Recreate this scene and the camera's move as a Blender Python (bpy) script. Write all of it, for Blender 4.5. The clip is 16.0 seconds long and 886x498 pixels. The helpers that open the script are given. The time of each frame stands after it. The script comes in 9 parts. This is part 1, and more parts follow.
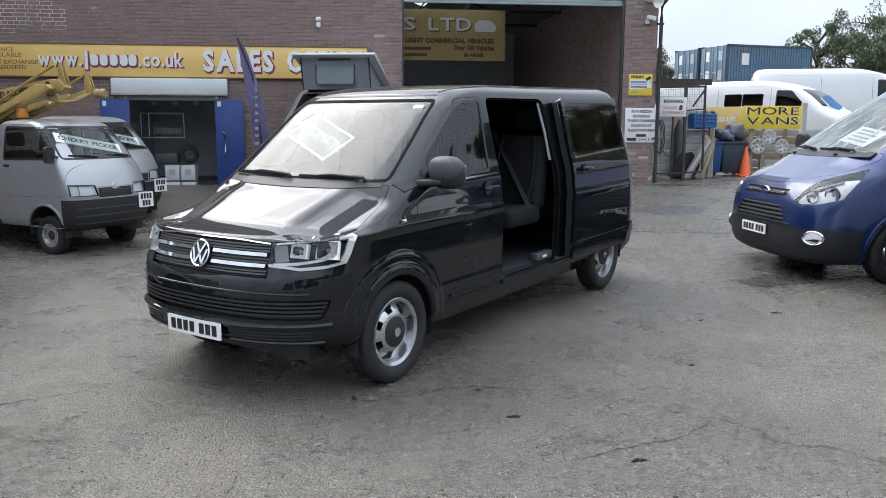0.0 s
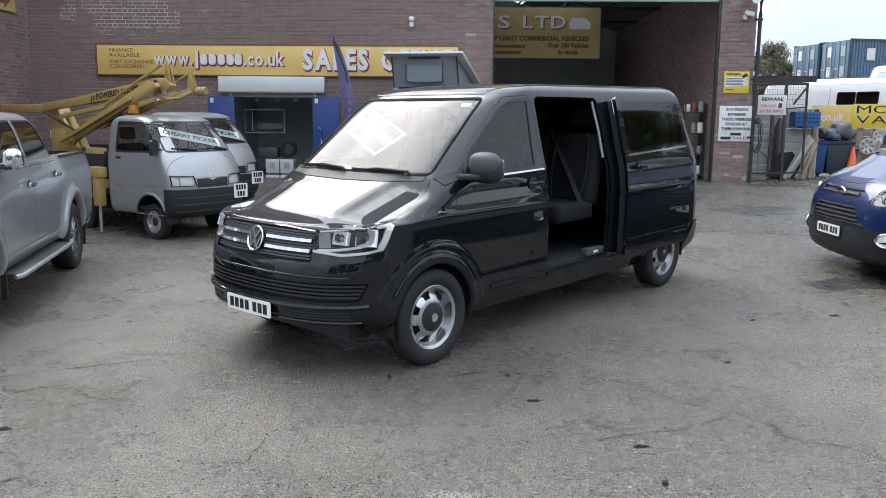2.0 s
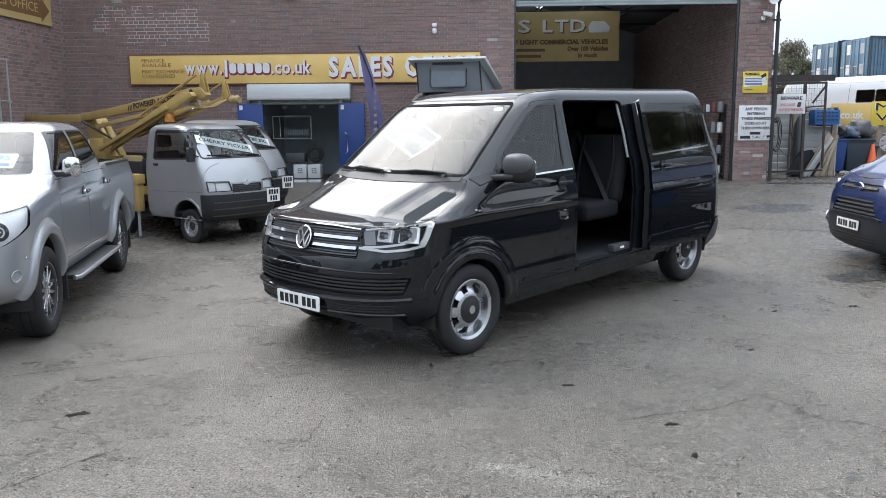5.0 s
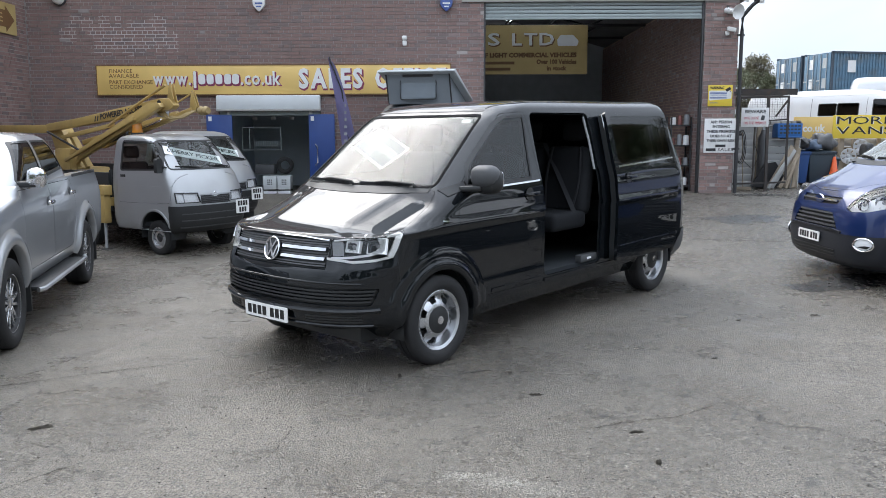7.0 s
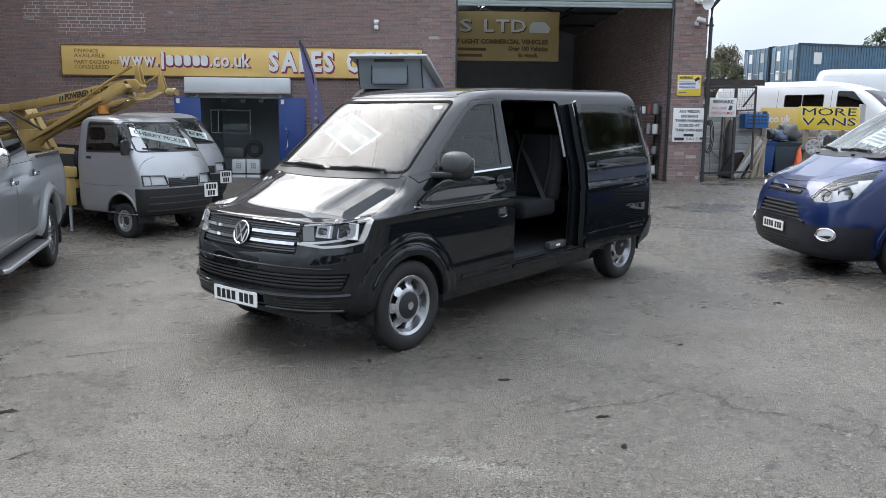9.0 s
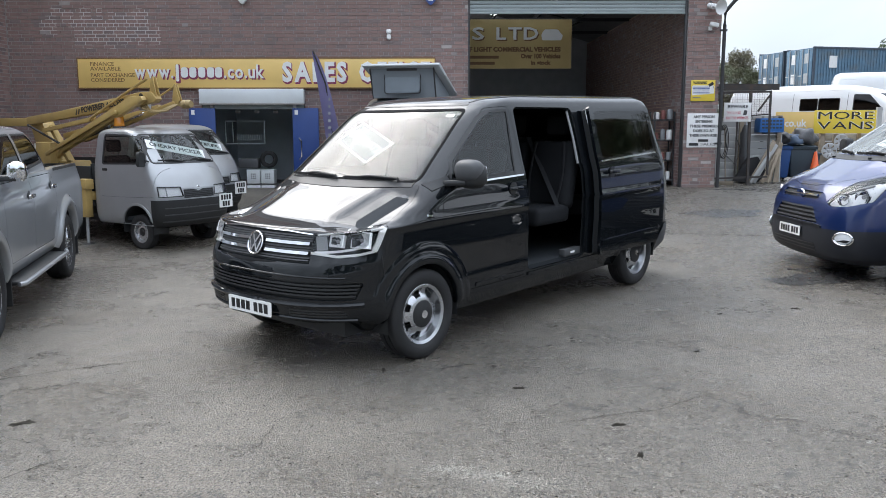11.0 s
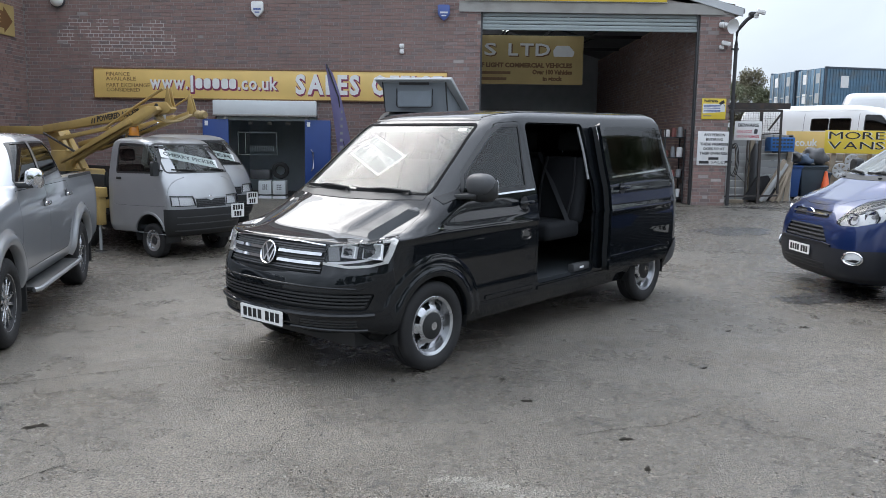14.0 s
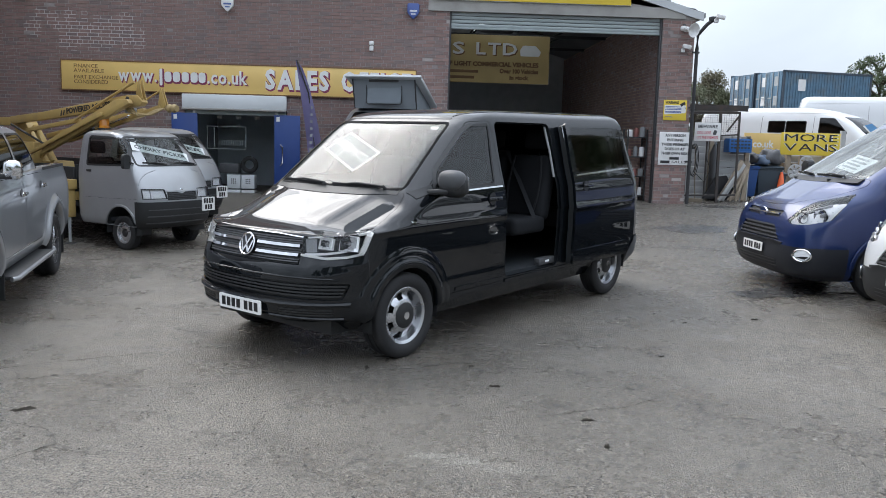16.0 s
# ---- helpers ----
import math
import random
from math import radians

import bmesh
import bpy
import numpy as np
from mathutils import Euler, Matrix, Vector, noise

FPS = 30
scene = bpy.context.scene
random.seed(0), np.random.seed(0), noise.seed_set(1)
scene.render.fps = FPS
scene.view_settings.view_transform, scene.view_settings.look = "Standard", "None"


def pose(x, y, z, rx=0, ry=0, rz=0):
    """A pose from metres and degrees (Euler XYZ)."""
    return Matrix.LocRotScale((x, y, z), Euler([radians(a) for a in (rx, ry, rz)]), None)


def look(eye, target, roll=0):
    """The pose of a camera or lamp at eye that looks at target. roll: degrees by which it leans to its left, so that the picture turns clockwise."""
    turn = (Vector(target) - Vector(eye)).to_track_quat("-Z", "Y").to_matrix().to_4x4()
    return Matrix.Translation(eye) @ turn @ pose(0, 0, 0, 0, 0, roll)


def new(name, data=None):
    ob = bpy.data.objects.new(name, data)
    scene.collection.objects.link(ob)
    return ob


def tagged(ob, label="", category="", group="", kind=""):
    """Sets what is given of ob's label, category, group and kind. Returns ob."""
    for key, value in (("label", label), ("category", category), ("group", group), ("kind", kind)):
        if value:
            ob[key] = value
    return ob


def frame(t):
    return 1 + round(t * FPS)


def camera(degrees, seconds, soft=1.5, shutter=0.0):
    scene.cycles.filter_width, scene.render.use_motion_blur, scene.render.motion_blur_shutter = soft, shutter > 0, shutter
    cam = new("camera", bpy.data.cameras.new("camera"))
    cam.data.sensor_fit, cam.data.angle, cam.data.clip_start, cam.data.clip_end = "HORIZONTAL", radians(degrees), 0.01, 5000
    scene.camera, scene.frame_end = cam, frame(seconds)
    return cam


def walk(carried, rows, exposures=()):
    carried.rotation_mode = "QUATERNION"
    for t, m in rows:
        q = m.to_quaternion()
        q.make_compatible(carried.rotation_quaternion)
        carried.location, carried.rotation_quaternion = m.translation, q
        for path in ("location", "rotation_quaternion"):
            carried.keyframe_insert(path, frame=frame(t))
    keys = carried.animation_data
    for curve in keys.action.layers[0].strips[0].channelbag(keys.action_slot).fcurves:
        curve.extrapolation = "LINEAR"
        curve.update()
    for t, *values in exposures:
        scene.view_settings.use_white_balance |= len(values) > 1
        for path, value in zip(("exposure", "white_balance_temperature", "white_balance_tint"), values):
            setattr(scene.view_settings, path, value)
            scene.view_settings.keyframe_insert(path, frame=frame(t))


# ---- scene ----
cam = camera(57.48, 16.0, soft=0.85)
METRES, EYE, TILT, LEAN, TURN = 1.859, 1.729, 2.03, 0.0, -6.3
ROWS = [
    (0.0, 0.0, 0.0, 0.0, 0.03, -10.87, -0.18),
    (0.5, 0.1017, -0.0009, 0.0006, 1.71, -10.46, -0.49),
    (1.0, 0.1528, -0.0184, 0.003, 3.06, -10.44, -0.93),
    (1.5, 0.2426, -0.0926, 0.0008, 6.46, -11.29, -0.89),
    (2.0, 0.276, -0.1467, 0.0097, 7.91, -11.12, -0.21),
    (2.5, 0.2298, -0.1923, 0.0144, 8.06, -11.21, 0.3),
    (3.0, 0.1662, -0.2331, 0.0129, 7.85, -11.32, 0.48),
    (3.5, 0.1784, -0.276, 0.0172, 8.9, -10.49, 0.45),
    (6.0, 0.2465, -0.3651, 0.0177, 8.98, -11.05, 0.79),
    (6.5, 0.2468, -0.3661, 0.018, 7.8, -10.48, 0.76),
    (7.0, 0.2457, -0.3693, 0.0183, 7.05, -10.05, 0.44),
    (7.5, 0.2459, -0.3819, 0.0196, 6.9, -9.77, 0.08),
    (8.0, 0.2453, -0.375, 0.0184, 6.43, -10.2, -0.03),
    (8.5, 0.2438, -0.3753, 0.0192, 5.42, -11.09, -0.58),
    (9.0, 0.2441, -0.3793, 0.0203, 5.04, -11.05, -0.44),
    (9.5, 0.2451, -0.3778, 0.0194, 5.55, -10.95, -0.28),
    (12.0, 0.2506, -0.3741, 0.0209, 5.96, -9.93, 0.36),
    (12.5, 0.2496, -0.3768, 0.0219, 5.78, -9.63, 0.31),
    (13.0, 0.2514, -0.3791, 0.0225, 5.82, -9.54, 0.22),
    (13.5, 0.2609, -0.3816, 0.0202, 6.43, -9.69, -0.0),
    (14.0, 0.2433, -0.4051, 0.0199, 6.72, -9.49, -0.55),
    (14.5, 0.184, -0.4583, 0.0222, 5.62, -10.15, -0.46),
    (15.0, 0.1359, -0.5223, 0.0282, 4.68, -10.45, -0.23),
    (15.5, 0.1408, -0.5549, 0.0314, 3.9, -10.24, -0.5),
    (16.0, 0.2275, -0.563, 0.0307, 4.33, -9.7, -1.42),
]
walk(cam, [(t, pose(0, 0, EYE, TILT, LEAN, TURN) @ pose(METRES * x, METRES * y, METRES * z, 90 + pitch, roll, yaw)) for t, x, y, z, yaw, pitch, roll in ROWS],
     ((0.0, 1.03), (2.0, 1.1), (3.5, 1.13), (6.0, 1.16), (7.0, 1.14), (8.5, 1.0), (9.5, 1.05), (12.5, 1.1), (13.5, 0.96), (16.0, 0.93)))

# ---- world and light: bright overcast, low weak sun behind thin cloud ----
world = bpy.data.worlds.new("sky")
scene.world = world
world.use_nodes = True
wn = world.node_tree.nodes
wl = world.node_tree.links
bg = wn["Background"]
sky = wn.new("ShaderNodeTexSky")
sky.sky_type = "NISHITA"
sky.sun_disc = False
sky.sun_elevation = radians(45)
sky.sun_rotation = radians(-40)
sky.air_density, sky.dust_density, sky.ozone_density = 1.0, 6.0, 1.0
# overcast veil: about twice as bright overhead as at the horizon
place = wn.new("ShaderNodeTexCoord")
split = wn.new("ShaderNodeSeparateXYZ")
wl.new(place.outputs["Generated"], split.inputs[0])
height = wn.new("ShaderNodeMapRange")
height.inputs["From Min"].default_value, height.inputs["From Max"].default_value = 0.04, 0.9
wl.new(split.outputs["Z"], height.inputs["Value"])
cloud = wn.new("ShaderNodeTexNoise")
cloud.inputs["Scale"].default_value, cloud.inputs["Detail"].default_value, cloud.inputs["Distortion"].default_value = 3.4, 9.0, 0.5
wl.new(place.outputs["Generated"], cloud.inputs["Vector"])
dome = wn.new("ShaderNodeMix")
dome.data_type = "RGBA"
dome.inputs["A"].default_value = (1.95, 2.25, 2.6, 1)
dome.inputs["B"].default_value = (7.8, 8.6, 9.9, 1)
wl.new(height.outputs[0], dome.inputs["Factor"])
patch = wn.new("ShaderNodeMapRange")
for key, value in (("From Min", 0.34), ("From Max", 0.66), ("To Min", 0.72), ("To Max", 1.22)):
    patch.inputs[key].default_value = value
wl.new(cloud.outputs["Fac"], patch.inputs["Value"])
shade = wn.new("ShaderNodeMix")
shade.data_type, shade.blend_type = "RGBA", "MULTIPLY"
shade.inputs["Factor"].default_value = 1.0
wl.new(dome.outputs["Result"], shade.inputs["A"])
wl.new(patch.outputs[0], shade.inputs["B"])
# the thin cloud glows in a wide soft ring round the veiled sun
aim = wn.new("ShaderNodeVectorMath")
aim.operation = "DOT_PRODUCT"
aim.inputs[1].default_value = Vector((-0.455, 0.542, 0.707)).normalized()
wl.new(place.outputs["Generated"], aim.inputs[0])
ring = wn.new("ShaderNodeMapRange")
ring.interpolation_type = "SMOOTHSTEP"
for key, value in (("From Min", 0.82), ("From Max", 0.99), ("To Min", 0.0), ("To Max", 8.5)):
    ring.inputs[key].default_value = value
wl.new(aim.outputs["Value"], ring.inputs["Value"])
wisp = wn.new("ShaderNodeTexNoise")
wisp.inputs["Scale"].default_value, wisp.inputs["Detail"].default_value, wisp.inputs["Distortion"].default_value = 7.0, 8.0, 0.6
wl.new(place.outputs["Generated"], wisp.inputs["Vector"])
thin = wn.new("ShaderNodeMapRange")
for key, value in (("From Min", 0.36), ("From Max", 0.64), ("To Min", 0.2), ("To Max", 1.6)):
    thin.inputs[key].default_value = value
wl.new(wisp.outputs["Fac"], thin.inputs["Value"])
gleam = wn.new("ShaderNodeMath")
gleam.operation = "MULTIPLY"
wl.new(ring.outputs[0], gleam.inputs[0])
wl.new(thin.outputs[0], gleam.inputs[1])
glow_sum = wn.new("ShaderNodeMix")
glow_sum.data_type, glow_sum.blend_type = "RGBA", "ADD"
glow_sum.inputs["Factor"].default_value = 1.0
wl.new(shade.outputs["Result"], glow_sum.inputs["A"])
wl.new(gleam.outputs[0], glow_sum.inputs["B"])
veil = wn.new("ShaderNodeMix")
veil.data_type = "RGBA"
veil.inputs["Factor"].default_value = 0.88
wl.new(sky.outputs[0], veil.inputs["A"])
wl.new(glow_sum.outputs["Result"], veil.inputs["B"])
wl.new(veil.outputs["Result"], bg.inputs["Color"])
bg.inputs["Strength"].default_value = 0.15
sun = new("sun", bpy.data.lights.new("sun", "SUN"))
sun.data.energy, sun.data.angle, sun.data.color = 0.5, radians(44), (1.0, 0.985, 0.96)
sun.matrix_world = look((0, 0, 0), (0.455, -0.542, -0.707))

# ---- materials ----
def mat(name, color, rough=0.5, metal=0.0, vary=0.15, scale=3.0, fine=60.0, bump=0.0, bump_scale=80.0, coat=0.0,
        rough_vary=0.0, dirt=None, dirt_amount=0.0, dirt_scale=1.2, spec=0.5, random=0.0, glow=0.0):
    """Painted or plain surface: base colour with two scales of variation, optional dirt patches, relief and per-object tint."""
    m = bpy.data.materials.new(name)
    m.use_nodes = True
    nt = m.node_tree
    b = nt.nodes["Principled BSDF"]
    link = nt.links.new
    tc = nt.nodes.new("ShaderNodeTexCoord")

    def noise_at(s, detail=4.0):
        n = nt.nodes.new("ShaderNodeTexNoise")
        n.inputs["Scale"].default_value, n.inputs["Detail"].default_value = s, detail
        link(tc.outputs["Object"], n.inputs["Vector"])
        return n.outputs["Fac"]

    def calc(op, a, c):
        n = nt.nodes.new("ShaderNodeMath")
        n.operation = op
        for i, v in enumerate((a, c)):
            if isinstance(v, (int, float)):
                n.inputs[i].default_value = v
            else:
                link(v, n.inputs[i])
        return n.outputs[0]

    value = calc("ADD", calc("MULTIPLY", calc("SUBTRACT", noise_at(scale), 0.5), 2 * vary),
                 calc("MULTIPLY", calc("SUBTRACT", noise_at(fine), 0.5), vary))
    if random:
        oi = nt.nodes.new("ShaderNodeObjectInfo")
        value = calc("ADD", value, calc("MULTIPLY", calc("SUBTRACT", oi.outputs["Random"], 0.5), 2 * random))
    hsv = nt.nodes.new("ShaderNodeHueSaturation")
    hsv.inputs["Color"].default_value = (*color, 1)
    link(calc("ADD", value, 1.0), hsv.inputs["Value"])
    out = hsv.outputs[0]
    if dirt:
        ramp = nt.nodes.new("ShaderNodeMapRange")
        ramp.inputs["From Min"].default_value, ramp.inputs["From Max"].default_value = 0.5, 0.72
        link(noise_at(dirt_scale, 8.0), ramp.inputs["Value"])
        mix = nt.nodes.new("ShaderNodeMix")
        mix.data_type = "RGBA"
        mix.inputs["B"].default_value = (*dirt, 1)
        link(calc("MULTIPLY", ramp.outputs[0], dirt_amount), mix.inputs["Factor"])
        link(out, mix.inputs["A"])
        out = mix.outputs["Result"]
    link(out, b.inputs["Base Color"])
    b.inputs["Roughness"].default_value = rough
    b.inputs["Metallic"].default_value = metal
    b.inputs["Specular IOR Level"].default_value = spec
    b.inputs["Coat Weight"].default_value = coat
    b.inputs["Coat Roughness"].default_value = 0.03
    if rough_vary:
        link(calc("ADD", calc("MULTIPLY", calc("SUBTRACT", noise_at(scale * 1.7, 6.0), 0.5), 2 * rough_vary), rough), b.inputs["Roughness"])
    if bump:
        bp = nt.nodes.new("ShaderNodeBump")
        bp.inputs["Strength"].default_value, bp.inputs["Distance"].default_value = bump, 0.01
        link(noise_at(bump_scale, 6.0), bp.inputs["Height"])
        link(bp.outputs[0], b.inputs["Normal"])
    if glow:
        b.inputs["Emission Color"].default_value = (*color, 1)
        b.inputs["Emission Strength"].default_value = glow
    return m


def glass_mat(name, color, clear=0.5, rough=0.0, film=0.0):
    """Thin window glass: lets light through with a tint and mirrors the sky by Fresnel."""
    m = bpy.data.materials.new(name)
    m.use_nodes = True
    nt = m.node_tree
    nt.nodes.remove(nt.nodes["Principled BSDF"])
    out = nt.nodes["Material Output"]
    t = nt.nodes.new("ShaderNodeBsdfTransparent")
    t.inputs["Color"].default_value = (*[c * clear for c in color], 1)
    g = nt.nodes.new("ShaderNodeBsdfGlossy")
    g.inputs["Roughness"].default_value = rough
    fr = nt.nodes.new("ShaderNodeFresnel")
    fr.inputs["IOR"].default_value = 1.55
    mix = nt.nodes.new("ShaderNodeMixShader")
    nt.links.new(fr.outputs[0], mix.inputs[0])
    nt.links.new(t.outputs[0], mix.inputs[1])
    nt.links.new(g.outputs[0], mix.inputs[2])
    last = mix.outputs[0]
    if film:
        # a thin scattering film in long smears: dried wiper streaks and painted-in sky reflection
        tc = nt.nodes.new("ShaderNodeTexCoord")
        mp = nt.nodes.new("ShaderNodeMapping")
        mp.inputs["Rotation"].default_value, mp.inputs["Scale"].default_value = (0.0, radians(40), radians(35)), (1.2, 9.0, 2.0)
        no = nt.nodes.new("ShaderNodeTexNoise")
        no.inputs["Scale"].default_value, no.inputs["Detail"].default_value, no.inputs["Distortion"].default_value = 1.6, 7.0, 0.4
        ra = nt.nodes.new("ShaderNodeMapRange")
        for key, value in (("From Min", 0.35), ("From Max", 0.7), ("To Min", 0.0), ("To Max", film)):
            ra.inputs[key].default_value = value
        di = nt.nodes.new("ShaderNodeBsdfDiffuse")
        di.inputs["Color"].default_value = (0.75, 0.8, 0.78, 1)
        mx = nt.nodes.new("ShaderNodeMixShader")
        nt.links.new(tc.outputs["Object"], mp.inputs["Vector"])
        nt.links.new(mp.outputs[0], no.inputs["Vector"])
        nt.links.new(no.outputs["Fac"], ra.inputs["Value"])
        nt.links.new(ra.outputs[0], mx.inputs[0])
        nt.links.new(last, mx.inputs[1])
        nt.links.new(di.outputs[0], mx.inputs[2])
        last = mx.outputs[0]
    nt.links.new(last, out.inputs["Surface"])
    return m


def asphalt_mat():
    """Worn wet asphalt: aggregate grain, damp smooth patches, dry pale patches, fine cracks."""
    m = bpy.data.materials.new("asphalt")
    m.use_nodes = True
    nt = m.node_tree
    b = nt.nodes["Principled BSDF"]
    link = nt.links.new
    tc = nt.nodes.new("ShaderNodeTexCoord")

    def tex(kind, scale, detail=5.0, rough=0.6, vector=None):
        n = nt.nodes.new(kind)
        n.inputs["Scale"].default_value = scale
        if kind == "ShaderNodeTexNoise":
            n.inputs["Detail"].default_value, n.inputs["Roughness"].default_value = detail, rough
        link(vector or tc.outputs["Object"], n.inputs["Vector"])
        return n

    def span(value, a, c, lo=0.0, hi=1.0):
        n = nt.nodes.new("ShaderNodeMapRange")
        n.interpolation_type = "SMOOTHSTEP"
        for k, v in (("From Min", a), ("From Max", c), ("To Min", lo), ("To Max", hi)):
            n.inputs[k].default_value = v
        link(value, n.inputs["Value"])
        return n.outputs[0]

    def calc(op, a, c):
        n = nt.nodes.new("ShaderNodeMath")
        n.operation = op
        for i, v in enumerate((a, c)):
            if isinstance(v, (int, float)):
                n.inputs[i].default_value = v
            else:
                link(v, n.inputs[i])
        return n.outputs[0]

    def mix(fac, a, c):
        n = nt.nodes.new("ShaderNodeMix")
        n.data_type = "RGBA"
        link(fac, n.inputs["Factor"])
        for k, v in (("A", a), ("B", c)):
            if isinstance(v, tuple):
                n.inputs[k].default_value = (*v, 1)
            else:
                link(v, n.inputs[k])
        return n.outputs["Result"]

    broad = tex("ShaderNodeTexNoise", 0.28, 6).outputs["Fac"]
    mid = tex("ShaderNodeTexNoise", 1.6, 8, 0.7).outputs["Fac"]
    small = tex("ShaderNodeTexNoise", 14, 6, 0.7).outputs["Fac"]
    grain = tex("ShaderNodeTexNoise", 66, 2.0, 0.6).outputs["Fac"]
    stones = tex("ShaderNodeTexVoronoi", 84)
    damp = span(calc("ADD", calc("MULTIPLY", broad, 0.6), calc("MULTIPLY", mid, 0.4)), 0.43, 0.54)
    tone = calc("ADD", calc("MULTIPLY", mid, 0.5), calc("MULTIPLY", small, 0.5))
    colour = mix(span(tone, 0.35, 0.65), (0.124, 0.108, 0.087), (0.242, 0.212, 0.171))
    colour = mix(calc("MULTIPLY", damp, 0.55), colour, (0.098, 0.087, 0.074))
    chips = span(stones.outputs["Color"], 0.66, 0.9)
    colour = mix(calc("MULTIPLY", chips, 0.5), colour, (0.35, 0.325, 0.275))
    pebbles = tex("ShaderNodeTexVoronoi", 48)
    colour = mix(calc("MULTIPLY", span(pebbles.outputs["Color"], 0.9, 0.97), span(mid, 0.45, 0.62, 0.15, 0.9)), colour, (0.46, 0.44, 0.40))
    brown = tex("ShaderNodeTexNoise", 0.55, 7, 0.65).outputs["Fac"]
    colour = mix(span(brown, 0.5, 0.66, 0.0, 0.45), colour, (0.155, 0.125, 0.09))
    colour = mix(span(grain, 0.48, 0.62, 0.0, 0.75), colour, (0.03, 0.028, 0.025))
    warp = nt.nodes.new("ShaderNodeVectorMath")
    warp.operation = "ADD"
    wob = tex("ShaderNodeTexNoise", 1.1, 6)
    link(tc.outputs["Object"], warp.inputs[0])
    link(wob.outputs["Color"], warp.inputs[1])
    cell = tex("ShaderNodeTexVoronoi", 0.33, vector=warp.outputs[0])
    cell.feature = "DISTANCE_TO_EDGE"
    crack = calc("MULTIPLY", span(cell.outputs["Distance"], 0.0, 0.006, 1.0, 0.0), span(broad, 0.45, 0.6))
    colour = mix(calc("MULTIPLY", crack, 0.7), colour, (0.025, 0.024, 0.023))
    pits = tex("ShaderNodeTexNoise", 34, 5, 0.7).outputs["Fac"]
    colour = mix(span(pits, 0.57, 0.63, 0.0, 0.9), colour, (0.03, 0.029, 0.028))
    craze = tex("ShaderNodeTexVoronoi", 3.4, vector=warp.outputs[0])
    craze.feature = "DISTANCE_TO_EDGE"
    fine_crack = calc("MULTIPLY", span(craze.outputs["Distance"], 0.0, 0.045, 1.0, 0.0), span(tex("ShaderNodeTexNoise", 3.0, 5).outputs["Fac"], 0.52, 0.62))
    colour = mix(calc("MULTIPLY", fine_crack, 0.75), colour, (0.025, 0.024, 0.023))
    link(colour, b.inputs["Base Color"])
    link(calc("ADD", span(damp, 0.0, 1.0, 0.52, 0.26), calc("MULTIPLY", calc("SUBTRACT", small, 0.5), 0.3)), b.inputs["Roughness"])
    b.inputs["Specular IOR Level"].default_value = 0.6
    bump = nt.nodes.new("ShaderNodeBump")
    bump.inputs["Strength"].default_value, bump.inputs["Distance"].default_value = 1.0, 0.014
    height = calc("ADD", calc("MULTIPLY", stones.outputs["Distance"], 0.6), calc("MULTIPLY", grain, 0.7))
    height = calc("SUBTRACT", calc("ADD", height, calc("MULTIPLY", small, 1.2)), calc("MULTIPLY", crack, 1.5))
    link(height, bump.inputs["Height"])
    link(bump.outputs[0], b.inputs["Normal"])
    return m


BLACK_PAINT = mat("black_paint", (0.0048, 0.0062, 0.008), 0.5, vary=0.1, coat=1.0, spec=0.02)
SILVER_PAINT = mat("silver_paint", (0.39, 0.405, 0.425), 0.33, metal=0.5, vary=0.04, coat=1.0, fine=400)
PORTER_PAINT = mat("grey_silver_paint", (0.36, 0.37, 0.38), 0.33, metal=0.5, vary=0.06, coat=0.4, dirt=(0.2, 0.19, 0.17), dirt_amount=0.25)
BLUE_PAINT = mat("blue_paint", (0.005, 0.022, 0.105), 0.35, metal=0.3, vary=0.06, coat=1.0, fine=400)
WHITE_PAINT = mat("white_paint", (0.66, 0.67, 0.68), 0.25, vary=0.04, coat=0.6, dirt=(0.5, 0.48, 0.44), dirt_amount=0.2)
BLACK_PLASTIC = mat("black_plastic", (0.018, 0.019, 0.02), 0.5, vary=0.15, bump=0.1, bump_scale=300)
DARK_BUMPER = mat("dark_bumper", (0.014, 0.016, 0.022), 0.5, vary=0.15, bump=0.1, bump_scale=300)
GREY_PLASTIC = mat("grey_plastic", (0.06, 0.062, 0.066), 0.5, vary=0.1)
RUBBER = mat("rubber", (0.014, 0.014, 0.015), 0.75, vary=0.3, bump=0.3, bump_scale=120, dirt=(0.04, 0.038, 0.036), dirt_amount=0.3, dirt_scale=5)
CHROME = mat("chrome", (0.75, 0.76, 0.78), 0.08, metal=1.0, vary=0.03)
WHEEL_SILVER = mat("wheel_silver", (0.58, 0.59, 0.61), 0.27, metal=0.9, vary=0.08, rough_vary=0.08)
GLASS = glass_mat("clear_glass", (0.85, 0.92, 0.9), 0.8)
SMEARED_GLASS = glass_mat("smeared_glass", (0.85, 0.93, 0.9), 0.8, film=0.05)
# strong film whitens the pane in place of mirrored sky
SKY_FILM_GLASS = glass_mat("sky_film_glass", (0.85, 0.92, 0.9), 0.8, film=0.3)
TINT = glass_mat("tinted_glass", (0.7, 0.85, 0.85), 0.1, rough=0.04)
CAB_GLASS = glass_mat("cab_glass", (0.72, 0.85, 0.84), 0.55)
YELLOW_SIGN = mat("yellow_sign", (0.74, 0.51, 0.17), 0.45, vary=0.05, dirt=(0.45, 0.33, 0.12), dirt_amount=0.3)
WHITE_SIGN = mat("white_sign", (0.75, 0.75, 0.74), 0.5, vary=0.05, dirt=(0.4, 0.38, 0.35), dirt_amount=0.3, dirt_scale=4)
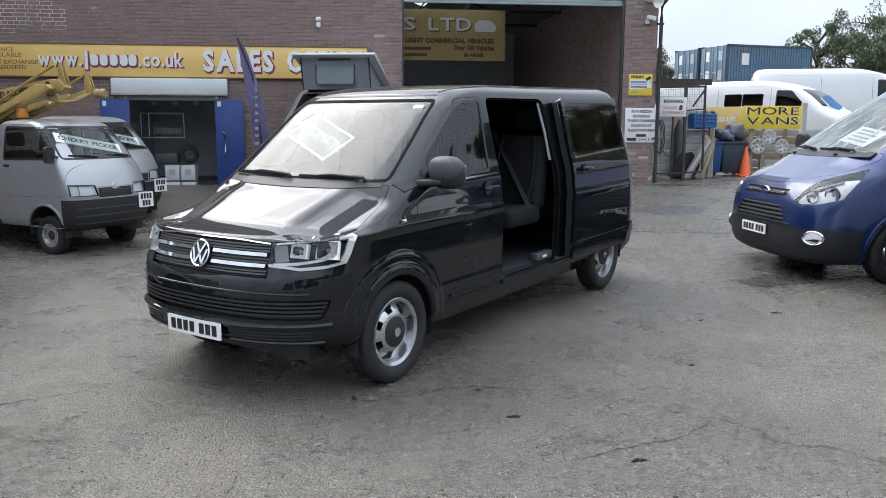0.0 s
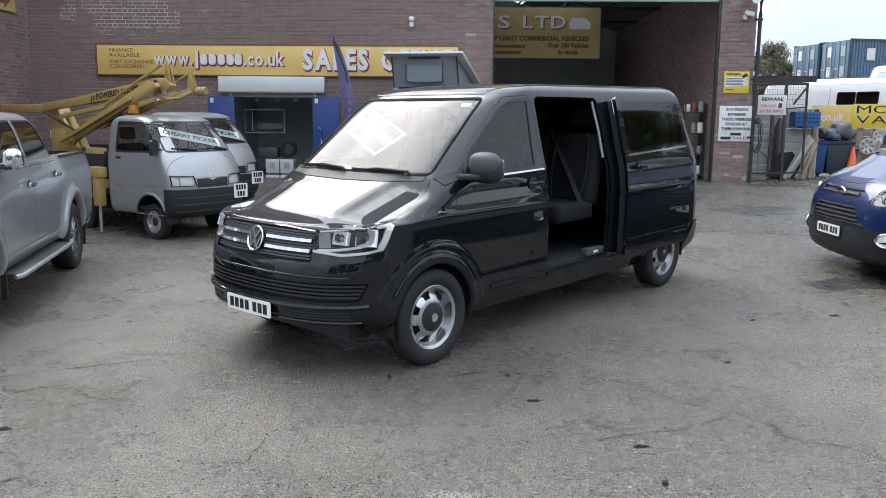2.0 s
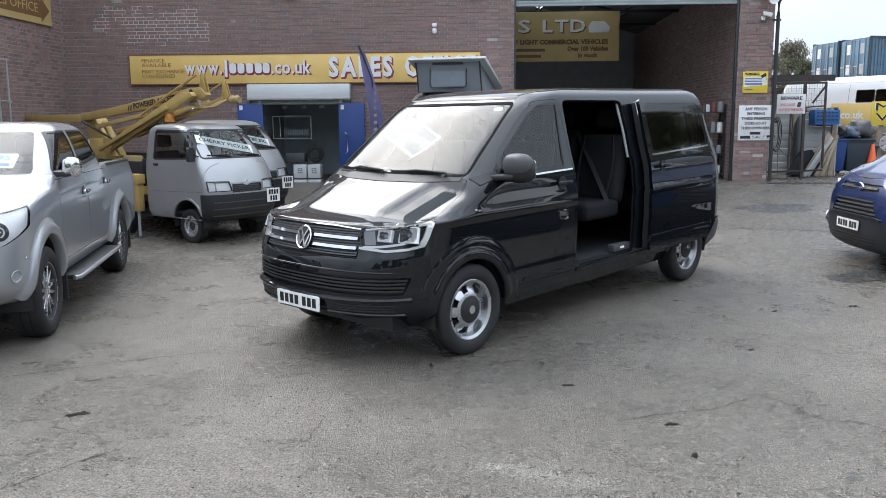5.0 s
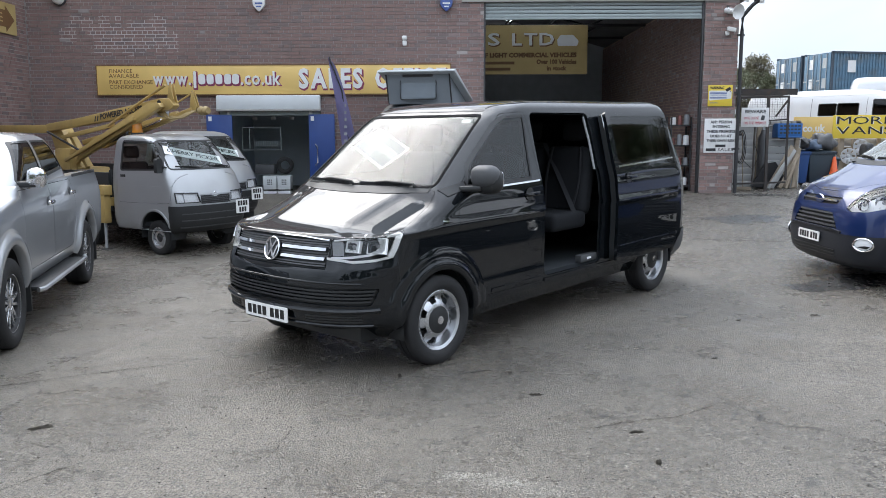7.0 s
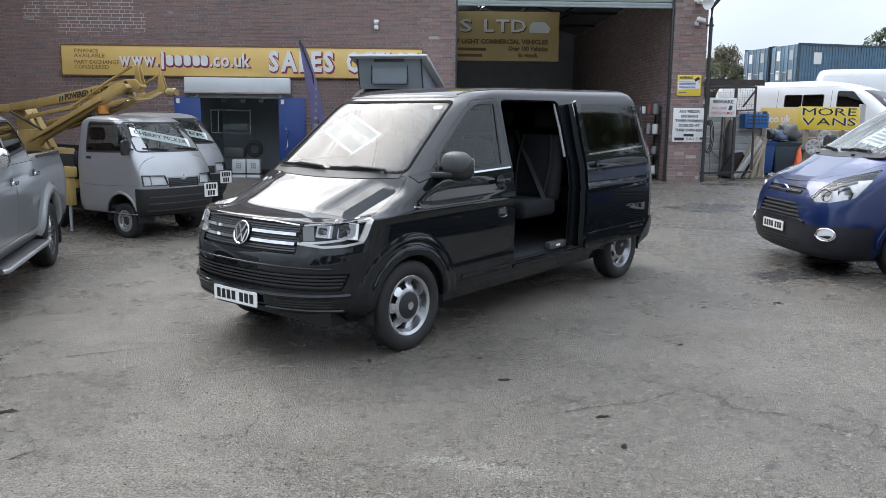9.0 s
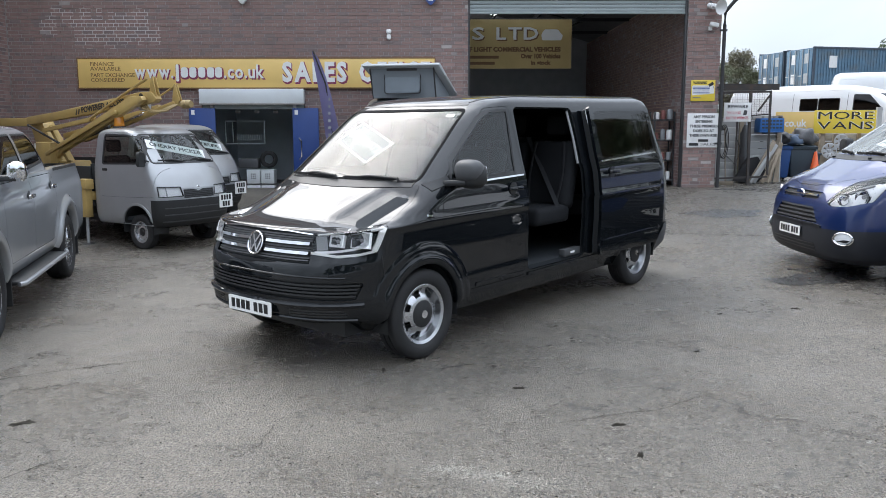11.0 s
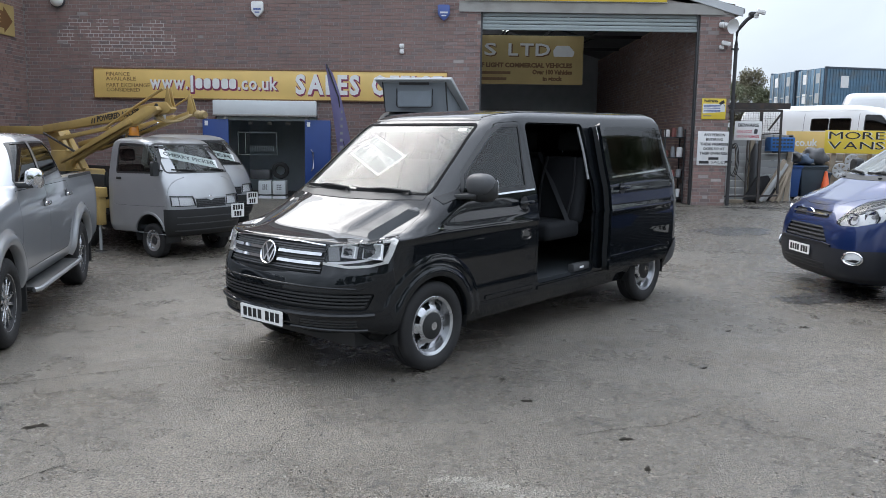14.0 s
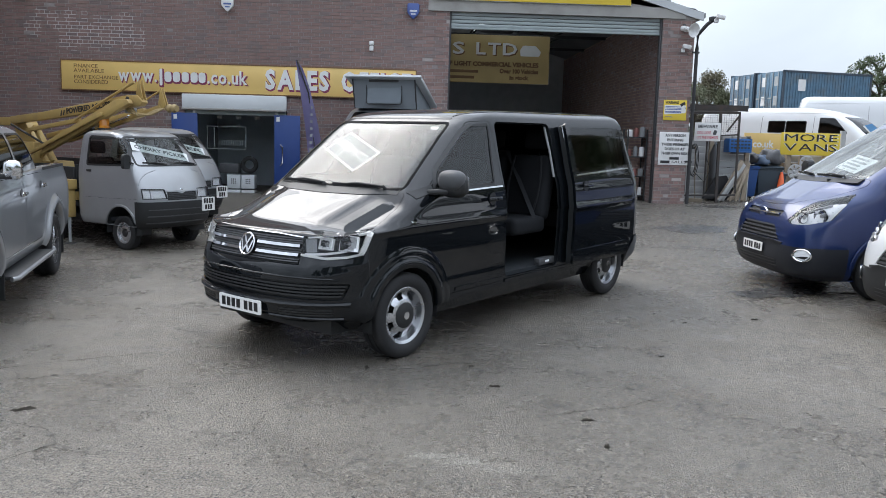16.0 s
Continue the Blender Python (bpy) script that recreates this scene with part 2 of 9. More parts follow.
MORTAR = mat("mortar", (0.31, 0.285, 0.27), 0.95, vary=0.2, bump=0.4, dirt=(0.12, 0.1, 0.09), dirt_amount=0.6)
ASPHALT = asphalt_mat()
LIFT_YELLOW = mat("lift_yellow", (0.42, 0.29, 0.10), 0.45, vary=0.12, dirt=(0.2, 0.14, 0.07), dirt_amount=0.5, dirt_scale=3)
DARK_METAL = mat("dark_metal", (0.03, 0.03, 0.032), 0.5, vary=0.3)

# ---- building tools ----
def add_box(bm, x0, x1, y0, y1, z0, z1, m=None):
    c = Matrix.Translation(((x0 + x1) / 2, (y0 + y1) / 2, (z0 + z1) / 2)) @ Matrix.Diagonal((x1 - x0, y1 - y0, z1 - z0, 1))
    return bmesh.ops.create_cube(bm, size=1, matrix=(m or Matrix()) @ c)["verts"]


def box(x0, x1, y0, y1, z0, z1, bevel=0.0, segments=2):
    bm = bmesh.new()
    add_box(bm, x0, x1, y0, y1, z0, z1)
    if bevel:
        bmesh.ops.bevel(bm, geom=bm.edges[:], offset=bevel, segments=segments, affect="EDGES", profile=0.5)
    return bm


def mesh_of(name, bm, material, smooth=True, angle=35):
    me = bpy.data.meshes.new(name)
    if smooth:
        for face in bm.faces:
            face.smooth = True
        for e in bm.edges:
            if len(e.link_faces) == 2 and e.calc_face_angle(0) > radians(angle):
                e.smooth = False
    bm.to_mesh(me)
    bm.free()
    if material:
        me.materials.append(material)
    return me


def thing(name, m, label, category, group="", kind=""):
    """An empty at the base of a thing that parents its parts."""
    ob = new(name)
    ob.matrix_world = m
    ob.empty_display_size = 0.2
    return tagged(ob, label, category, group, kind)


def part(name, bm, material, parent=None, label="", m=None, smooth=True, angle=35):
    """One bmesh as one mesh object under a thing or part, in the parent's axes."""
    ob = new(name, mesh_of(name, bm, material, smooth, angle))
    if parent:
        ob.parent = parent
    if m:
        ob.matrix_local = m
    return tagged(ob, label)


def single(name, bm, material, label, category, m=None, group="", kind="", smooth=True):
    ob = part(name, bm, material, None, "", m, smooth)
    return tagged(ob, label, category, group, kind)


def smoothstep(a, b, x):
    k = min(1, max(0, (x - a) / (b - a)))
    return k * k * (3 - 2 * k)


def ground_z(x, y):
    """The yard: level in front, rising gently towards the building, with a shallow dip on the west side."""
    west = 1 - smoothstep(-3.2, -1.5, x)
    rise = 0.47 * smoothstep(4.5 + 7.0 * west, 18.0, y)
    rise += 0.35 * smoothstep(20.8, 23.0, y) + 0.22 * smoothstep(32.0, 40.0, y)
    return rise - 0.1 * west * smoothstep(9.0, 11.3, y) * (1 - smoothstep(13.5, 16.0, y))


# ---- vehicle skins: a stack of plan outlines, cut into panels ----
def inside(poly, a, b):
    hit = False
    for (x0, y0), (x1, y1) in zip(poly, poly[1:] + poly[:1]):
        if (y0 > b) != (y1 > b) and a < (x1 - x0) * (b - y0) / (y1 - y0) + x0:
            hit = not hit
    return hit


def spline(rows, z, k):
    """Value k of the rows (sorted by their first value) at z, smoothly between them."""
    for i in range(len(rows) - 1):
        if rows[i][0] <= z <= rows[i + 1][0]:
            p1, p2 = rows[i], rows[i + 1]
            p0, p3 = rows[max(0, i - 1)], rows[min(len(rows) - 1, i + 2)]
            h = p2[0] - p1[0]
            t = (z - p1[0]) / h
            m1 = (p2[k] - p0[k]) / max(1e-6, p2[0] - p0[0]) * h
            m2 = (p3[k] - p1[k]) / max(1e-6, p3[0] - p1[0]) * h
            lim = 3 * (p2[k] - p1[k])
            m1 = 0 if m1 * lim <= 0 else math.copysign(min(abs(m1), abs(lim)), lim)
            m2 = 0 if m2 * lim <= 0 else math.copysign(min(abs(m2), abs(lim)), lim)
            return p1[k] * (2 * t**3 - 3 * t**2 + 1) + m1 * (t**3 - 2 * t**2 + t) + p2[k] * (3 * t**2 - 2 * t**3) + m2 * (t**3 - t**2)
    return rows[-1][k] if z > rows[-1][0] else rows[0][k]


class Shell:
    """Rows from bottom to top: z, front x, rear x, half width, nose length, nose power, tail length, tail power."""

    def __init__(self, rows, per_gap=4, nose=18, side=26, tail=10, sculpt=None):
        self.bm = bm = bmesh.new()
        zs = []
        for a, b in zip(rows, rows[1:]):
            zs += [a[0] + (b[0] - a[0]) * i / per_gap for i in range(per_gap)]
        zs.append(rows[-1][0])
        rings = []
        for z in zs:
            xf, xr, w, lf, nf, lr, nr = (spline(rows, z, k) for k in range(1, 8))
            half = []
            for i in range(nose + 1):
                a = math.pi / 2 * i / nose
                half.append((xf - lf + lf * math.cos(a) ** (2 / nf), w * math.sin(a) ** (2 / nf)))
            for i in range(1, side):
                half.append((xf - lf + (xr + lr - xf + lf) * i / side, w))
            for i in range(tail + 1):
                a = math.pi / 2 * (1 - i / tail)
                half.append((xr + lr - lr * max(0, math.cos(a)) ** (2 / nr), w * math.sin(a) ** (2 / nr)))
            ring = half + [(x, -y) for x, y in half[-2:0:-1]]
            rings.append([bm.verts.new(sculpt(x, y, z) if sculpt else (x, y, z)) for x, y in ring])
        n = len(rings[0])
        for r0, r1 in zip(rings, rings[1:]):
            for i in range(n):
                bm.faces.new((r0[i], r0[(i + 1) % n], r1[(i + 1) % n], r1[i]))
        bm.faces.new(rings[-1])
        self.bottom = bm.faces.new(rings[0][::-1])
        bmesh.ops.recalc_face_normals(bm, faces=bm.faces[:])
        bmesh.ops.triangulate(bm, faces=[rings_top for rings_top in bm.faces if len(rings_top.verts) > 4])
        bm.normal_update()
        bm.verts.index_update()
        self.co = [v.co.copy() for v in bm.verts]
        self.no = [v.normal.copy() for v in bm.verts]
        self.polys = [[v.index for v in face.verts] for face in bm.faces]
        from mathutils.bvhtree import BVHTree
        self.tree = BVHTree.FromPolygons(self.co, self.polys)

    def normal(self, co):
        from mathutils.interpolate import poly_3d_calc
        place, flat, index, _ = self.tree.find_nearest(co)
        poly = self.polys[index]
        ws = poly_3d_calc([self.co[i] for i in poly], place)
        v = Vector()
        for w, i in zip(ws, poly):
            v += self.no[i] * w
        return v.normalized() if v.length > 1e-6 else flat

    def cast(self, axis, a, b):
        """The skin's place and normal at (a, b), seen along an axis as in take()."""
        e1, e2 = (Vector(v) for v in self.FLAT[axis if axis in self.FLAT else axis[0]])
        way = -Vector(self.AXES[axis])
        far = e1 * a + e2 * b
        place, flat, index, _ = self.tree.ray_cast(far - way * 20, way)
        if place is None:
            place, flat, index, _ = self.tree.find_nearest(far - way * 1.5)
        return place, self.normal(place)

    AXES = {"x+": (1, 0, 0), "x-": (-1, 0, 0), "y+": (0, 1, 0), "y-": (0, -1, 0), "z+": (0, 0, 1),
            "l": (0.70711, 0.70711, 0), "r": (0.70711, -0.70711, 0), "bl": (-0.70711, 0.70711, 0), "br": (-0.70711, -0.70711, 0)}
    FLAT = {"x": ((0, 1, 0), (0, 0, 1)), "y": ((1, 0, 0), (0, 0, 1)), "z": ((1, 0, 0), (0, 1, 0)),
            "l": ((-0.70711, 0.70711, 0), (0, 0, 1)), "r": ((-0.70711, -0.70711, 0), (0, 0, 1)),
            "bl": ((0.70711, 0.70711, 0), (0, 0, 1)), "br": ((0.70711, -0.70711, 0), (0, 0, 1))}

    def take(self, axis, poly, lean=0.12, keep=True, low=None):
        """Cuts the outline poly out of the skin as seen along the axis, and returns the piece. Axes l and r look at the
        front corners, bl and br at the rear ones; their first value grows towards the flank."""
        bm = self.bm
        way = Vector(self.AXES[axis])
        e1, e2 = (Vector(v) for v in self.FLAT[axis if axis in self.FLAT else axis[0]])
        lo = [min(p[c] for p in poly) - 1e-4 for c in (0, 1)]
        hi = [max(p[c] for p in poly) + 1e-4 for c in (0, 1)]

        def chosen(a0, a1, b0, b1):
            out = []
            for face in bm.faces:
                if face.normal.dot(way) < lean or (low is not None and face.calc_center_median().dot(way) < low):
                    continue
                us = [v.co.dot(e1) for v in face.verts]
                vs = [v.co.dot(e2) for v in face.verts]
                if max(us) > a0 and min(us) < a1 and max(vs) > b0 and min(vs) < b1:
                    out.append(face)
            return out

        for (u0, v0), (u1, v1) in zip(poly, poly[1:] + poly[:1]):
            no = e1 * (v1 - v0) + e2 * (u0 - u1)
            if no.length < 1e-7:
                continue
            faces = chosen(min(u0, u1) - 0.01, max(u0, u1) + 0.01, min(v0, v1) - 0.01, max(v0, v1) + 0.01)
            geom = faces + list({e for face in faces for e in face.edges}) + list({v for face in faces for v in face.verts})
            if faces:
                bmesh.ops.bisect_plane(bm, geom=geom, dist=1e-5, plane_co=e1 * u0 + e2 * v0, plane_no=no.normalized())
        gone = []
        for face in chosen(lo[0], hi[0], lo[1], hi[1]):
            c = face.calc_center_median()
            if inside(poly, c.dot(e1), c.dot(e2)):
                gone.append(face)
        piece = self.copy(gone) if keep else None
        bmesh.ops.delete(bm, geom=gone, context="FACES")
        return piece

    def panel(self, axis, poly, gap=0.004, **kw):
        """Takes a panel with an open gap round it."""
        piece = self.take(axis, shrink(poly, gap), **kw)
        self.take(axis, poly, keep=False, **kw)
        return piece

    def copy(self, faces):
        out = bmesh.new()
        made = {}
        for face in faces:
            for v in face.verts:
                if v not in made:
                    made[v] = out.verts.new(v.co)
            out.faces.new([made[v] for v in face.verts])
        out.normal_update()
        return out

    def finish(self, name, bm, material, parent, label="", thick=0.0, push=0.0):
        """One part out of a piece of skin: moved by push along the normal, given thickness, with the skin's own smooth normals."""
        normals = {}
        for v in bm.verts:
            normals[v] = self.normal(v.co)
        outer = bm.faces.layers.int.new("outer")
        for face in bm.faces:
            face[outer] = 1
        ns = dict(normals)
        if push:
            for v in bm.verts:
                v.co += normals[v] * push
        if thick:
            faces = bm.faces[:]
            rim = [e for e in bm.edges if len(e.link_faces) == 1]
            inner = {v: bm.verts.new(v.co - normals[v] * thick) for v in bm.verts[:]}
            for face in faces:
                bm.faces.new([inner[v] for v in reversed(face.verts)])
            for e in rim:
                a, b = e.verts
                lv = [l for l in e.link_faces[0].loops if l.edge == e][0]
                a, b = lv.vert, lv.link_loop_next.vert
                bm.faces.new((b, a, inner[a], inner[b]))
        bm.normal_update()
        me = bpy.data.meshes.new(name)
        loops = []
        for face in bm.faces:
            face.smooth = True
            for l in face.loops:
                loops.append(ns[l.vert] if face[outer] and l.vert in ns else face.normal.copy())
        bm.to_mesh(me)
        bm.free()
        me.normals_split_custom_set(loops)
        me.materials.append(material)
        ob = new(name, me)
        ob.parent = parent
        return tagged(ob, label)

    def line(self, axis, pts, width, out=0.003, deep=0.004, closed=False):
        """A raised strip that follows the skin along pts."""
        bm = bmesh.new()
        pts = densify(pts, 0.05, closed)
        rows = []
        for n, p in enumerate(pts):
            a = pts[n - 1] if n or closed else pts[n]
            b = pts[(n + 1) % len(pts)] if n < len(pts) - 1 or closed else pts[n]
            d = Vector((b[0] - a[0], b[1] - a[1])).normalized()
            s = Vector((-d.y, d.x)) * width / 2
            row = []
            for k in (-1, 1):
                co, no = self.cast(axis, p[0] + k * s.x, p[1] + k * s.y)
                row.append((bm.verts.new(co + no * out), bm.verts.new(co - no * deep)))
            rows.append(row)
        pairs = list(zip(rows, rows[1:])) + ([(rows[-1], rows[0])] if closed else [])
        for r, s in pairs:
            (a, a2), (b, b2) = r
            (c, c2), (d, d2) = s
            for q in ((a, b, d, c), (b, b2, d2, d), (b2, a2, c2, d2), (a2, a, c, c2)):
                bm.faces.new(q)
        if not closed:
            for (a, a2), (b, b2) in (rows[0], rows[-1]):
                bm.faces.new((a, a2, b2, b))
        bmesh.ops.recalc_face_normals(bm, faces=bm.faces[:])
        return bm


def densify(pts, step, closed=False):
    out = []
    for p, q in list(zip(pts, pts[1:])) + ([(pts[-1], pts[0])] if closed else []):
        n = max(1, math.ceil(math.dist(p, q) / step))
        out += [tuple(a + (b - a) * i / n for a, b in zip(p, q)) for i in range(n)]
    return out if closed else out + [pts[-1]]


def disc(cx, cy, r, n=24, a0=0, a1=360):
    return [(cx + r * math.cos(radians(a0 + (a1 - a0) * i / n)), cy + r * math.sin(radians(a0 + (a1 - a0) * i / n))) for i in range(n + (a1 - a0 != 360))]


def rounded(poly, r, n=3):
    """The outline with its corners rounded."""
    out = []
    for i, p in enumerate(poly):
        a, b = Vector(poly[i - 1]), Vector(poly[(i + 1) % len(poly)])
        p = Vector(p)
        ra = min(r, (a - p).length * 0.45)
        rb = min(r, (b - p).length * 0.45)
        s, e = p + (a - p).normalized() * ra, p + (b - p).normalized() * rb
        for k in range(n + 1):
            t = k / n
            out.append(tuple(s * (1 - t) ** 2 + p * 2 * t * (1 - t) + e * t * t))
    return out


def shrink(poly, d):
    """The outline moved inwards by d (outwards where negative)."""
    area = sum(p[0] * q[1] - q[0] * p[1] for p, q in zip(poly, poly[1:] + poly[:1]))
    s = d if area > 0 else -d
    out = []
    for i, p in enumerate(poly):
        a, b = Vector(poly[i - 1]), Vector(poly[(i + 1) % len(poly)])
        p = Vector(p)
        n0 = Vector((-(p - a).y, (p - a).x)).normalized()
        n1 = Vector((-(b - p).y, (b - p).x)).normalized()
        m = (n0 + n1)
        m = m / max(0.35, m.length_squared / 2)
        out.append(tuple(p + m * s))
    return out


def lathe(profile, n=40, axis="y"):
    """A turned shape: profile of (radius, along) pairs round the axis."""
    bm = bmesh.new()
    rings = []
    for r, t in profile:
        ring = []
        for i in range(n):
            a = 2 * math.pi * i / n
            p = (r * math.cos(a), r * math.sin(a))
            ring.append(bm.verts.new({"y": (p[0], t, p[1]), "z": (p[0], p[1], t), "x": (t, p[0], p[1])}[axis]))
        rings.append(ring)
    for r0, r1 in zip(rings, rings[1:]):
        for i in range(n):
            bm.faces.new((r0[i], r0[(i + 1) % n], r1[(i + 1) % n], r1[i]))
    for ring, (r, _) in ((rings[0], profile[0]), (rings[-1], profile[-1])):
        if r > 1e-4 and profile[0] != profile[-1]:
            bm.faces.new(ring)
    bmesh.ops.remove_doubles(bm, verts=bm.verts[:], dist=1e-5)
    bmesh.ops.recalc_face_normals(bm, faces=bm.faces[:])
    return bm


def tube(points, r, n=8, closed=False):
    """A round bar along points; r one radius or one per point."""
    bm = bmesh.new()
    pts = [Vector(p) for p in points]
    rings = []
    for i, p in enumerate(pts):
        a = pts[i - 1] if i or closed else p
        b = pts[(i + 1) % len(pts)] if i < len(pts) - 1 or closed else p
        q = (b - a).normalized().to_track_quat("Z", "Y")
        rr = r[i] if isinstance(r, (list, tuple)) else r
        rings.append([bm.verts.new(p + q @ Vector((rr * math.cos(2 * math.pi * k / n), rr * math.sin(2 * math.pi * k / n), 0))) for k in range(n)])
    pairs = list(zip(rings, rings[1:])) + ([(rings[-1], rings[0])] if closed else [])
    for r0, r1 in pairs:
        for k in range(n):
            bm.faces.new((r0[k], r0[(k + 1) % n], r1[(k + 1) % n], r1[k]))
    if not closed:
        bm.faces.new(rings[0][::-1])
        bm.faces.new(rings[-1])
    bmesh.ops.recalc_face_normals(bm, faces=bm.faces[:])
    return bm


def prism(poly, axis, t0, t1, bevel=0.0):
    """The outline pushed out along an axis from t0 to t1: 'y' takes (x, z), 'x' (y, z), 'z' (x, y)."""
    bm = bmesh.new()

    def at(p, t):
        return {"y": (p[0], t, p[1]), "x": (t, p[0], p[1]), "z": (p[0], p[1], t)}[axis]

    a = [bm.verts.new(at(p, t0)) for p in poly]
    b = [bm.verts.new(at(p, t1)) for p in poly]
    bm.faces.new(a)
    bm.faces.new(b)
    for i in range(len(poly)):
        j = (i + 1) % len(poly)
        bm.faces.new((a[i], a[j], b[j], b[i]))
    bmesh.ops.recalc_face_normals(bm, faces=bm.faces[:])
    if bevel:
        bmesh.ops.bevel(bm, geom=[e for e in bm.edges if e.calc_face_angle(0) > 0.5], offset=bevel, segments=2, affect="EDGES", profile=0.5)
    return bm


def join(*bms):
    out = bmesh.new()
    for b in bms:
        me = bpy.data.meshes.new("tmp")
        b.to_mesh(me)
        out.from_mesh(me)
        bpy.data.meshes.remove(me)
        b.free()
    return out


def beam(p, q, w, h=None, bevel=0.0):
    """A square bar from p to q."""
    p, q = Vector(p), Vector(q)
    h = h or w
    d = q - p
    bm = bmesh.new()
    up = "Y" if abs(d.normalized().z) < 0.95 else "X"
    m = Matrix.Translation((p + q) / 2) @ d.to_track_quat("X", "Z" if up == "Y" else "Y").to_matrix().to_4x4()
    add_box(bm, -d.length / 2, d.length / 2, -w / 2, w / 2, -h / 2, h / 2, m)
    if bevel:
        bmesh.ops.bevel(bm, geom=bm.edges[:], offset=bevel, segments=2, affect="EDGES", profile=0.5)
    return bm


def lettering(s, size, material, parent, m, depth=0.004, spread=1.0, align="CENTER", bold=0.0, name="word", shear=0.0):
    """Words in the built-in font as a mesh, in the parent's axes: m's x along the line, y up, z towards the reader."""
    cu = bpy.data.curves.new(name, "FONT")
    cu.body, cu.size, cu.extrude, cu.align_x, cu.align_y = s, size, depth, align, "CENTER"
    cu.offset, cu.space_character, cu.resolution_u, cu.shear = bold, spread, 2, shear
    tmp = bpy.data.objects.new("tmp", cu)
    scene.collection.objects.link(tmp)
    me = bpy.data.meshes.new_from_object(tmp.evaluated_get(bpy.context.evaluated_depsgraph_get()))
    bpy.data.objects.remove(tmp)
    bpy.data.curves.remove(cu)
    me.materials.clear()
    me.materials.append(material)
    ob = new(name, me)
    ob.parent = parent
    ob.matrix_local = m
    return ob


def facing(x, y, z, way="south"):
    """Axes for lettering: 'south' faces -y, and so on."""
    return pose(x, y, z, 90, 0, {"south": 0, "east": 90, "north": 180, "west": -90}[way])


def text_width(ob, w):
    """Stretches lettering along its line to the width w and parts its words from one another."""
    me = ob.data
    xs = [v.co.x for v in me.vertices]
    k = w / max(1e-6, max(xs) - min(xs))
    gap = 0.36 * (max(v.co.y for v in me.vertices) - min(v.co.y for v in me.vertices))
    spans = sorted((min(xs[i] for i in p.vertices), max(xs[i] for i in p.vertices)) for p in me.polygons)
    cuts, far = [], spans[0][1]
    for x0, x1 in spans:
        if x0 - far > gap:
            cuts.append((far + x0) / 2)
        far = max(far, x1)
    for v in me.vertices:
        v.co.x *= k
    for n in range(len(cuts) if cuts else 0, -1, -1):
        lo = cuts[n - 1] * k if n else -1e9
        hi = cuts[n] * k if n < len(cuts) else 1e9
        if not cuts:
            break
        bm = bmesh.new()
        bm.from_mesh(me)
        bmesh.ops.delete(bm, geom=[v for v in bm.verts if not lo < v.co.x < hi], context="VERTS")
        if n:
            word = bpy.data.meshes.new("word")
            bm.to_mesh(word)
            word.materials.append(me.materials[0])
            other = new("word", word)
            other.parent, other.matrix_basis = ob.parent, ob.matrix_basis.copy()
        else:
            bm.to_mesh(me)
        bm.free()
    return ob


def letters(s, size, material, parent, m, w, depth=0.002, bold=0.0, name="letter"):
    """A line of single letters, each its own part, w wide in all and centred on m."""
    made, x = [], 0.0
    for ch in s:
        if ch == " ":
            x += size * 0.3
            continue
        ob = lettering(ch, size, material, parent, m, depth, align="LEFT", bold=bold, name=name)
        xs = [v.co.x for v in ob.data.vertices]
        made.append((ob, x - min(xs)))
        x += max(xs) - min(xs) + size * 0.09
    total = x - size * 0.09
    k = w / total
    for ob, dx in made:
        for v in ob.data.vertices:
            v.co.x *= k
        ob.matrix_local = m @ Matrix.Translation((dx * k - w / 2, 0, 0))
    return made


# ---- wheels ----
def tyre_mesh(r, w, rim):
    h = w / 2
    prof = [(rim, -h * 0.72), (rim + 0.012, -h * 0.86), (rim + (r - rim) * 0.3, -h * 0.97), (rim + (r - rim) * 0.55, -h), (r - 0.03, -h * 0.95), (r - 0.008, -h * 0.82)]
    for k in (-0.5, 0.0, 0.5):
        prof += [(r, h * (k - 0.2)), (r, h * (k + 0.2)), (r - 0.007, h * (k + 0.21)), (r - 0.007, h * (k + 0.29))]
    prof = prof[:-2] + [(r - 0.008, h * 0.82), (r - 0.03, h * 0.95), (rim + (r - rim) * 0.55, h), (rim + (r - rim) * 0.3, h * 0.97), (rim + 0.012, h * 0.86), (rim, h * 0.72), (rim, -h * 0.72)]
    return lathe(prof, 56)


def slotted_disc(r0, r1, y0, y1, slots, s0, s1, fill, n=72, taper=1.0):
    """A dished wheel disc from radius r0 to r1 with open slots between radii s0 and s1."""
    bm = bmesh.new()
    radii = [r0, r0 + (s0 - r0) * 0.5, s0, (s0 + s1) / 2, s1, s1 + (r1 - s1) * 0.5, r1]
    rings = []
    for r in radii:
        k = (r - r0) / (r1 - r0)
        y = y0 + (y1 - y0) * (k * k * (3 - 2 * k)) + 0.012 * math.sin(k * math.pi)
        rings.append([bm.verts.new((r * math.cos(2 * math.pi * i / n), y, r * math.sin(2 * math.pi * i / n))) for i in range(n)])
    per = n / slots
    for q, (a, b) in enumerate(zip(rings, rings[1:])):
        for i in range(n):
            if q in (2, 3):
                u = ((i + 0.5) % per) / per
                if abs(u - 0.5) < fill / 2 * (taper if q == 2 else 1.0):
                    continue
            bm.faces.new((a[i], a[(i + 1) % n], b[(i + 1) % n], b[i]))
    bmesh.ops.recalc_face_normals(bm, faces=bm.faces[:])
    bmesh.ops.solidify(bm, geom=bm.faces[:], thickness=0.012)
    bmesh.ops.recalc_face_normals(bm, faces=bm.faces[:])
    return bm


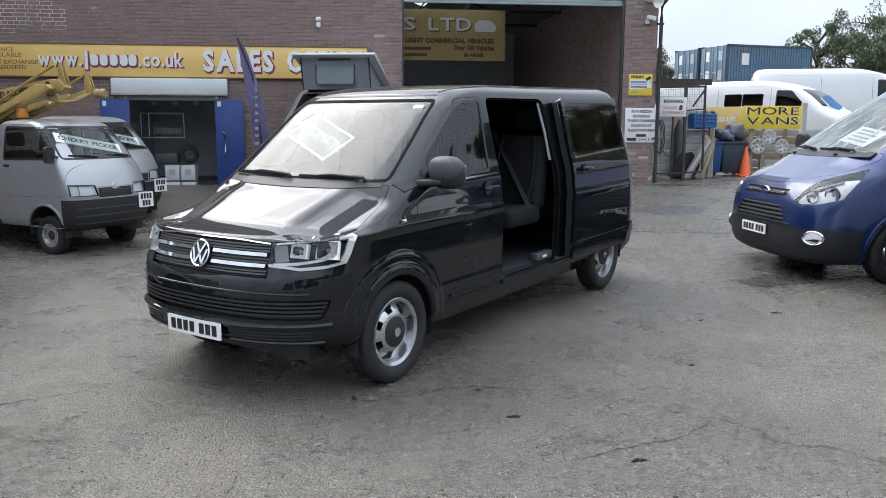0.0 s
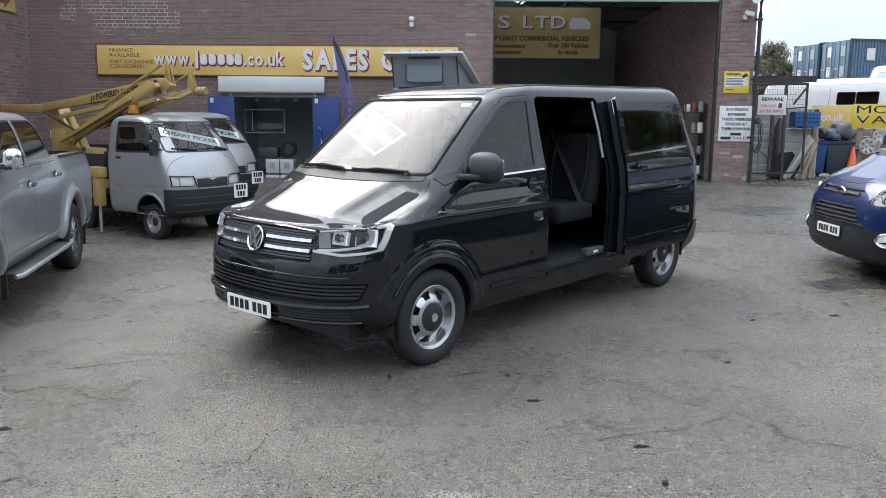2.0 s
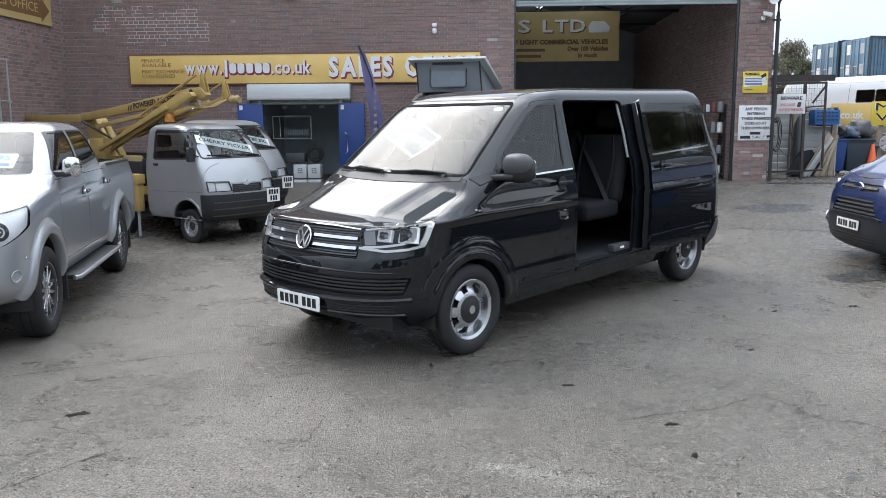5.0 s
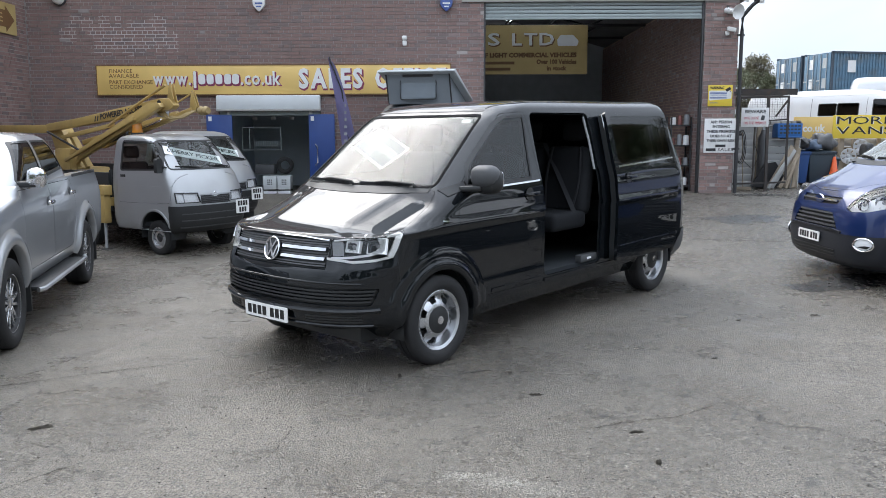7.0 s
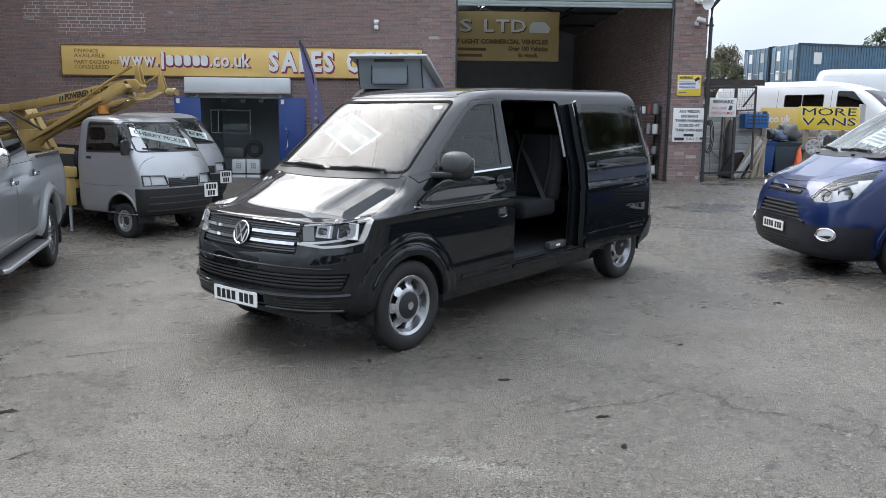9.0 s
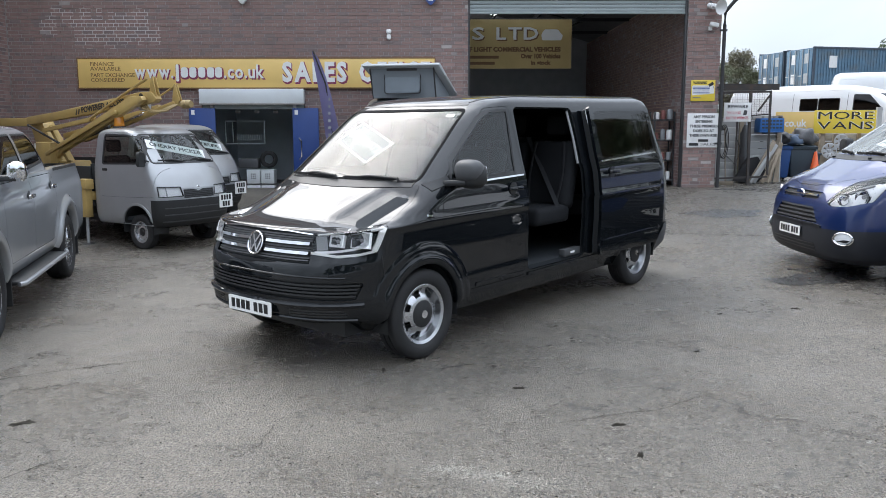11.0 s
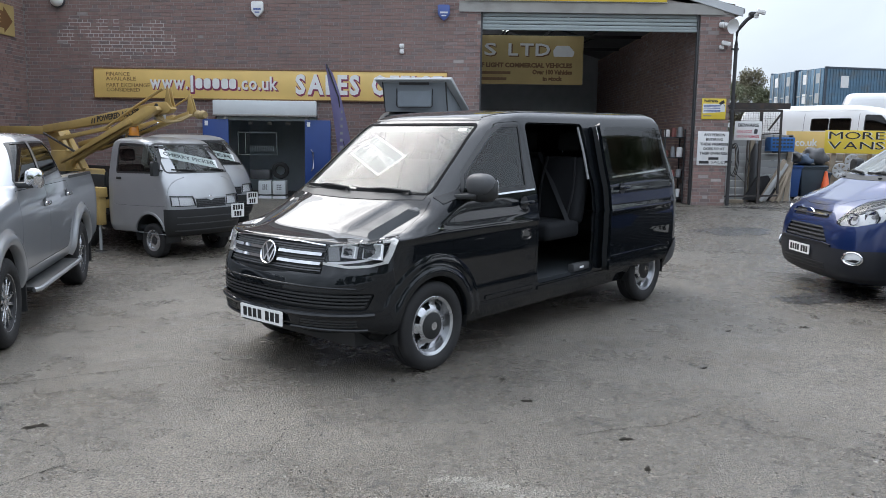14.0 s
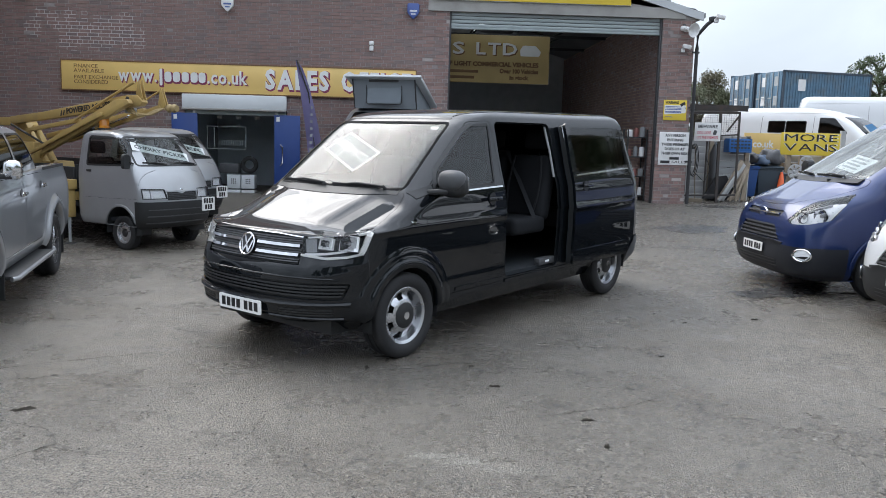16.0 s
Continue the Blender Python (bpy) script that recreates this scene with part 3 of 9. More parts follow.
def wheel(parent, m, r, w, rim, style, out=1):
    """A road wheel whose outer face looks along +y (out=1) or -y."""
    flip = Matrix.Rotation(math.pi, 4, "Z") if out < 0 else Matrix()
    hub = new("wheel")
    hub.parent = parent
    hub.matrix_local = m @ flip
    part("tyre", tyre_mesh(r, w, rim), RUBBER, hub, "black rubber tyre")
    h = w / 2
    barrel = lathe([(rim + 0.008, h * 0.8), (rim + 0.012, h * 0.72), (rim - 0.012, h * 0.66), (rim - 0.02, h * 0.3), (rim - 0.03, -h * 0.7), (rim - 0.034, -h * 0.7), (rim - 0.026, h * 0.28), (rim - 0.018, h * 0.72), (rim + 0.004, h * 0.82), (rim + 0.008, h * 0.8)], 56)
    part("rim", barrel, DARK_METAL if style == "spokes" else WHEEL_SILVER, hub)
    if style == "spokes":
        part("rim_lip", lathe([(rim - 0.016, h * 0.70), (rim + 0.002, h * 0.80), (rim + 0.012, h * 0.84), (rim + 0.013, h * 0.78), (rim - 0.014, h * 0.66), (rim - 0.016, h * 0.70)], 48), WHEEL_SILVER, hub, "machined silver rim edge")
    part("brake_disc", lathe([(0.0, h * 0.02), (rim * 0.68, h * 0.02), (rim * 0.68, -h * 0.1), (0.0, -h * 0.1)], 32), DARK_METAL, hub)
    part("backing", lathe([(0.0, -h * 0.3), (rim - 0.03, -h * 0.3), (rim - 0.03, -h * 0.36), (0.0, -h * 0.36)], 32), BLACK_PLASTIC, hub)
    if style == "steel":
        part("wheel_disc", slotted_disc(rim * 0.36, rim - 0.028, h * 0.66, h * 0.2, 7, rim * 0.60, rim * 0.86, 0.6, 98, 0.66), WHEEL_SILVER, hub, "silver steel disc with slots")
        part("centre_cap", lathe([(0.0, h * 0.9), (rim * 0.2, h * 0.88), (rim * 0.34, h * 0.82), (rim * 0.46, h * 0.74), (rim * 0.475, h * 0.5), (0.0, h * 0.5)], 36), BLACK_PLASTIC, hub, "black plastic centre cap")
        part("badge", lathe([(rim * 0.1, h * 0.91), (rim * 0.14, h * 0.92), (rim * 0.14, h * 0.86), (rim * 0.1, h * 0.86)], 24), CHROME, hub)
    elif style == "spokes":
        for i in range(6):
            for s in (-1, 1):
                a = 2 * math.pi * i / 6
                bm = prism([(0.05, 0.012 * s - 0.016), (0.05, 0.012 * s + 0.016), (rim - 0.012, 0.05 * s + 0.013), (rim - 0.012, 0.05 * s - 0.013)], "z", -0.014, 0.014, 0.004)
                k = part("spoke", bm, WHEEL_SILVER, hub)
                k.matrix_local = Matrix.Rotation(a, 4, "Y") @ Matrix.Translation((0, h * 0.6, 0)) @ Matrix.Rotation(radians(90), 4, "X")
        part("centre_cap", lathe([(0.0, h * 0.72), (0.03, h * 0.72), (0.06, h * 0.66), (0.065, h * 0.4), (0.0, h * 0.4)], 28), WHEEL_SILVER, hub)
    else:
        part("wheel_disc", slotted_disc(rim * 0.42, rim - 0.012, h * 0.5, h * 0.3, 12, rim * 0.7, rim * 0.86, 0.45), WHEEL_SILVER, hub, "silver steel disc with small holes")
        part("centre_cap", lathe([(0.0, h * 0.62), (rim * 0.2, h * 0.6), (rim * 0.26, h * 0.45), (rim * 0.45, h * 0.4), (0.0, h * 0.35)], 28), DARK_METAL, hub)
    return hub

# ---- ground and building ----
def ground_mesh():
    xs = [-400, -150, -60, -30] + [i for i in range(-20, 31, 1)] + [45, 80, 150, 400]
    ys = [-400, -150, -60, -30, -15] + [i for i in range(-8, 31, 1)] + [45, 80, 150, 400]
    bm = bmesh.new()
    vs = [[bm.verts.new((x, y, ground_z(x, y))) for x in xs] for y in ys]
    for j in range(len(ys) - 1):
        for i in range(len(xs) - 1):
            bm.faces.new((vs[j][i], vs[j][i + 1], vs[j + 1][i + 1], vs[j + 1][i]))
    return bm


ground = single("ground", ground_mesh(), ASPHALT, "wet patched grey asphalt yard with worn gravelly patches", "ground", kind="structure")
WALL_Y = 17.0


# ---- brick building with sales office and workshop door ----
CONCRETE = mat("concrete", (0.33, 0.32, 0.3), 0.85, vary=0.15, bump=0.3, dirt=(0.16, 0.15, 0.13), dirt_amount=0.5, dirt_scale=2)
SHUTTER = mat("shutter_steel", (0.3, 0.34, 0.34), 0.45, metal=0.3, vary=0.1)
AWNING = mat("awning_white", (0.62, 0.65, 0.66), 0.5, vary=0.08, dirt=(0.4, 0.4, 0.38), dirt_amount=0.4)
OFFICE_BLUE = mat("office_blue", (0.022, 0.058, 0.22), 0.45, vary=0.1)
OFFICE_WALL = mat("office_wall", (0.5, 0.55, 0.58), 0.8, vary=0.15)
DARK_ROOM = mat("dark_room", (0.42, 0.43, 0.45), 0.9, vary=0.25)
STAINED_WALL = mat("stained_wall", (0.4, 0.28, 0.2), 0.9, vary=0.3, scale=2, dirt=(0.1, 0.08, 0.07), dirt_amount=0.7, dirt_scale=0.7, bump=0.4)
BROWN_LETTER = mat("brown_letter", (0.16, 0.08, 0.03), 0.6, vary=0.05)
RED_SHADOW = mat("red_shadow", (0.22, 0.03, 0.08), 0.5, vary=0.05)
SIGN_YELLOW = mat("bright_yellow", (0.74, 0.55, 0.06), 0.45, vary=0.05)
OLD_YELLOW = mat("aged_yellow", (0.46, 0.34, 0.14), 0.55, vary=0.08, dirt=(0.3, 0.2, 0.06), dirt_amount=0.4)
BARGE = mat("barge_board", (0.5, 0.52, 0.53), 0.6, vary=0.1)
ROOF_SHEET = mat("roof_sheet", (0.2, 0.2, 0.2), 0.8, vary=0.2)
RED_WORD = mat("red_word", (0.5, 0.03, 0.06), 0.5, vary=0.05)

GABLE = 0.28
EAVE_X, EAVE_Z = 6.55, 4.60


def roof_at(x):
    return min(EAVE_Z + GABLE * (EAVE_X - x), 6.7)


def slab(name, x0, x1, y0, y1, z0, z1, material, label, category="wall"):
    return single(name, box(x0, x1, y0, y1, z0, z1), material, label, category, kind="structure", smooth=False)


W = WALL_Y
brick_label = "red-brown brick wall with pale mortar, sooty in places"
wall = thing("wall_north", pose(0, 0, 0), brick_label, "wall", kind="structure")
# mortar core, round the office opening and over the workshop door
for x0, x1, z0, z1 in ((-8.8, -4.72, -0.2, 2.3), (-2.50, 1.02, -0.2, 2.3), (-8.8, 1.02, 2.3, 4.76)):
    part("mortar", box(x0, x1, W + 0.008, W + 0.3, z0, z1), MORTAR, wall, smooth=False)
up = prism([(-8.8, 4.76), (6.44, 4.76), (6.44, roof_at(6.44)), (-1.0, 6.7), (-8.8, 6.7)], "y", W + 0.008, W + 0.3)
part("mortar", up, MORTAR, wall, smooth=False)
# joints repointed in white lime over part of the wall
LIME = mat("lime_mortar", (0.5, 0.47, 0.45), 0.95, vary=0.2, dirt=(0.42, 0.39, 0.37), dirt_amount=0.8, dirt_scale=2.5)
lime = random.Random(8)
for i in range(21):
    a0 = -8.1 + i * 0.122
    b0 = 3.42 + 0.55 * lime.random() * (1 - i / 30) + (0.25 if i < 6 else 0.0)
    b1 = 4.32 - 0.3 * lime.random() ** 2 - (0.2 if i > 18 else 0.0)
    part("lime_joints", box(a0, a0 + 0.122, W + 0.0035 + 0.0006 * (i % 2), W + 0.008, b0, b1), LIME, wall, smooth=False)
pier = thing("wall_pier", pose(0, 0, 0), "brick pier beside the workshop door, some bricks whitened", "wall", kind="structure")
part("mortar", box(5.72, 6.44, W + 0.008, W + 1.2, 0.2, 4.76), MORTAR, pier, smooth=False)
wall_w = thing("wall_west", pose(0, 0, 0), "shaded brick return wall beside the sales office", "wall", kind="structure")
part("mortar", box(-9.1, -8.808, 6.0, W + 0.3, -0.3, 6.7), MORTAR, wall_w, smooth=False)

BRICK_TONES = [mat("brick_red", (0.255, 0.165, 0.148), 0.85, vary=0.25, scale=5, bump=0.5, bump_scale=70, random=0.2),
               mat("brick_brown", (0.245, 0.165, 0.148), 0.85, vary=0.25, scale=5, bump=0.5, bump_scale=70, random=0.2),
               mat("brick_plum", (0.215, 0.162, 0.154), 0.88, vary=0.25, scale=5, bump=0.5, bump_scale=70, random=0.2),
               mat("brick_whitened", (0.34, 0.3, 0.285), 0.9, vary=0.3, scale=5, bump=0.5, bump_scale=70, random=0.3)]


def brick_shape(w):
    """A brick face with chamfered edges: x along the wall, front at y=0."""
    t, c, h = 0.012, 0.003, 0.0325
    vs = [(x, y, z) for x, z, y in ((-w / 2, -h, t), (w / 2, -h, t), (w / 2, h, t), (-w / 2, h, t),
                                    (-w / 2 + c, -h + c, 0), (w / 2 - c, -h + c, 0), (w / 2 - c, h - c, 0), (-w / 2 + c, h - c, 0))]
    return vs, [(4, 5, 6, 7), (0, 1, 5, 4), (1, 2, 6, 5), (2, 3, 7, 6), (3, 0, 4, 7)]


def lay_bricks(parent, spans, m, singles=lambda a, z: False, white=lambda a, z: 0.0, seed=1):
    """Courses of stretchers with header courses between them over the spans (a0, a1, z0, z1); m maps (along, out, up) to the world."""
    rnd = random.Random(seed)
    shapes = {}
    joined = [([], []) for _ in BRICK_TONES]
    for a0, a1, z0, z1 in spans:
        for c in range(math.ceil(z0 / 0.075), int(z1 / 0.075)):
            z = c * 0.075 + 0.0375
            unit = 0.1125 if c % 4 == 0 else 0.225
            k = math.floor(a0 / unit) - 1
            while True:
                s = k * unit + (0.05625 if c % 2 else 0)
                e = s + unit - 0.01
                k += 1
                if s >= a1 - 0.03:
                    break
                s, e = max(s, a0), min(e, a1)
                if e - s < 0.03:
                    continue
                w, x = round(e - s, 3), (s + e) / 2
                tone = 3 if rnd.random() < white(x, z) else rnd.choices((0, 1, 2), (5, 4, 2))[0]
                out = rnd.uniform(-0.002, 0.002)
                if singles(x, z):
                    key = (w, tone)
                    if key not in shapes:
                        me = bpy.data.meshes.new("brick")
                        vs, fs = brick_shape(w)
                        me.from_pydata(vs, [], fs)
                        me.materials.append(BRICK_TONES[tone])
                        shapes[key] = me
                    ob = new("brick", shapes[key])
                    ob.parent = parent
                    ob.matrix_local = m @ Matrix.Translation((x, out, z))
                else:
                    vs, fs = joined[tone]
                    n = len(vs)
                    v2, f2 = brick_shape(w)
                    vs += [(p[0] + x, p[1] + out, p[2] + z) for p in v2]
                    fs += [tuple(i + n for i in q) for q in f2]
    for (vs, fs), material in zip(joined, BRICK_TONES):
        if vs:
            me = bpy.data.meshes.new("brickwork")
            me.from_pydata(vs, [], fs)
            me.materials.append(material)
            ob = new("brickwork", me)
            ob.parent = parent
            ob.matrix_local = m
            tagged(ob, kind="stuff")


# concrete lintel, shutter and what hangs over the door
slab("lintel", 0.55, 6.2, W - 0.04, W + 0.3, 4.53, 4.755, CONCRETE, "grey concrete lintel over the workshop door", "lintel")
fascia = thing("fascia_sign", pose(0, 0, 0), "bright yellow sign board over the workshop door", "sign")
part("board", box(0.7, 4.96, W - 0.09, W - 0.045, 4.765, 5.6, 0.006), SIGN_YELLOW, fascia)
part("rim", box(0.68, 4.98, W - 0.08, W - 0.043, 4.758, 4.765), WHITE_SIGN, fascia)
shutter = thing("roller_shutter", pose(0, 0, 0), "rolled-up grey steel shutter under the lintel", "shutter")
for i in range(4):
    part("slat", box(1.04, 5.68, W + 0.06, W + 0.10 - 0.005 * (i % 2), 4.215 + i * 0.08, 4.287 + i * 0.08, 0.012), SHUTTER, shutter)
part("bottom_bar", box(1.04, 5.68, W + 0.045, W + 0.11, 4.17, 4.215, 0.008), SHUTTER, shutter)
for x in (1.03, 5.68):
    part("guide", box(x - 0.012, x + 0.03, W + 0.03, W + 0.13, 0.45, 4.53, 0.005), DARK_METAL, shutter)
barge = prism([(EAVE_X + 0.05, EAVE_Z - 0.10), (EAVE_X + 0.05, EAVE_Z + 0.06), (-1.0, 6.86), (-1.0, 6.70)], "y", W - 0.06, W - 0.01)
single("barge_board", barge, BARGE, "grey-white barge board along the gable edge", "trim", kind="structure", smooth=False)
roof = thing("roof", pose(0, 0, 0), "grey sheet roof of the brick building with added light panels", "roof", kind="structure")


def roof_strip(x0, x1, y0, y1, t=0.1):
    """A piece of the sloping sheet between x0 (low side) and x1."""
    def z(x):
        return min(EAVE_Z - 0.03 + GABLE * (EAVE_X + 0.1 - x), 6.72)
    xs = [x0] + ([-1.0] if x0 > -1.0 > x1 else []) + [x1]
    return prism([(x, z(x)) for x in xs] + [(x, z(x) + t) for x in xs[::-1]], "y", y0, y1)


ROOF_GLASS = bpy.data.materials.new("roof_plastic")
ROOF_GLASS.use_nodes = True
sheet = ROOF_GLASS.node_tree.nodes.new("ShaderNodeBsdfTranslucent")
sheet.inputs["Color"].default_value = (0.8, 0.83, 0.84, 1)
ROOF_GLASS.node_tree.links.new(sheet.outputs[0], ROOF_GLASS.node_tree.nodes["Material Output"].inputs["Surface"])
# unseen translucent bays, added to let daylight brighten the workshop
LIGHT_BAYS = ((18.2, 20.2), (21.2, 23.2))
edges = [W - 0.01] + [y for bay in LIGHT_BAYS for y in bay] + [W + 14]
for y0, y1 in zip(edges[::2], edges[1::2]):
    part("roof_sheet", roof_strip(EAVE_X + 0.1, -9.2, y0, y1), ROOF_SHEET, roof, smooth=False)
for y0, y1 in LIGHT_BAYS:
    part("roof_sheet", roof_strip(EAVE_X + 0.1, 3.8, y0, y1), ROOF_SHEET, roof, smooth=False)
    part("roof_sheet", roof_strip(1.3, -9.2, y0, y1), ROOF_SHEET, roof, smooth=False)
    part("clear_panel", roof_strip(3.8, 1.3, y0, y1, 0.02), ROOF_GLASS, roof, "unseen milky panel added to light the workshop", smooth=False)
drain = thing("downpipe", pose(0, 0, 0), "black downpipe with swan neck at the building's corner", "downpipe")
part("pipe", tube([(6.50, W - 0.02, 0.45), (6.50, W - 0.02, 3.9), (6.50, W - 0.02, 4.2), (6.66, W - 0.12, 4.42), (6.76, W - 0.16, 4.5)], 0.04, 10), DARK_METAL, drain)
for z in (1.4, 2.6, 3.8):
    part("bracket", box(6.40, 6.56, W - 0.03, W + 0.02, z, z + 0.04), DARK_METAL, drain)
part("hopper", box(6.70, 6.86, W - 0.22, W - 0.06, 4.47, 4.58, 0.02), DARK_METAL, drain)

# workshop behind the door
inner_east = slab("wall_workshop_east", 5.72, 6.44, W + 1.2, 29.0, 0.1, 4.76, STAINED_WALL, "stained brown inner workshop wall in shade")
slab("wall_workshop_west", 0.72, 1.02, W + 0.3, 29.0, 0.1, 4.9, DARK_ROOM, "dark inner workshop wall")
slab("wall_workshop_back", 0.72, 6.44, 29.0, 29.3, 0.1, 6.8, DARK_ROOM, "dark back wall of the workshop")
slab("wall_workshop_south", 1.02, 5.95, W + 0.31, W + 0.35, 4.62, 6.8, DARK_ROOM, "dark wall above the workshop door")
for i, y in enumerate((19.5, 22.5, 25.5)):
    truss = thing("roof_truss", pose(0, y, 0), "dark steel roof truss in the workshop", "truss", "workshop trusses")
    part("tie", beam((1.0, 0, 4.75), (6.4, 0, 4.75), 0.08), DARK_METAL, truss)
    part("rafter", beam((1.0, 0, 6.0), (6.4, 0, 4.75), 0.08), DARK_METAL, truss)
    for x in (1.8, 3.0, 4.2):
        part("strut", beam((x, 0, 4.75), (x + 0.7, 0, 6.0 - (x - 0.3) * 0.23), 0.05), DARK_METAL, truss)
# the pane's emission stands in for daylight behind it
rooflight = single("rooflight", prism([(1.62, 5.22), (2.36, 5.27), (2.05, 5.06)], "y", 24.0, 24.03), mat("rooflight", (0.8, 0.85, 0.87), 0.4, glow=0.9), "small bright rooflight pane in the workshop roof", "rooflight")
banner = thing("banner", pose(0, 20.0, 0), "aged yellow banner hanging inside the workshop, partly hidden", "banner")
part("cloth", box(-0.6, 3.72, 0, 0.03, 3.24, 4.44, 0.004), OLD_YELLOW, banner)
for s, x, z, size, w, mt in (("S", 1.38, 4.08, 0.42, 0.30, WHITE_SIGN), ("LTD", 2.36, 4.08, 0.42, 1.05, WHITE_SIGN), ("OF LIGHT COMMERCIAL VEHICLES", 2.24, 3.705, 0.15, 2.42, BROWN_LETTER),
                             ("Over 100 Vehicles", 2.95, 3.54, 0.15, 1.0, BROWN_LETTER), ("in stock", 2.95, 3.38, 0.14, 0.5, BROWN_LETTER)):
    if mt is WHITE_SIGN:
        letters(s, size, BROWN_LETTER, banner, facing(x + 0.025, -0.004, z - 0.025), w, 0.002, 0.012, "letter_shadow")
        letters(s, size, mt, banner, facing(x, -0.008, z), w, 0.002, 0.008)
        continue
    text_width(lettering(s, size, mt, banner, facing(x, -0.008, z), 0.002, bold=0.008, name="word"), w)
for x, w, z in ((1.5, 0.8, 3.52), (1.45, 0.7, 3.37)):
    part("bar", box(x - w / 2, x + w / 2, -0.008, 0, z - 0.035, z + 0.035), BROWN_LETTER, banner)
part("van_picture", prism(rounded([(2.98, 3.93), (3.46, 3.93), (3.5, 4.05), (3.36, 4.2), (3.04, 4.2), (2.96, 4.08)], 0.03), "y", -0.006, 0), WHITE_SIGN, banner, "plain van shape")
rack = thing("storage_rack", pose(5.45, W + 0.75, 0.42), "steel rack with cans and boxes inside the door", "rack")
for x in (-0.22, 0.22):
    for y in (-0.2, 0.2):
        part("post", box(x - 0.015, x + 0.015, y - 0.015, y + 0.015, 0, 1.7), DARK_METAL, rack)
for z in (0.15, 0.6, 1.05, 1.5):
    part("shelf", box(-0.24, 0.24, -0.22, 0.22, z, z + 0.03), DARK_METAL, rack)
RACK_STUFF = [(WHITE_SIGN, "white plastic can"), (mat("red_can", (0.2, 0.07, 0.06), 0.5), "dull red can"), (mat("grey_can", (0.25, 0.26, 0.27), 0.5), "grey metal can")]
rnd = random.Random(4)
for z in (0.18, 0.63, 1.08, 1.53):
    for i in range(3):
        mt, lb = RACK_STUFF[(i + int(z * 10)) % 3]
        r, h = rnd.uniform(0.045, 0.07), rnd.uniform(0.14, 0.24)
        single("can", lathe([(0, 0), (r, 0), (r, h * 0.85), (r * 0.8, h), (0, h)], 16, "z"), mt, lb + " on the rack", "can", pose(5.45 + (i - 1) * 0.15, W + 0.68, 0.42 + z))

# the long yellow sign over the office
sign = thing("office_sign", pose(0, W, 0), "long yellow office sign with white letters on the brick wall", "sign")
part("board", box(-7.32, 0.305, -0.055, -0.004, 2.61, 3.25, 0.004), YELLOW_SIGN, sign)
for z in (2.615, 3.245):
    part("frame", box(-7.335, 0.32, -0.062, -0.003, z - 0.012, z + 0.012), BROWN_LETTER, sign)
for x in (-7.33, 0.315):
    part("frame", box(x - 0.01, x + 0.01, -0.062, -0.003, 2.627, 3.233), BROWN_LETTER, sign)
for s, z in (("FINANCE", 3.12), ("AVAILABLE", 3.02), ("PART EXCHANGE", 2.885), ("CONSIDERED", 2.785)):
    text_width(lettering(s, 0.115, BROWN_LETTER, sign, facing(-7.06, -0.058, z), 0.0015, align="LEFT", name="word"), len(s) * 0.072)


def raised_words(s, x, z, size, w, parent, bold):
    letters(s, size, RED_SHADOW, parent, facing(x + 0.022, -0.0575, z - 0.022), w + 0.03, 0.0015, bold * 1.9, "letter_shadow")
    letters(s, size, WHITE_SIGN, parent, facing(x, -0.062, z), w, 0.003, bold)


raised_words("www.", -5.70, 2.95, 0.40, 0.82, sign, 0.008)
raised_words(".co.uk", -3.78, 2.95, 0.40, 0.86, sign, 0.008)
# the trader's name as plain letter-sized blocks
for x, h, drop in ((-5.2, 0.36, 0.08), (-5.05, 0.22, 0), (-4.87, 0.22, 0), (-4.68, 0.22, 0), (-4.49, 0.22, 0), (-4.32, 0.22, 0)):
    w = 0.06 if h > 0.3 else 0.15
    z0 = 2.835 - drop
    part("shadow", prism(rounded([(x - w / 2 - 0.008, z0 - 0.04), (x + w / 2 + 0.035, z0 - 0.04), (x + w / 2 + 0.035, z0 + h), (x - w / 2 - 0.008, z0 + h)], 0.03 if h > 0.3 else 0.075), "y", -0.0575, -0.0555), RED_SHADOW, sign, smooth=False)
    part("block", prism(rounded([(x - w / 2, z0), (x + w / 2, z0), (x + w / 2, z0 + h), (x - w / 2, z0 + h)], 0.028 if h > 0.3 else 0.066), "y", -0.064, -0.058), WHITE_SIGN, sign)
raised_words("SALES", -2.27, 2.93, 0.56, 1.38, sign, 0.022)
raised_words("OFFICE", -0.55, 2.93, 0.56, 1.52, sign, 0.022)

# sales office opening
office = thing("office_front", pose(0, W, 0), "dark open office front under a pale shutter box", "shop front", kind="structure")
part("shutter_box", box(-4.74, -2.50, -0.16, 0.02, 2.275, 2.595, 0.02), AWNING, office, "pale grey shutter box")
part("shutter_lip", box(-4.74, -2.50, -0.175, -0.16, 2.26, 2.30, 0.004), CONCRETE, office)
part("head_rail", box(-4.70, -2.52, 0.0, 0.1, 2.17, 2.26), SHUTTER, office)
part("floor", box(-4.72, -2.50, 0.0, 3.0, 0.12, 0.2), CONCRETE, office)
part("side_wall", box(-4.80, -4.72, 0.3, 3.0, 0.1, 2.5), OFFICE_WALL, office)
part("side_wall", box(-2.50, -2.42, 0.3, 3.0, 0.1, 2.5), OFFICE_WALL, office)
part("back_wall", box(-4.80, -2.42, 3.0, 3.1, 0.1, 2.5), OFFICE_WALL, office)
part("ceiling", box(-4.80, -2.42, 0.3, 3.1, 2.3, 2.4), OFFICE_WALL, office)
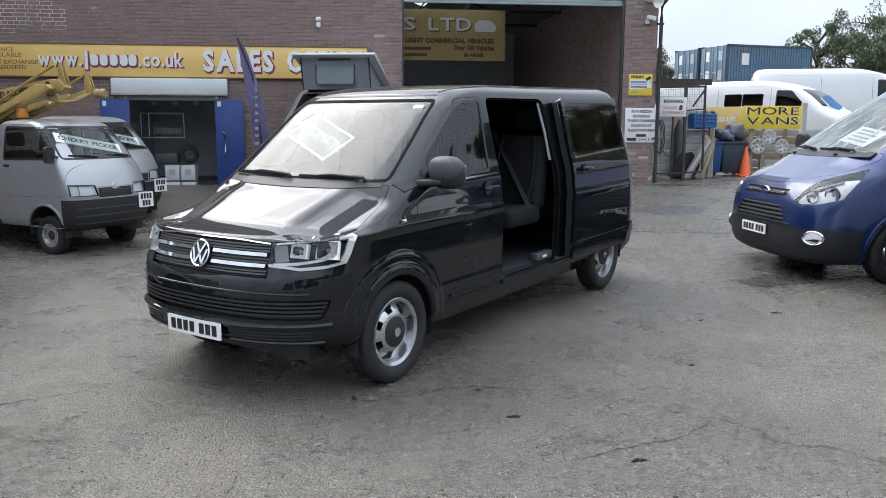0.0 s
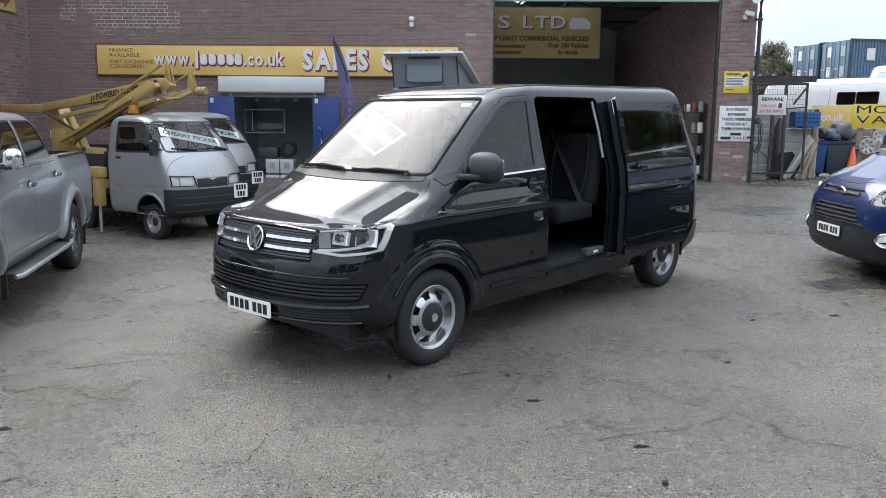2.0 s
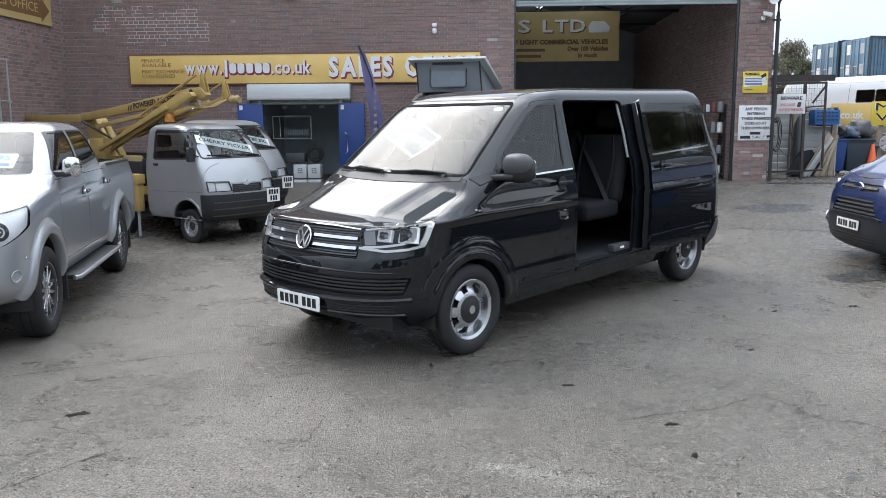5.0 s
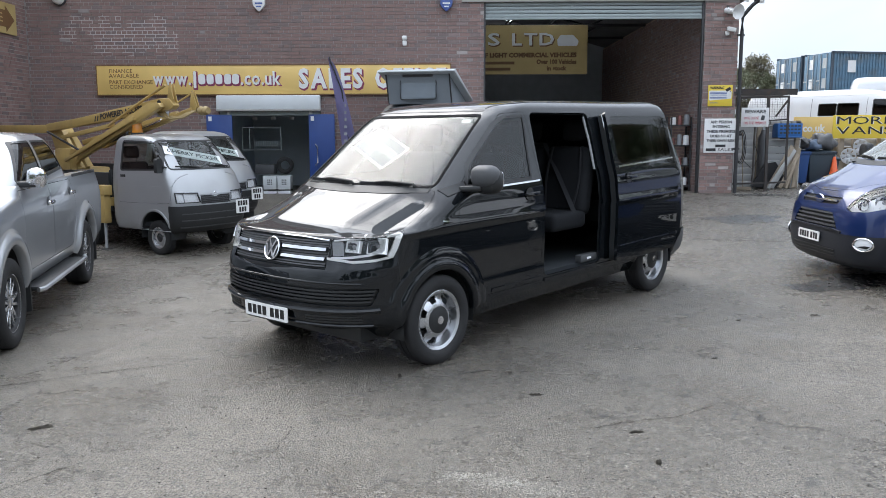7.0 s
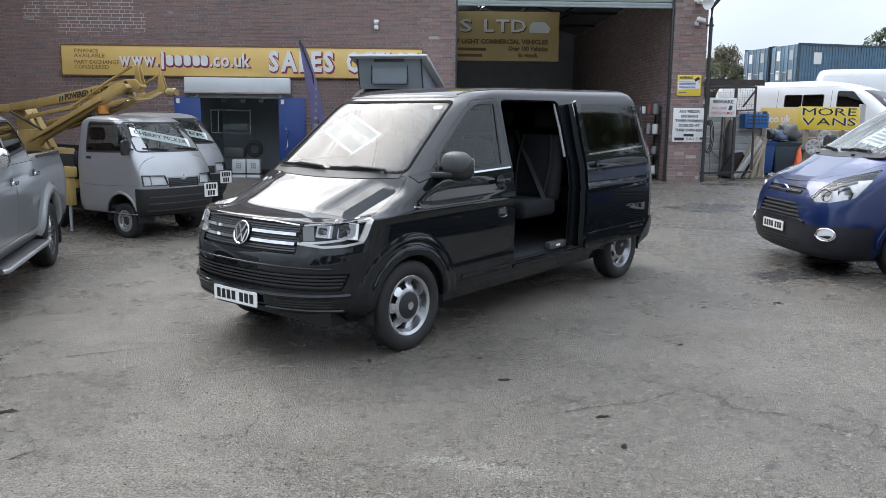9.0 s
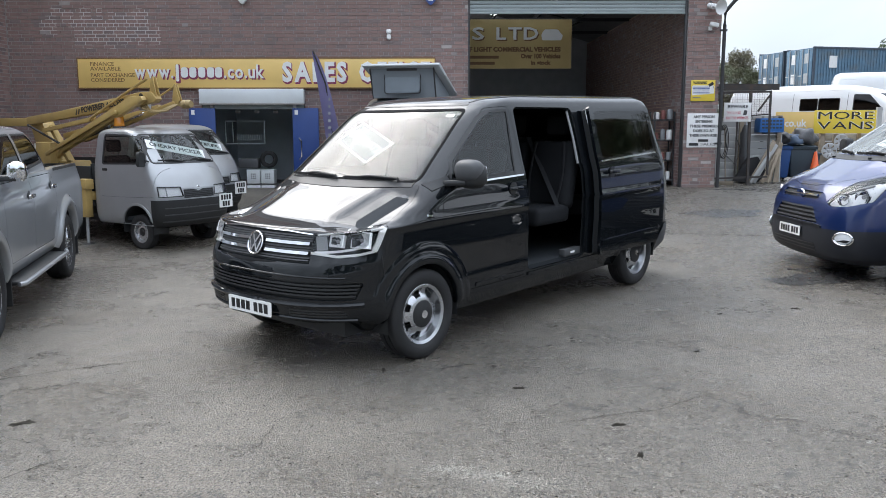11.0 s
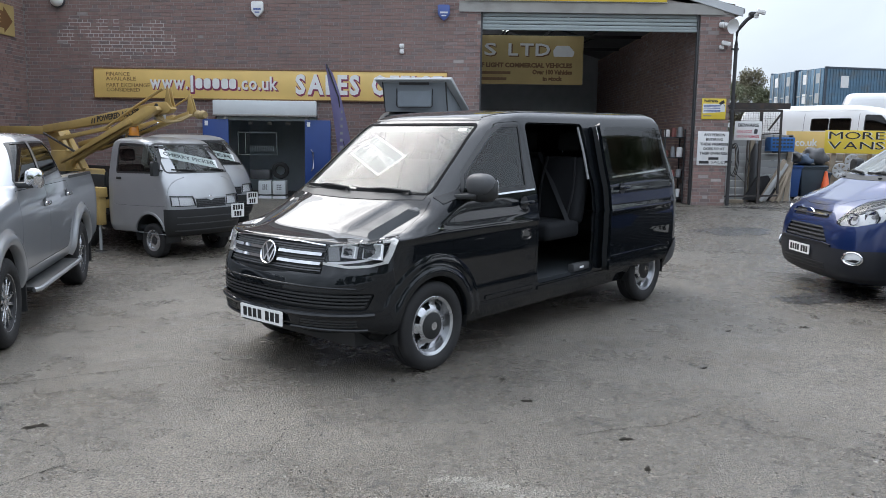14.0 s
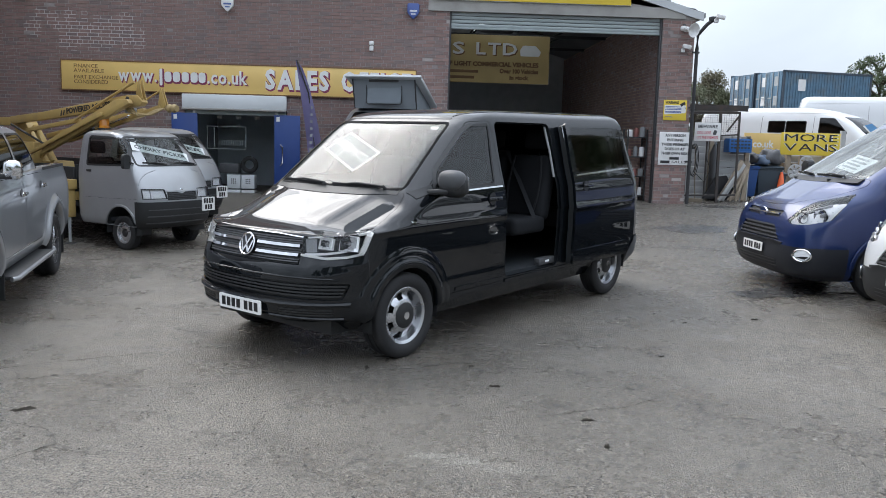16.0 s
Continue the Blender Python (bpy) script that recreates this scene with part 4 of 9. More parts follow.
for x in (-4.5, -2.72):
    part("bracket", box(x - 0.03, x + 0.03, -0.06, 0.0, 2.18, 2.25), WHITE_SIGN, office)
for i, x in enumerate((-4.15, -3.72, -3.3)):
    part("spotlight", lathe([(0, 0), (0.05, 0), (0.06, 0.05), (0.03, 0.07), (0, 0.07)], 14, "z"), WHITE_SIGN, office, "", pose(x, 0.8, 2.1))
for x0, x1 in ((-4.98, -4.42), (-2.76, -2.20)):
    d = thing("blue_door", pose(0, W - 0.06, 0), "blue painted door leaf folded open beside the office", "door", "office doors")
    part("leaf", box(x0, x1, -0.045, 0.0, 0.35, 2.19, 0.006), OFFICE_BLUE, d)
    part("hinge", box(x0 + 0.05, x0 + 0.12, -0.055, -0.045, 2.05, 2.15), WHITE_SIGN, d)
pull = tube([(-2.62, W - 0.11, 1.55), (-2.57, W - 0.17, 1.5), (-2.57, W - 0.17, 1.15), (-2.62, W - 0.11, 1.1)], 0.02, 8)
single("door_pull", pull, CHROME, "curved steel pull handle on the blue door", "handle")
poster = thing("glass_poster", pose(0, W + 0.5, 0), "faint framed picture on the office glass", "poster")
for a, b in (((-4.36, 1.42), (-4.36, 1.92)), ((-4.36, 1.92), (-3.5, 1.92)), ((-3.5, 1.92), (-3.5, 1.42)), ((-3.5, 1.42), (-4.36, 1.42)), ((-4.2, 1.92), (-4.2, 1.45))):
    part("bar", beam((a[0], 0, a[1]), (b[0], 0, b[1]), 0.016), SHUTTER, poster)
for i in range(14):
    part("bar", beam((-4.1 + i * 0.04, 0, 1.5), (-4.1 + i * 0.04, 0, 1.62), 0.012), SHUTTER, poster)
for i in range(4):
    c = thing("drawer_box", pose(-3.74 + (i % 2) * 0.32, W + 0.45, 0.2 + (i // 2) * 0.34), "pale grey storage box with dotted front", "box", "storage boxes")
    part("body", box(-0.145, 0.145, -0.15, 0.15, 0.0, 0.31, 0.012), AWNING, c)
    for k in range(9):
        part("dot", box(-0.05 + (k % 3) * 0.04, -0.025 + (k % 3) * 0.04, -0.154, -0.149, 0.11 + (k // 3) * 0.045, 0.135 + (k // 3) * 0.045), GREY_PLASTIC, c)
tyre_shape = lathe([(0.10, -0.08), (0.14, -0.09), (0.185, -0.07), (0.195, 0), (0.185, 0.07), (0.14, 0.09), (0.10, 0.08), (0.10, -0.08)], 32)
single("spare_tyre", tyre_shape, RUBBER, "black tyre standing on the boxes", "tyre", pose(-3.42, W + 0.5, 1.075, 0, 0, 8))
single("printer", box(-0.22, 0.22, -0.16, 0.16, 0, 0.22, 0.03), GREY_PLASTIC, "dark grey printer on the boxes", "printer", pose(-3.85, W + 0.5, 0.88))

# fittings on the wall
pir = thing("floodlight_sensor", pose(-0.67, W, 3.73), "small white wall sensor", "sensor")
part("head", box(-0.055, 0.055, -0.09, 0.0, 0.02, 0.11, 0.03, 3), WHITE_SIGN, pir)
part("base", box(-0.045, 0.045, -0.07, 0.0, -0.1, 0.01, 0.02, 3), WHITE_SIGN, pir)
ALARM_BLUE = mat("alarm_blue", (0.06, 0.1, 0.3), 0.4)
for x, z, mt in ((0.225, 4.50, ALARM_BLUE), (-3.76, 4.52, WHITE_SIGN)):
    al = thing("alarm_box", pose(x, W, z), "shield-shaped alarm box high on the wall", "alarm", "alarm boxes")
    part("case", prism(rounded([(-0.13, 0.16), (0.13, 0.16), (0.13, -0.04), (0.0, -0.18), (-0.13, -0.04)], 0.04), "y", -0.09, 0, 0.01), mt, al)
    part("bar", box(-0.08, 0.08, -0.094, -0.088, -0.02, 0.015), WHITE_SIGN if mt is ALARM_BLUE else ALARM_BLUE, al)
    part("bar", box(-0.05, 0.05, -0.094, -0.088, -0.08, -0.055), WHITE_SIGN if mt is ALARM_BLUE else ALARM_BLUE, al)
bulk = thing("bulkhead_lamp", pose(-8.05, W, 4.66), "round white wall lamp", "lamp")
part("base", lathe([(0, 0), (0.16, 0), (0.16, -0.05), (0, -0.05)], 24), GREY_PLASTIC, bulk)
part("dome", lathe([(0.14, -0.05), (0.13, -0.1), (0.08, -0.15), (0, -0.17)], 24), WHITE_SIGN, bulk)
horn = thing("horn_speaker", pose(6.18, W, 4.32), "pale horn loudspeaker under the eaves", "speaker")
part("flare", lathe([(0.03, 0.0), (0.04, -0.12), (0.08, -0.22), (0.15, -0.3), (0.155, -0.31), (0.14, -0.3), (0.06, -0.2), (0.0, -0.16)], 28), WHITE_SIGN, horn, "", pose(0, -0.05, 0, 12, 0, 25))
part("driver", lathe([(0, 0.06), (0.06, 0.06), (0.065, -0.08), (0, -0.08)], 18), WHITE_SIGN, horn, "", pose(0, -0.05, 0.0, 12, 0, 25))
part("stand", box(-0.02, 0.02, -0.06, 0, -0.02, 0.1), GREY_PLASTIC, horn)
for x, z in ((6.2, 3.93), (6.83, 4.56)):
    c = thing("camera_unit", pose(x, W - (0 if x < 6.5 else 0.2), z), "small white security camera on a bracket", "security camera", "security cameras")
    part("bracket", box(-0.06, 0.02, -0.08, 0, -0.12, -0.03, 0.01), WHITE_SIGN, c)
    part("tube", box(-0.05, 0.14, -0.16, -0.08, -0.04, 0.05, 0.02), WHITE_SIGN, c, "", pose(0, 0, 0, 0, 12, 0))


def wall_board(name, x0, x1, z0, z1, y, material, label, t=0.012):
    b = thing(name, pose((x0 + x1) / 2, y, (z0 + z1) / 2), label, "sign")
    w, h = (x1 - x0) / 2, (z1 - z0) / 2
    part("board", box(-w, w, -t, 0, -h, h, 0.002), material, b)
    return b, w, h, -t - 0.001


BLACK_WORD = mat("black_word", (0.02, 0.02, 0.022), 0.5, vary=0.1)
b, w, h, y = wall_board("notice_board", 5.79, 6.49, 1.335, 2.07, W - 0.005, WHITE_SIGN, "white notice board with black capitals on the pier")
for s, z, size in (("ANY PERSON", 0.29, 0.085), ("ENTERING", 0.19, 0.08), ("THESE PREMISES", 0.09, 0.08), ("DOES SO AT", -0.01, 0.08), ("THEIR OWN RISK", -0.11, 0.08)):
    text_width(lettering(s, size, BLACK_WORD, b, facing(0.01, y, z), 0.001, bold=0.003, name="word"), min(0.62, len(s) * 0.046))
part("bar", box(-0.1, 0.12, y - 0.002, y, -0.245, -0.19), BLACK_WORD, b, smooth=False)
part("bar", box(-0.3, -0.09, y - 0.002, y, -0.33, -0.27), BLACK_WORD, b, smooth=False)
text_width(lettering("SALES", 0.08, BLACK_WORD, b, facing(0.12, y, -0.3), 0.001, name="word"), 0.33)
b, w, h, y = wall_board("warning_sign", 5.84, 6.36, 2.33, 2.775, W - 0.005, SIGN_YELLOW, "yellow camera warning sign with white panel")
part("panel", prism(rounded([(-0.24, -0.10), (0.24, -0.06), (0.24, 0.11), (-0.24, 0.11)], 0.02), "y", y - 0.001, y + 0.0005), WHITE_SIGN, b)
text_width(lettering("WARNING", 0.08, BLACK_WORD, b, facing(-0.07, y - 0.001, 0.165), 0.001, bold=0.003, name="word"), 0.3)
for z in (0.075, 0.045, 0.015, -0.03, -0.05, -0.15):
    part("bar", box(-0.22, 0.14 if z > -0.1 else -0.05, y - 0.003, y - 0.001, z - 0.007, z + 0.007), ALARM_BLUE, b, smooth=False)
part("camera_mark", prism([(0.1, 0.13), (0.2, 0.19), (0.23, 0.14), (0.14, 0.08)], "y", y - 0.003, y), BLACK_WORD, b, smooth=False)
part("camera_mark", beam((0.2, y - 0.002, 0.12), (0.235, y - 0.002, 0.04), 0.02, 0.003), BLACK_WORD, b, smooth=False)

# arrow sign and steel cage on the west wall
arrow = thing("arrow_sign", pose(-8.79, 15.5, 4.1), "aged yellow arrow sign to the sales office", "sign")
part("board", prism([(-1.6, -0.28), (1.02, -0.28), (1.02, 0.34), (-1.6, 0.34)], "x", 0, 0.03), OLD_YELLOW, arrow, "", None, False)
part("arrow", prism([(-1.5, 0.19), (0.62, 0.19), (0.62, 0.28), (0.95, 0.02), (0.62, -0.24), (0.62, -0.15), (-1.5, -0.15)], "x", 0.03, 0.034), BROWN_LETTER, arrow, "", None, False)
text_width(lettering("SALES OFFICE", 0.26, OLD_YELLOW, arrow, facing(0.036, -0.45, 0.02, "east"), 0.001, name="word"), 1.9)
cage = thing("steel_gate", pose(-8.6, 13.4, 0), "pale galvanised steel gate against the west wall", "gate")
GALV = mat("galvanised", (0.45, 0.47, 0.48), 0.4, metal=0.7, vary=0.15)
for i in range(8):
    part("bar", tube([(0, -1.2 + i * 0.32, 0.1), (0, -1.2 + i * 0.32, 2.98)], 0.018, 8), GALV, cage)
for z in (0.2, 1.5, 2.2, 2.98):
    part("rail", tube([(0, -1.25, z), (0, 1.1, z)], 0.02, 8), GALV, cage)


# ---- the black van ----
VAN_ROWS = [
    # z, front x, rear x, half width, nose length, nose power, tail length, tail power
    (0.28, 0.58, -4.10, 0.86, 0.46, 2.6, 0.30, 3.0),
    (0.36, 0.70, -4.20, 0.905, 0.52, 2.5, 0.30, 3.0),
    (0.395, 0.84, -4.22, 0.925, 0.58, 2.5, 0.30, 3.2),
    (0.43, 0.885, -4.24, 0.932, 0.60, 2.5, 0.30, 3.2),
    (0.55, 0.895, -4.25, 0.941, 0.60, 2.5, 0.28, 3.2),
    (0.60, 0.895, -4.25, 0.938, 0.60, 2.5, 0.28, 3.2),
    (0.72, 0.885, -4.23, 0.944, 0.60, 2.5, 0.26, 3.2),
    (0.79, 0.87, -4.23, 0.948, 0.60, 2.5, 0.26, 3.2),
    (0.82, 0.85, -4.22, 0.950, 0.60, 2.6, 0.26, 3.2),
    (0.88, 0.825, -4.22, 0.951, 0.60, 2.6, 0.26, 3.2),
    (1.00, 0.78, -4.21, 0.951, 0.60, 2.7, 0.26, 3.2),
    (1.035, 0.757, -4.20, 0.9575, 0.60, 2.7, 0.26, 3.2),
    (1.047, 0.73, -4.20, 0.9605, 0.60, 2.7, 0.26, 3.2),
    (1.064, 0.62, -4.20, 0.960, 0.60, 2.7, 0.26, 3.2),
    (1.085, 0.535, -4.20, 0.956, 0.60, 2.7, 0.26, 3.2),
    (1.12, 0.45, -4.20, 0.950, 0.60, 2.7, 0.26, 3.2),
    (1.175, 0.315, -4.19, 0.946, 0.57, 2.8, 0.25, 3.2),
    (1.24, 0.155, -4.18, 0.940, 0.52, 2.9, 0.25, 3.2),
    (1.30, 0.01, -4.17, 0.930, 0.44, 2.9, 0.25, 3.2),
    (1.45, -0.20, -4.13, 0.890, 0.38, 2.9, 0.24, 3.2),
    (1.65, -0.47, -4.07, 0.845, 0.34, 2.9, 0.24, 3.2),
    (1.82, -0.70, -4.01, 0.808, 0.32, 2.9, 0.24, 3.2),
    (1.91, -0.85, -3.98, 0.778, 0.34, 2.9, 0.24, 3.0),
    (1.962, -0.98, -3.95, 0.733, 0.40, 2.7, 0.26, 2.8),
    (1.998, -1.25, -3.88, 0.62, 0.45, 2.5, 0.30, 2.6),
    (2.014, -1.60, -3.75, 0.37, 0.40, 2.2, 0.30, 2.4),
]
BOARD = (-0.14, 1.63, 0.9, -0.26)
VAN_AT = pose(-0.423, 5.875, 0.004, 0, 1.3, 228.9)
LAMP_REFLECTOR = mat("lamp_reflector", (0.88, 0.89, 0.9), 0.18, metal=0.0, vary=0.05)
# plain white without metal: the mirrored sky is put into the colour
LAMP_WHITE = mat("lamp_white", (0.92, 0.93, 0.94), 0.2, metal=0.0, vary=0.04)
SEAL = mat("black_seal", (0.008, 0.008, 0.009), 0.8, vary=0.1, spec=0.1)
LAMP_DARK = mat("lamp_housing", (0.3, 0.3, 0.31), 0.35, vary=0.1)
LAMP_GLASS = glass_mat("lamp_glass", (0.97, 0.97, 0.97), 0.95)
AMBER = mat("amber_lens", (0.6, 0.22, 0.02), 0.15, vary=0.05, coat=0.5)
RED_LENS = mat("red_lens", (0.12, 0.006, 0.006), 0.1, vary=0.05, coat=0.8)
LINER = mat("cabin_lining", (0.03, 0.034, 0.038), 0.85, vary=0.2, spec=0.2)
GREY_TRIM = mat("grey_trim", (0.3, 0.31, 0.32), 0.6, vary=0.08)
PLATE_WHITE = mat("plate_white", (0.82, 0.82, 0.8), 0.35, vary=0.03)
PLATE_BLACK = mat("plate_black", (0.015, 0.015, 0.016), 0.4, vary=0.1)
PAPER = mat("paper", (0.8, 0.81, 0.82), 0.6, vary=0.03)
BOARD_TINT = mat("board_tint", (0.05, 0.09, 0.11), 0.5, vary=0.2)
STICKER_BLUE = mat("sticker_blue", (0.12, 0.3, 0.55), 0.5, vary=0.05)
SEAT = mat("seat_cloth", (0.013, 0.014, 0.016), 0.8, spec=0.15, vary=0.25, fine=250, bump=0.2, bump_scale=300)
SEAT_PIPE = mat("seat_piping", (0.016, 0.017, 0.019), 0.7, vary=0.1, spec=0.15)


def bonnet_fold(line, drop, z0, z1, x0, x1):
    """A sculptor for a Shell: the bonnet falls away outside a fold whose half width is given along x."""
    def sculpt(x, y, z):
        if z0 < z < z1 and x0 < x < x1:
            d = abs(y) - spline(line, x, 1)
            if 0 < d < 0.44:
                k = smoothstep(x0, x0 + 0.12, x) * (1 - smoothstep(x1 - 0.1, x1, x)) * smoothstep(z0, z0 + 0.02, z)
                z -= drop * k * (1 - 0.7 * smoothstep(0.35, 0.65, x)) * spline([(0.0, 0.0), (0.09, 0.62), (0.28, 1.0), (0.44, 0.0)], d, 1)
        return x, y, z
    return sculpt


def pebble(w, d, h, power=2.8, n=20):
    """A rounded solid, w by d by h, with soft corners."""
    def root(v):
        return math.copysign(abs(v) ** (2 / power), v)
    bm = bmesh.new()
    rings = []
    for i in range(1, n // 2):
        a = math.pi * i / (n // 2) - math.pi / 2
        rings.append([bm.verts.new((w / 2 * root(math.cos(a)) * root(math.cos(2 * math.pi * k / n)), d / 2 * root(math.cos(a)) * root(math.sin(2 * math.pi * k / n)), h / 2 * root(math.sin(a)))) for k in range(n)])
    for p, q in zip(rings, rings[1:]):
        for k in range(n):
            bm.faces.new((p[k], p[(k + 1) % n], q[(k + 1) % n], q[k]))
    for ring, z in ((rings[0], -h / 2), (rings[-1], h / 2)):
        tip = bm.verts.new((0, 0, z))
        for k in range(n):
            bm.faces.new((ring[k], ring[(k + 1) % n], tip))
    bmesh.ops.recalc_face_normals(bm, faces=bm.faces[:])
    return bm


def faceted_bowl(w, h, d, nx=7, ny=5):
    """A multi-facet lamp reflector, w and h half sizes at the rim, d deep along -z, its facets tilted in turn."""
    bm = bmesh.new()
    for i in range(nx):
        for j in range(ny):
            u0, u1, v0, v1 = (2 * i / nx - 1, 2 * (i + 1) / nx - 1, 2 * j / ny - 1, 2 * (j + 1) / ny - 1)
            tip = 0.12 * d * (1 if (i + j) % 2 else -1)
            vs = []
            for k, (u, v) in enumerate(((u0, v0), (u1, v0), (u1, v1), (u0, v1))):
                r = min(1.0, math.hypot(u, v) / 1.2)
                vs.append(bm.verts.new((u * w, v * h, -d * (1 - r * r) + (tip if k in (1, 2) else -tip))))
            bm.faces.new(vs)
    rim = [[bm.verts.new((sx * w * k, sy * h * k, z)) for sx, sy in ((-1, -1), (1, -1), (1, 1), (-1, 1))] for k, z in ((1.0, -d), (1.0, 0.012), (1.1, 0.012), (1.1, -d))]
    for p, q in zip(rim, rim[1:]):
        for i in range(4):
            bm.faces.new((p[i], p[(i + 1) % 4], q[(i + 1) % 4], q[i]))
    return bm


def number_plate(parent, m, marks=7, w=0.52, h=0.111, two_rows=False):
    """A white plate whose characters are plain bars; m: x along the plate, y up, z outwards."""
    p = part("number_plate", rounded_plate(w, h, 0.008), PLATE_WHITE, parent, "white number plate with dark bars", m)
    rows = [(marks, 0.0)] if not two_rows else [(4, h * 0.23), (3, -h * 0.23)]
    bar = None
    for n, y in rows:
        ch = h * (0.36 if two_rows else 0.62)
        step = w * (0.2 if two_rows else 0.118)
        for i in range(n):
            x = (i - (n - 1) / 2) * step + (0 if two_rows or n != 7 else (0.016 if i > 3 else -0.016))
            b = box(-step * 0.36, step * 0.36, -ch / 2, ch / 2, 0, 0.003)
            if bar is None:
                bar = part("bar", b, PLATE_BLACK, p, "", pose(x, y, 0.007), smooth=False)
            else:
                b.free()
                k = new("bar", bar.data)
                k.parent, k.matrix_local = p, pose(x, y, 0.007)
                k.scale = (1, ch / (h * 0.36 if two_rows else h * 0.62), 1)
    return p


def rounded_plate(w, h, t, r=0.012):
    return prism(rounded([(-w / 2, -h / 2), (w / 2, -h / 2), (w / 2, h / 2), (-w / 2, h / 2)], r), "z", 0, t)


def mirror_y(poly):
    return [(-a, b) for a, b in poly][::-1]


def seat(parent, m, w=0.5, belt=False, name="seat"):
    """A car seat facing +x with headrest and piping."""
    s = new(name)
    s.parent, s.matrix_local = parent, m
    part("cushion", box(-0.28, 0.28, -w / 2, w / 2, 0.0, 0.17, 0.05, 3), SEAT, s)
    back = box(-0.09, 0.09, -w / 2, w / 2, 0, 0.66, 0.06, 3)
    part("backrest", back, SEAT, s, "", pose(-0.26, 0, 0.12, 0, -14, 0))
    for y in (-w * 0.3, w * 0.3):
        part("piping", tube([(-0.16 - 0.23 * k * 0.62, y * (1 + 0.25 * math.sin(k * 3)), 0.16 + 0.6 * k) for k in [i / 8 for i in range(9)]], 0.012, 6), SEAT_PIPE, s)
    part("headrest", box(-0.05, 0.05, -0.13, 0.13, 0, 0.2, 0.045, 3), SEAT, s, "", pose(-0.44, 0, 0.82, 0, -10, 0))
    for y in (-0.06, 0.06):
        part("headrest_post", tube([(-0.41, y, 0.74), (-0.43, y, 0.86)], 0.007, 6), CHROME, s)
    if belt:
        part("seat_belt", beam((-0.36, -0.3, 0.80), (-0.1, 0.22, 0.16), 0.05, 0.004), SEAT_PIPE, s)
    return s


def wiper(parent, a, b, lift, name="wiper"):
    """A windscreen wiper lying from its pivot a to its tip b, held up by the vector lift."""
    a, b, lift = Vector(a), Vector(b), Vector(lift)
    w = part(name, tube([a, a + lift, a.lerp(b, 0.5) + lift * 1.4, b.lerp(a, 0.3) + lift * 0.8], [0.014, 0.012, 0.009, 0.007], 8), BLACK_PLASTIC, parent)
    part("blade", beam(a.lerp(b, 0.12) + lift * 0.4, b + lift * 0.4, 0.014, 0.022), RUBBER, w)
    return w


def wheel_arch(sh, parent, x, z, r, w_in, w_out, paint, lip=0.035, a0=-12, a1=192):
    """Inner linings and raised lips round both arches of an axle."""
    for s, ax in ((1, "y+"), (-1, "y-")):
        bm = bmesh.new()
        rings = []
        for i in range(25):
            a = radians(a0 + (a1 - a0) * i / 24)
            rings.append([bm.verts.new((x + r * math.cos(a), s * y, z + r * math.sin(a))) for y in (w_in, w_out)])
        for p, q in zip(rings, rings[1:]):
            bm.faces.new((p[0], p[1], q[1], q[0]))
        hub = bm.verts.new((x, s * w_in, z))
        for p, q in zip(rings, rings[1:]):
            bm.faces.new((p[0], q[0], hub))
        part("arch_lining", bm, BLACK_PLASTIC, parent)
        if lip:
            for rr, thick in ((r + lip + 0.004, 0.011), (r + 0.006, 0.010)):
                part("arch_bead", skin_tube(sh, ax, disc(x, z, rr, 36, a0 + 16, a1 - 16), thick, 0.006), paint, parent)
            part("arch_lip", sh.line(ax, disc(x, z, r + lip / 2, 30, a0 + 14, a1 - 14), lip, 0.014, 0.02), paint, parent)


def arch_flare(sh, parent, x, z, rows, paint, a0=4, a1=176):
    """Swelling wings round both arches of an axle: rows of radius and height over the skin."""
    for ax in ("y+", "y-"):
        bm = bmesh.new()
        rings = []
        for i in range(41):
            a = radians(a0 + (a1 - a0) * i / 40)
            ring = []
            for r, out in rows:
                co, no = sh.cast(ax, x + r * math.cos(a), z + r * math.sin(a))
                ring.append(bm.verts.new(co + no * out))
            rings.append(ring)
        for p, q in zip(rings, rings[1:]):
            for i in range(len(rows) - 1):
                bm.faces.new((p[i], p[i + 1], q[i + 1], q[i]))
        bmesh.ops.recalc_face_normals(bm, faces=bm.faces[:])
        part("wheel_arch", bm, paint, parent, "", None, True, 60)


def skin_tube(sh, ax, pts, r, out):
    """A rounded moulding that lies on the skin along pts."""
    line = []
    for a, b in densify(pts, 0.06, False):
        co, no = sh.cast(ax, a, b)
        line.append(co + no * out)
    return tube(line, r, 8)


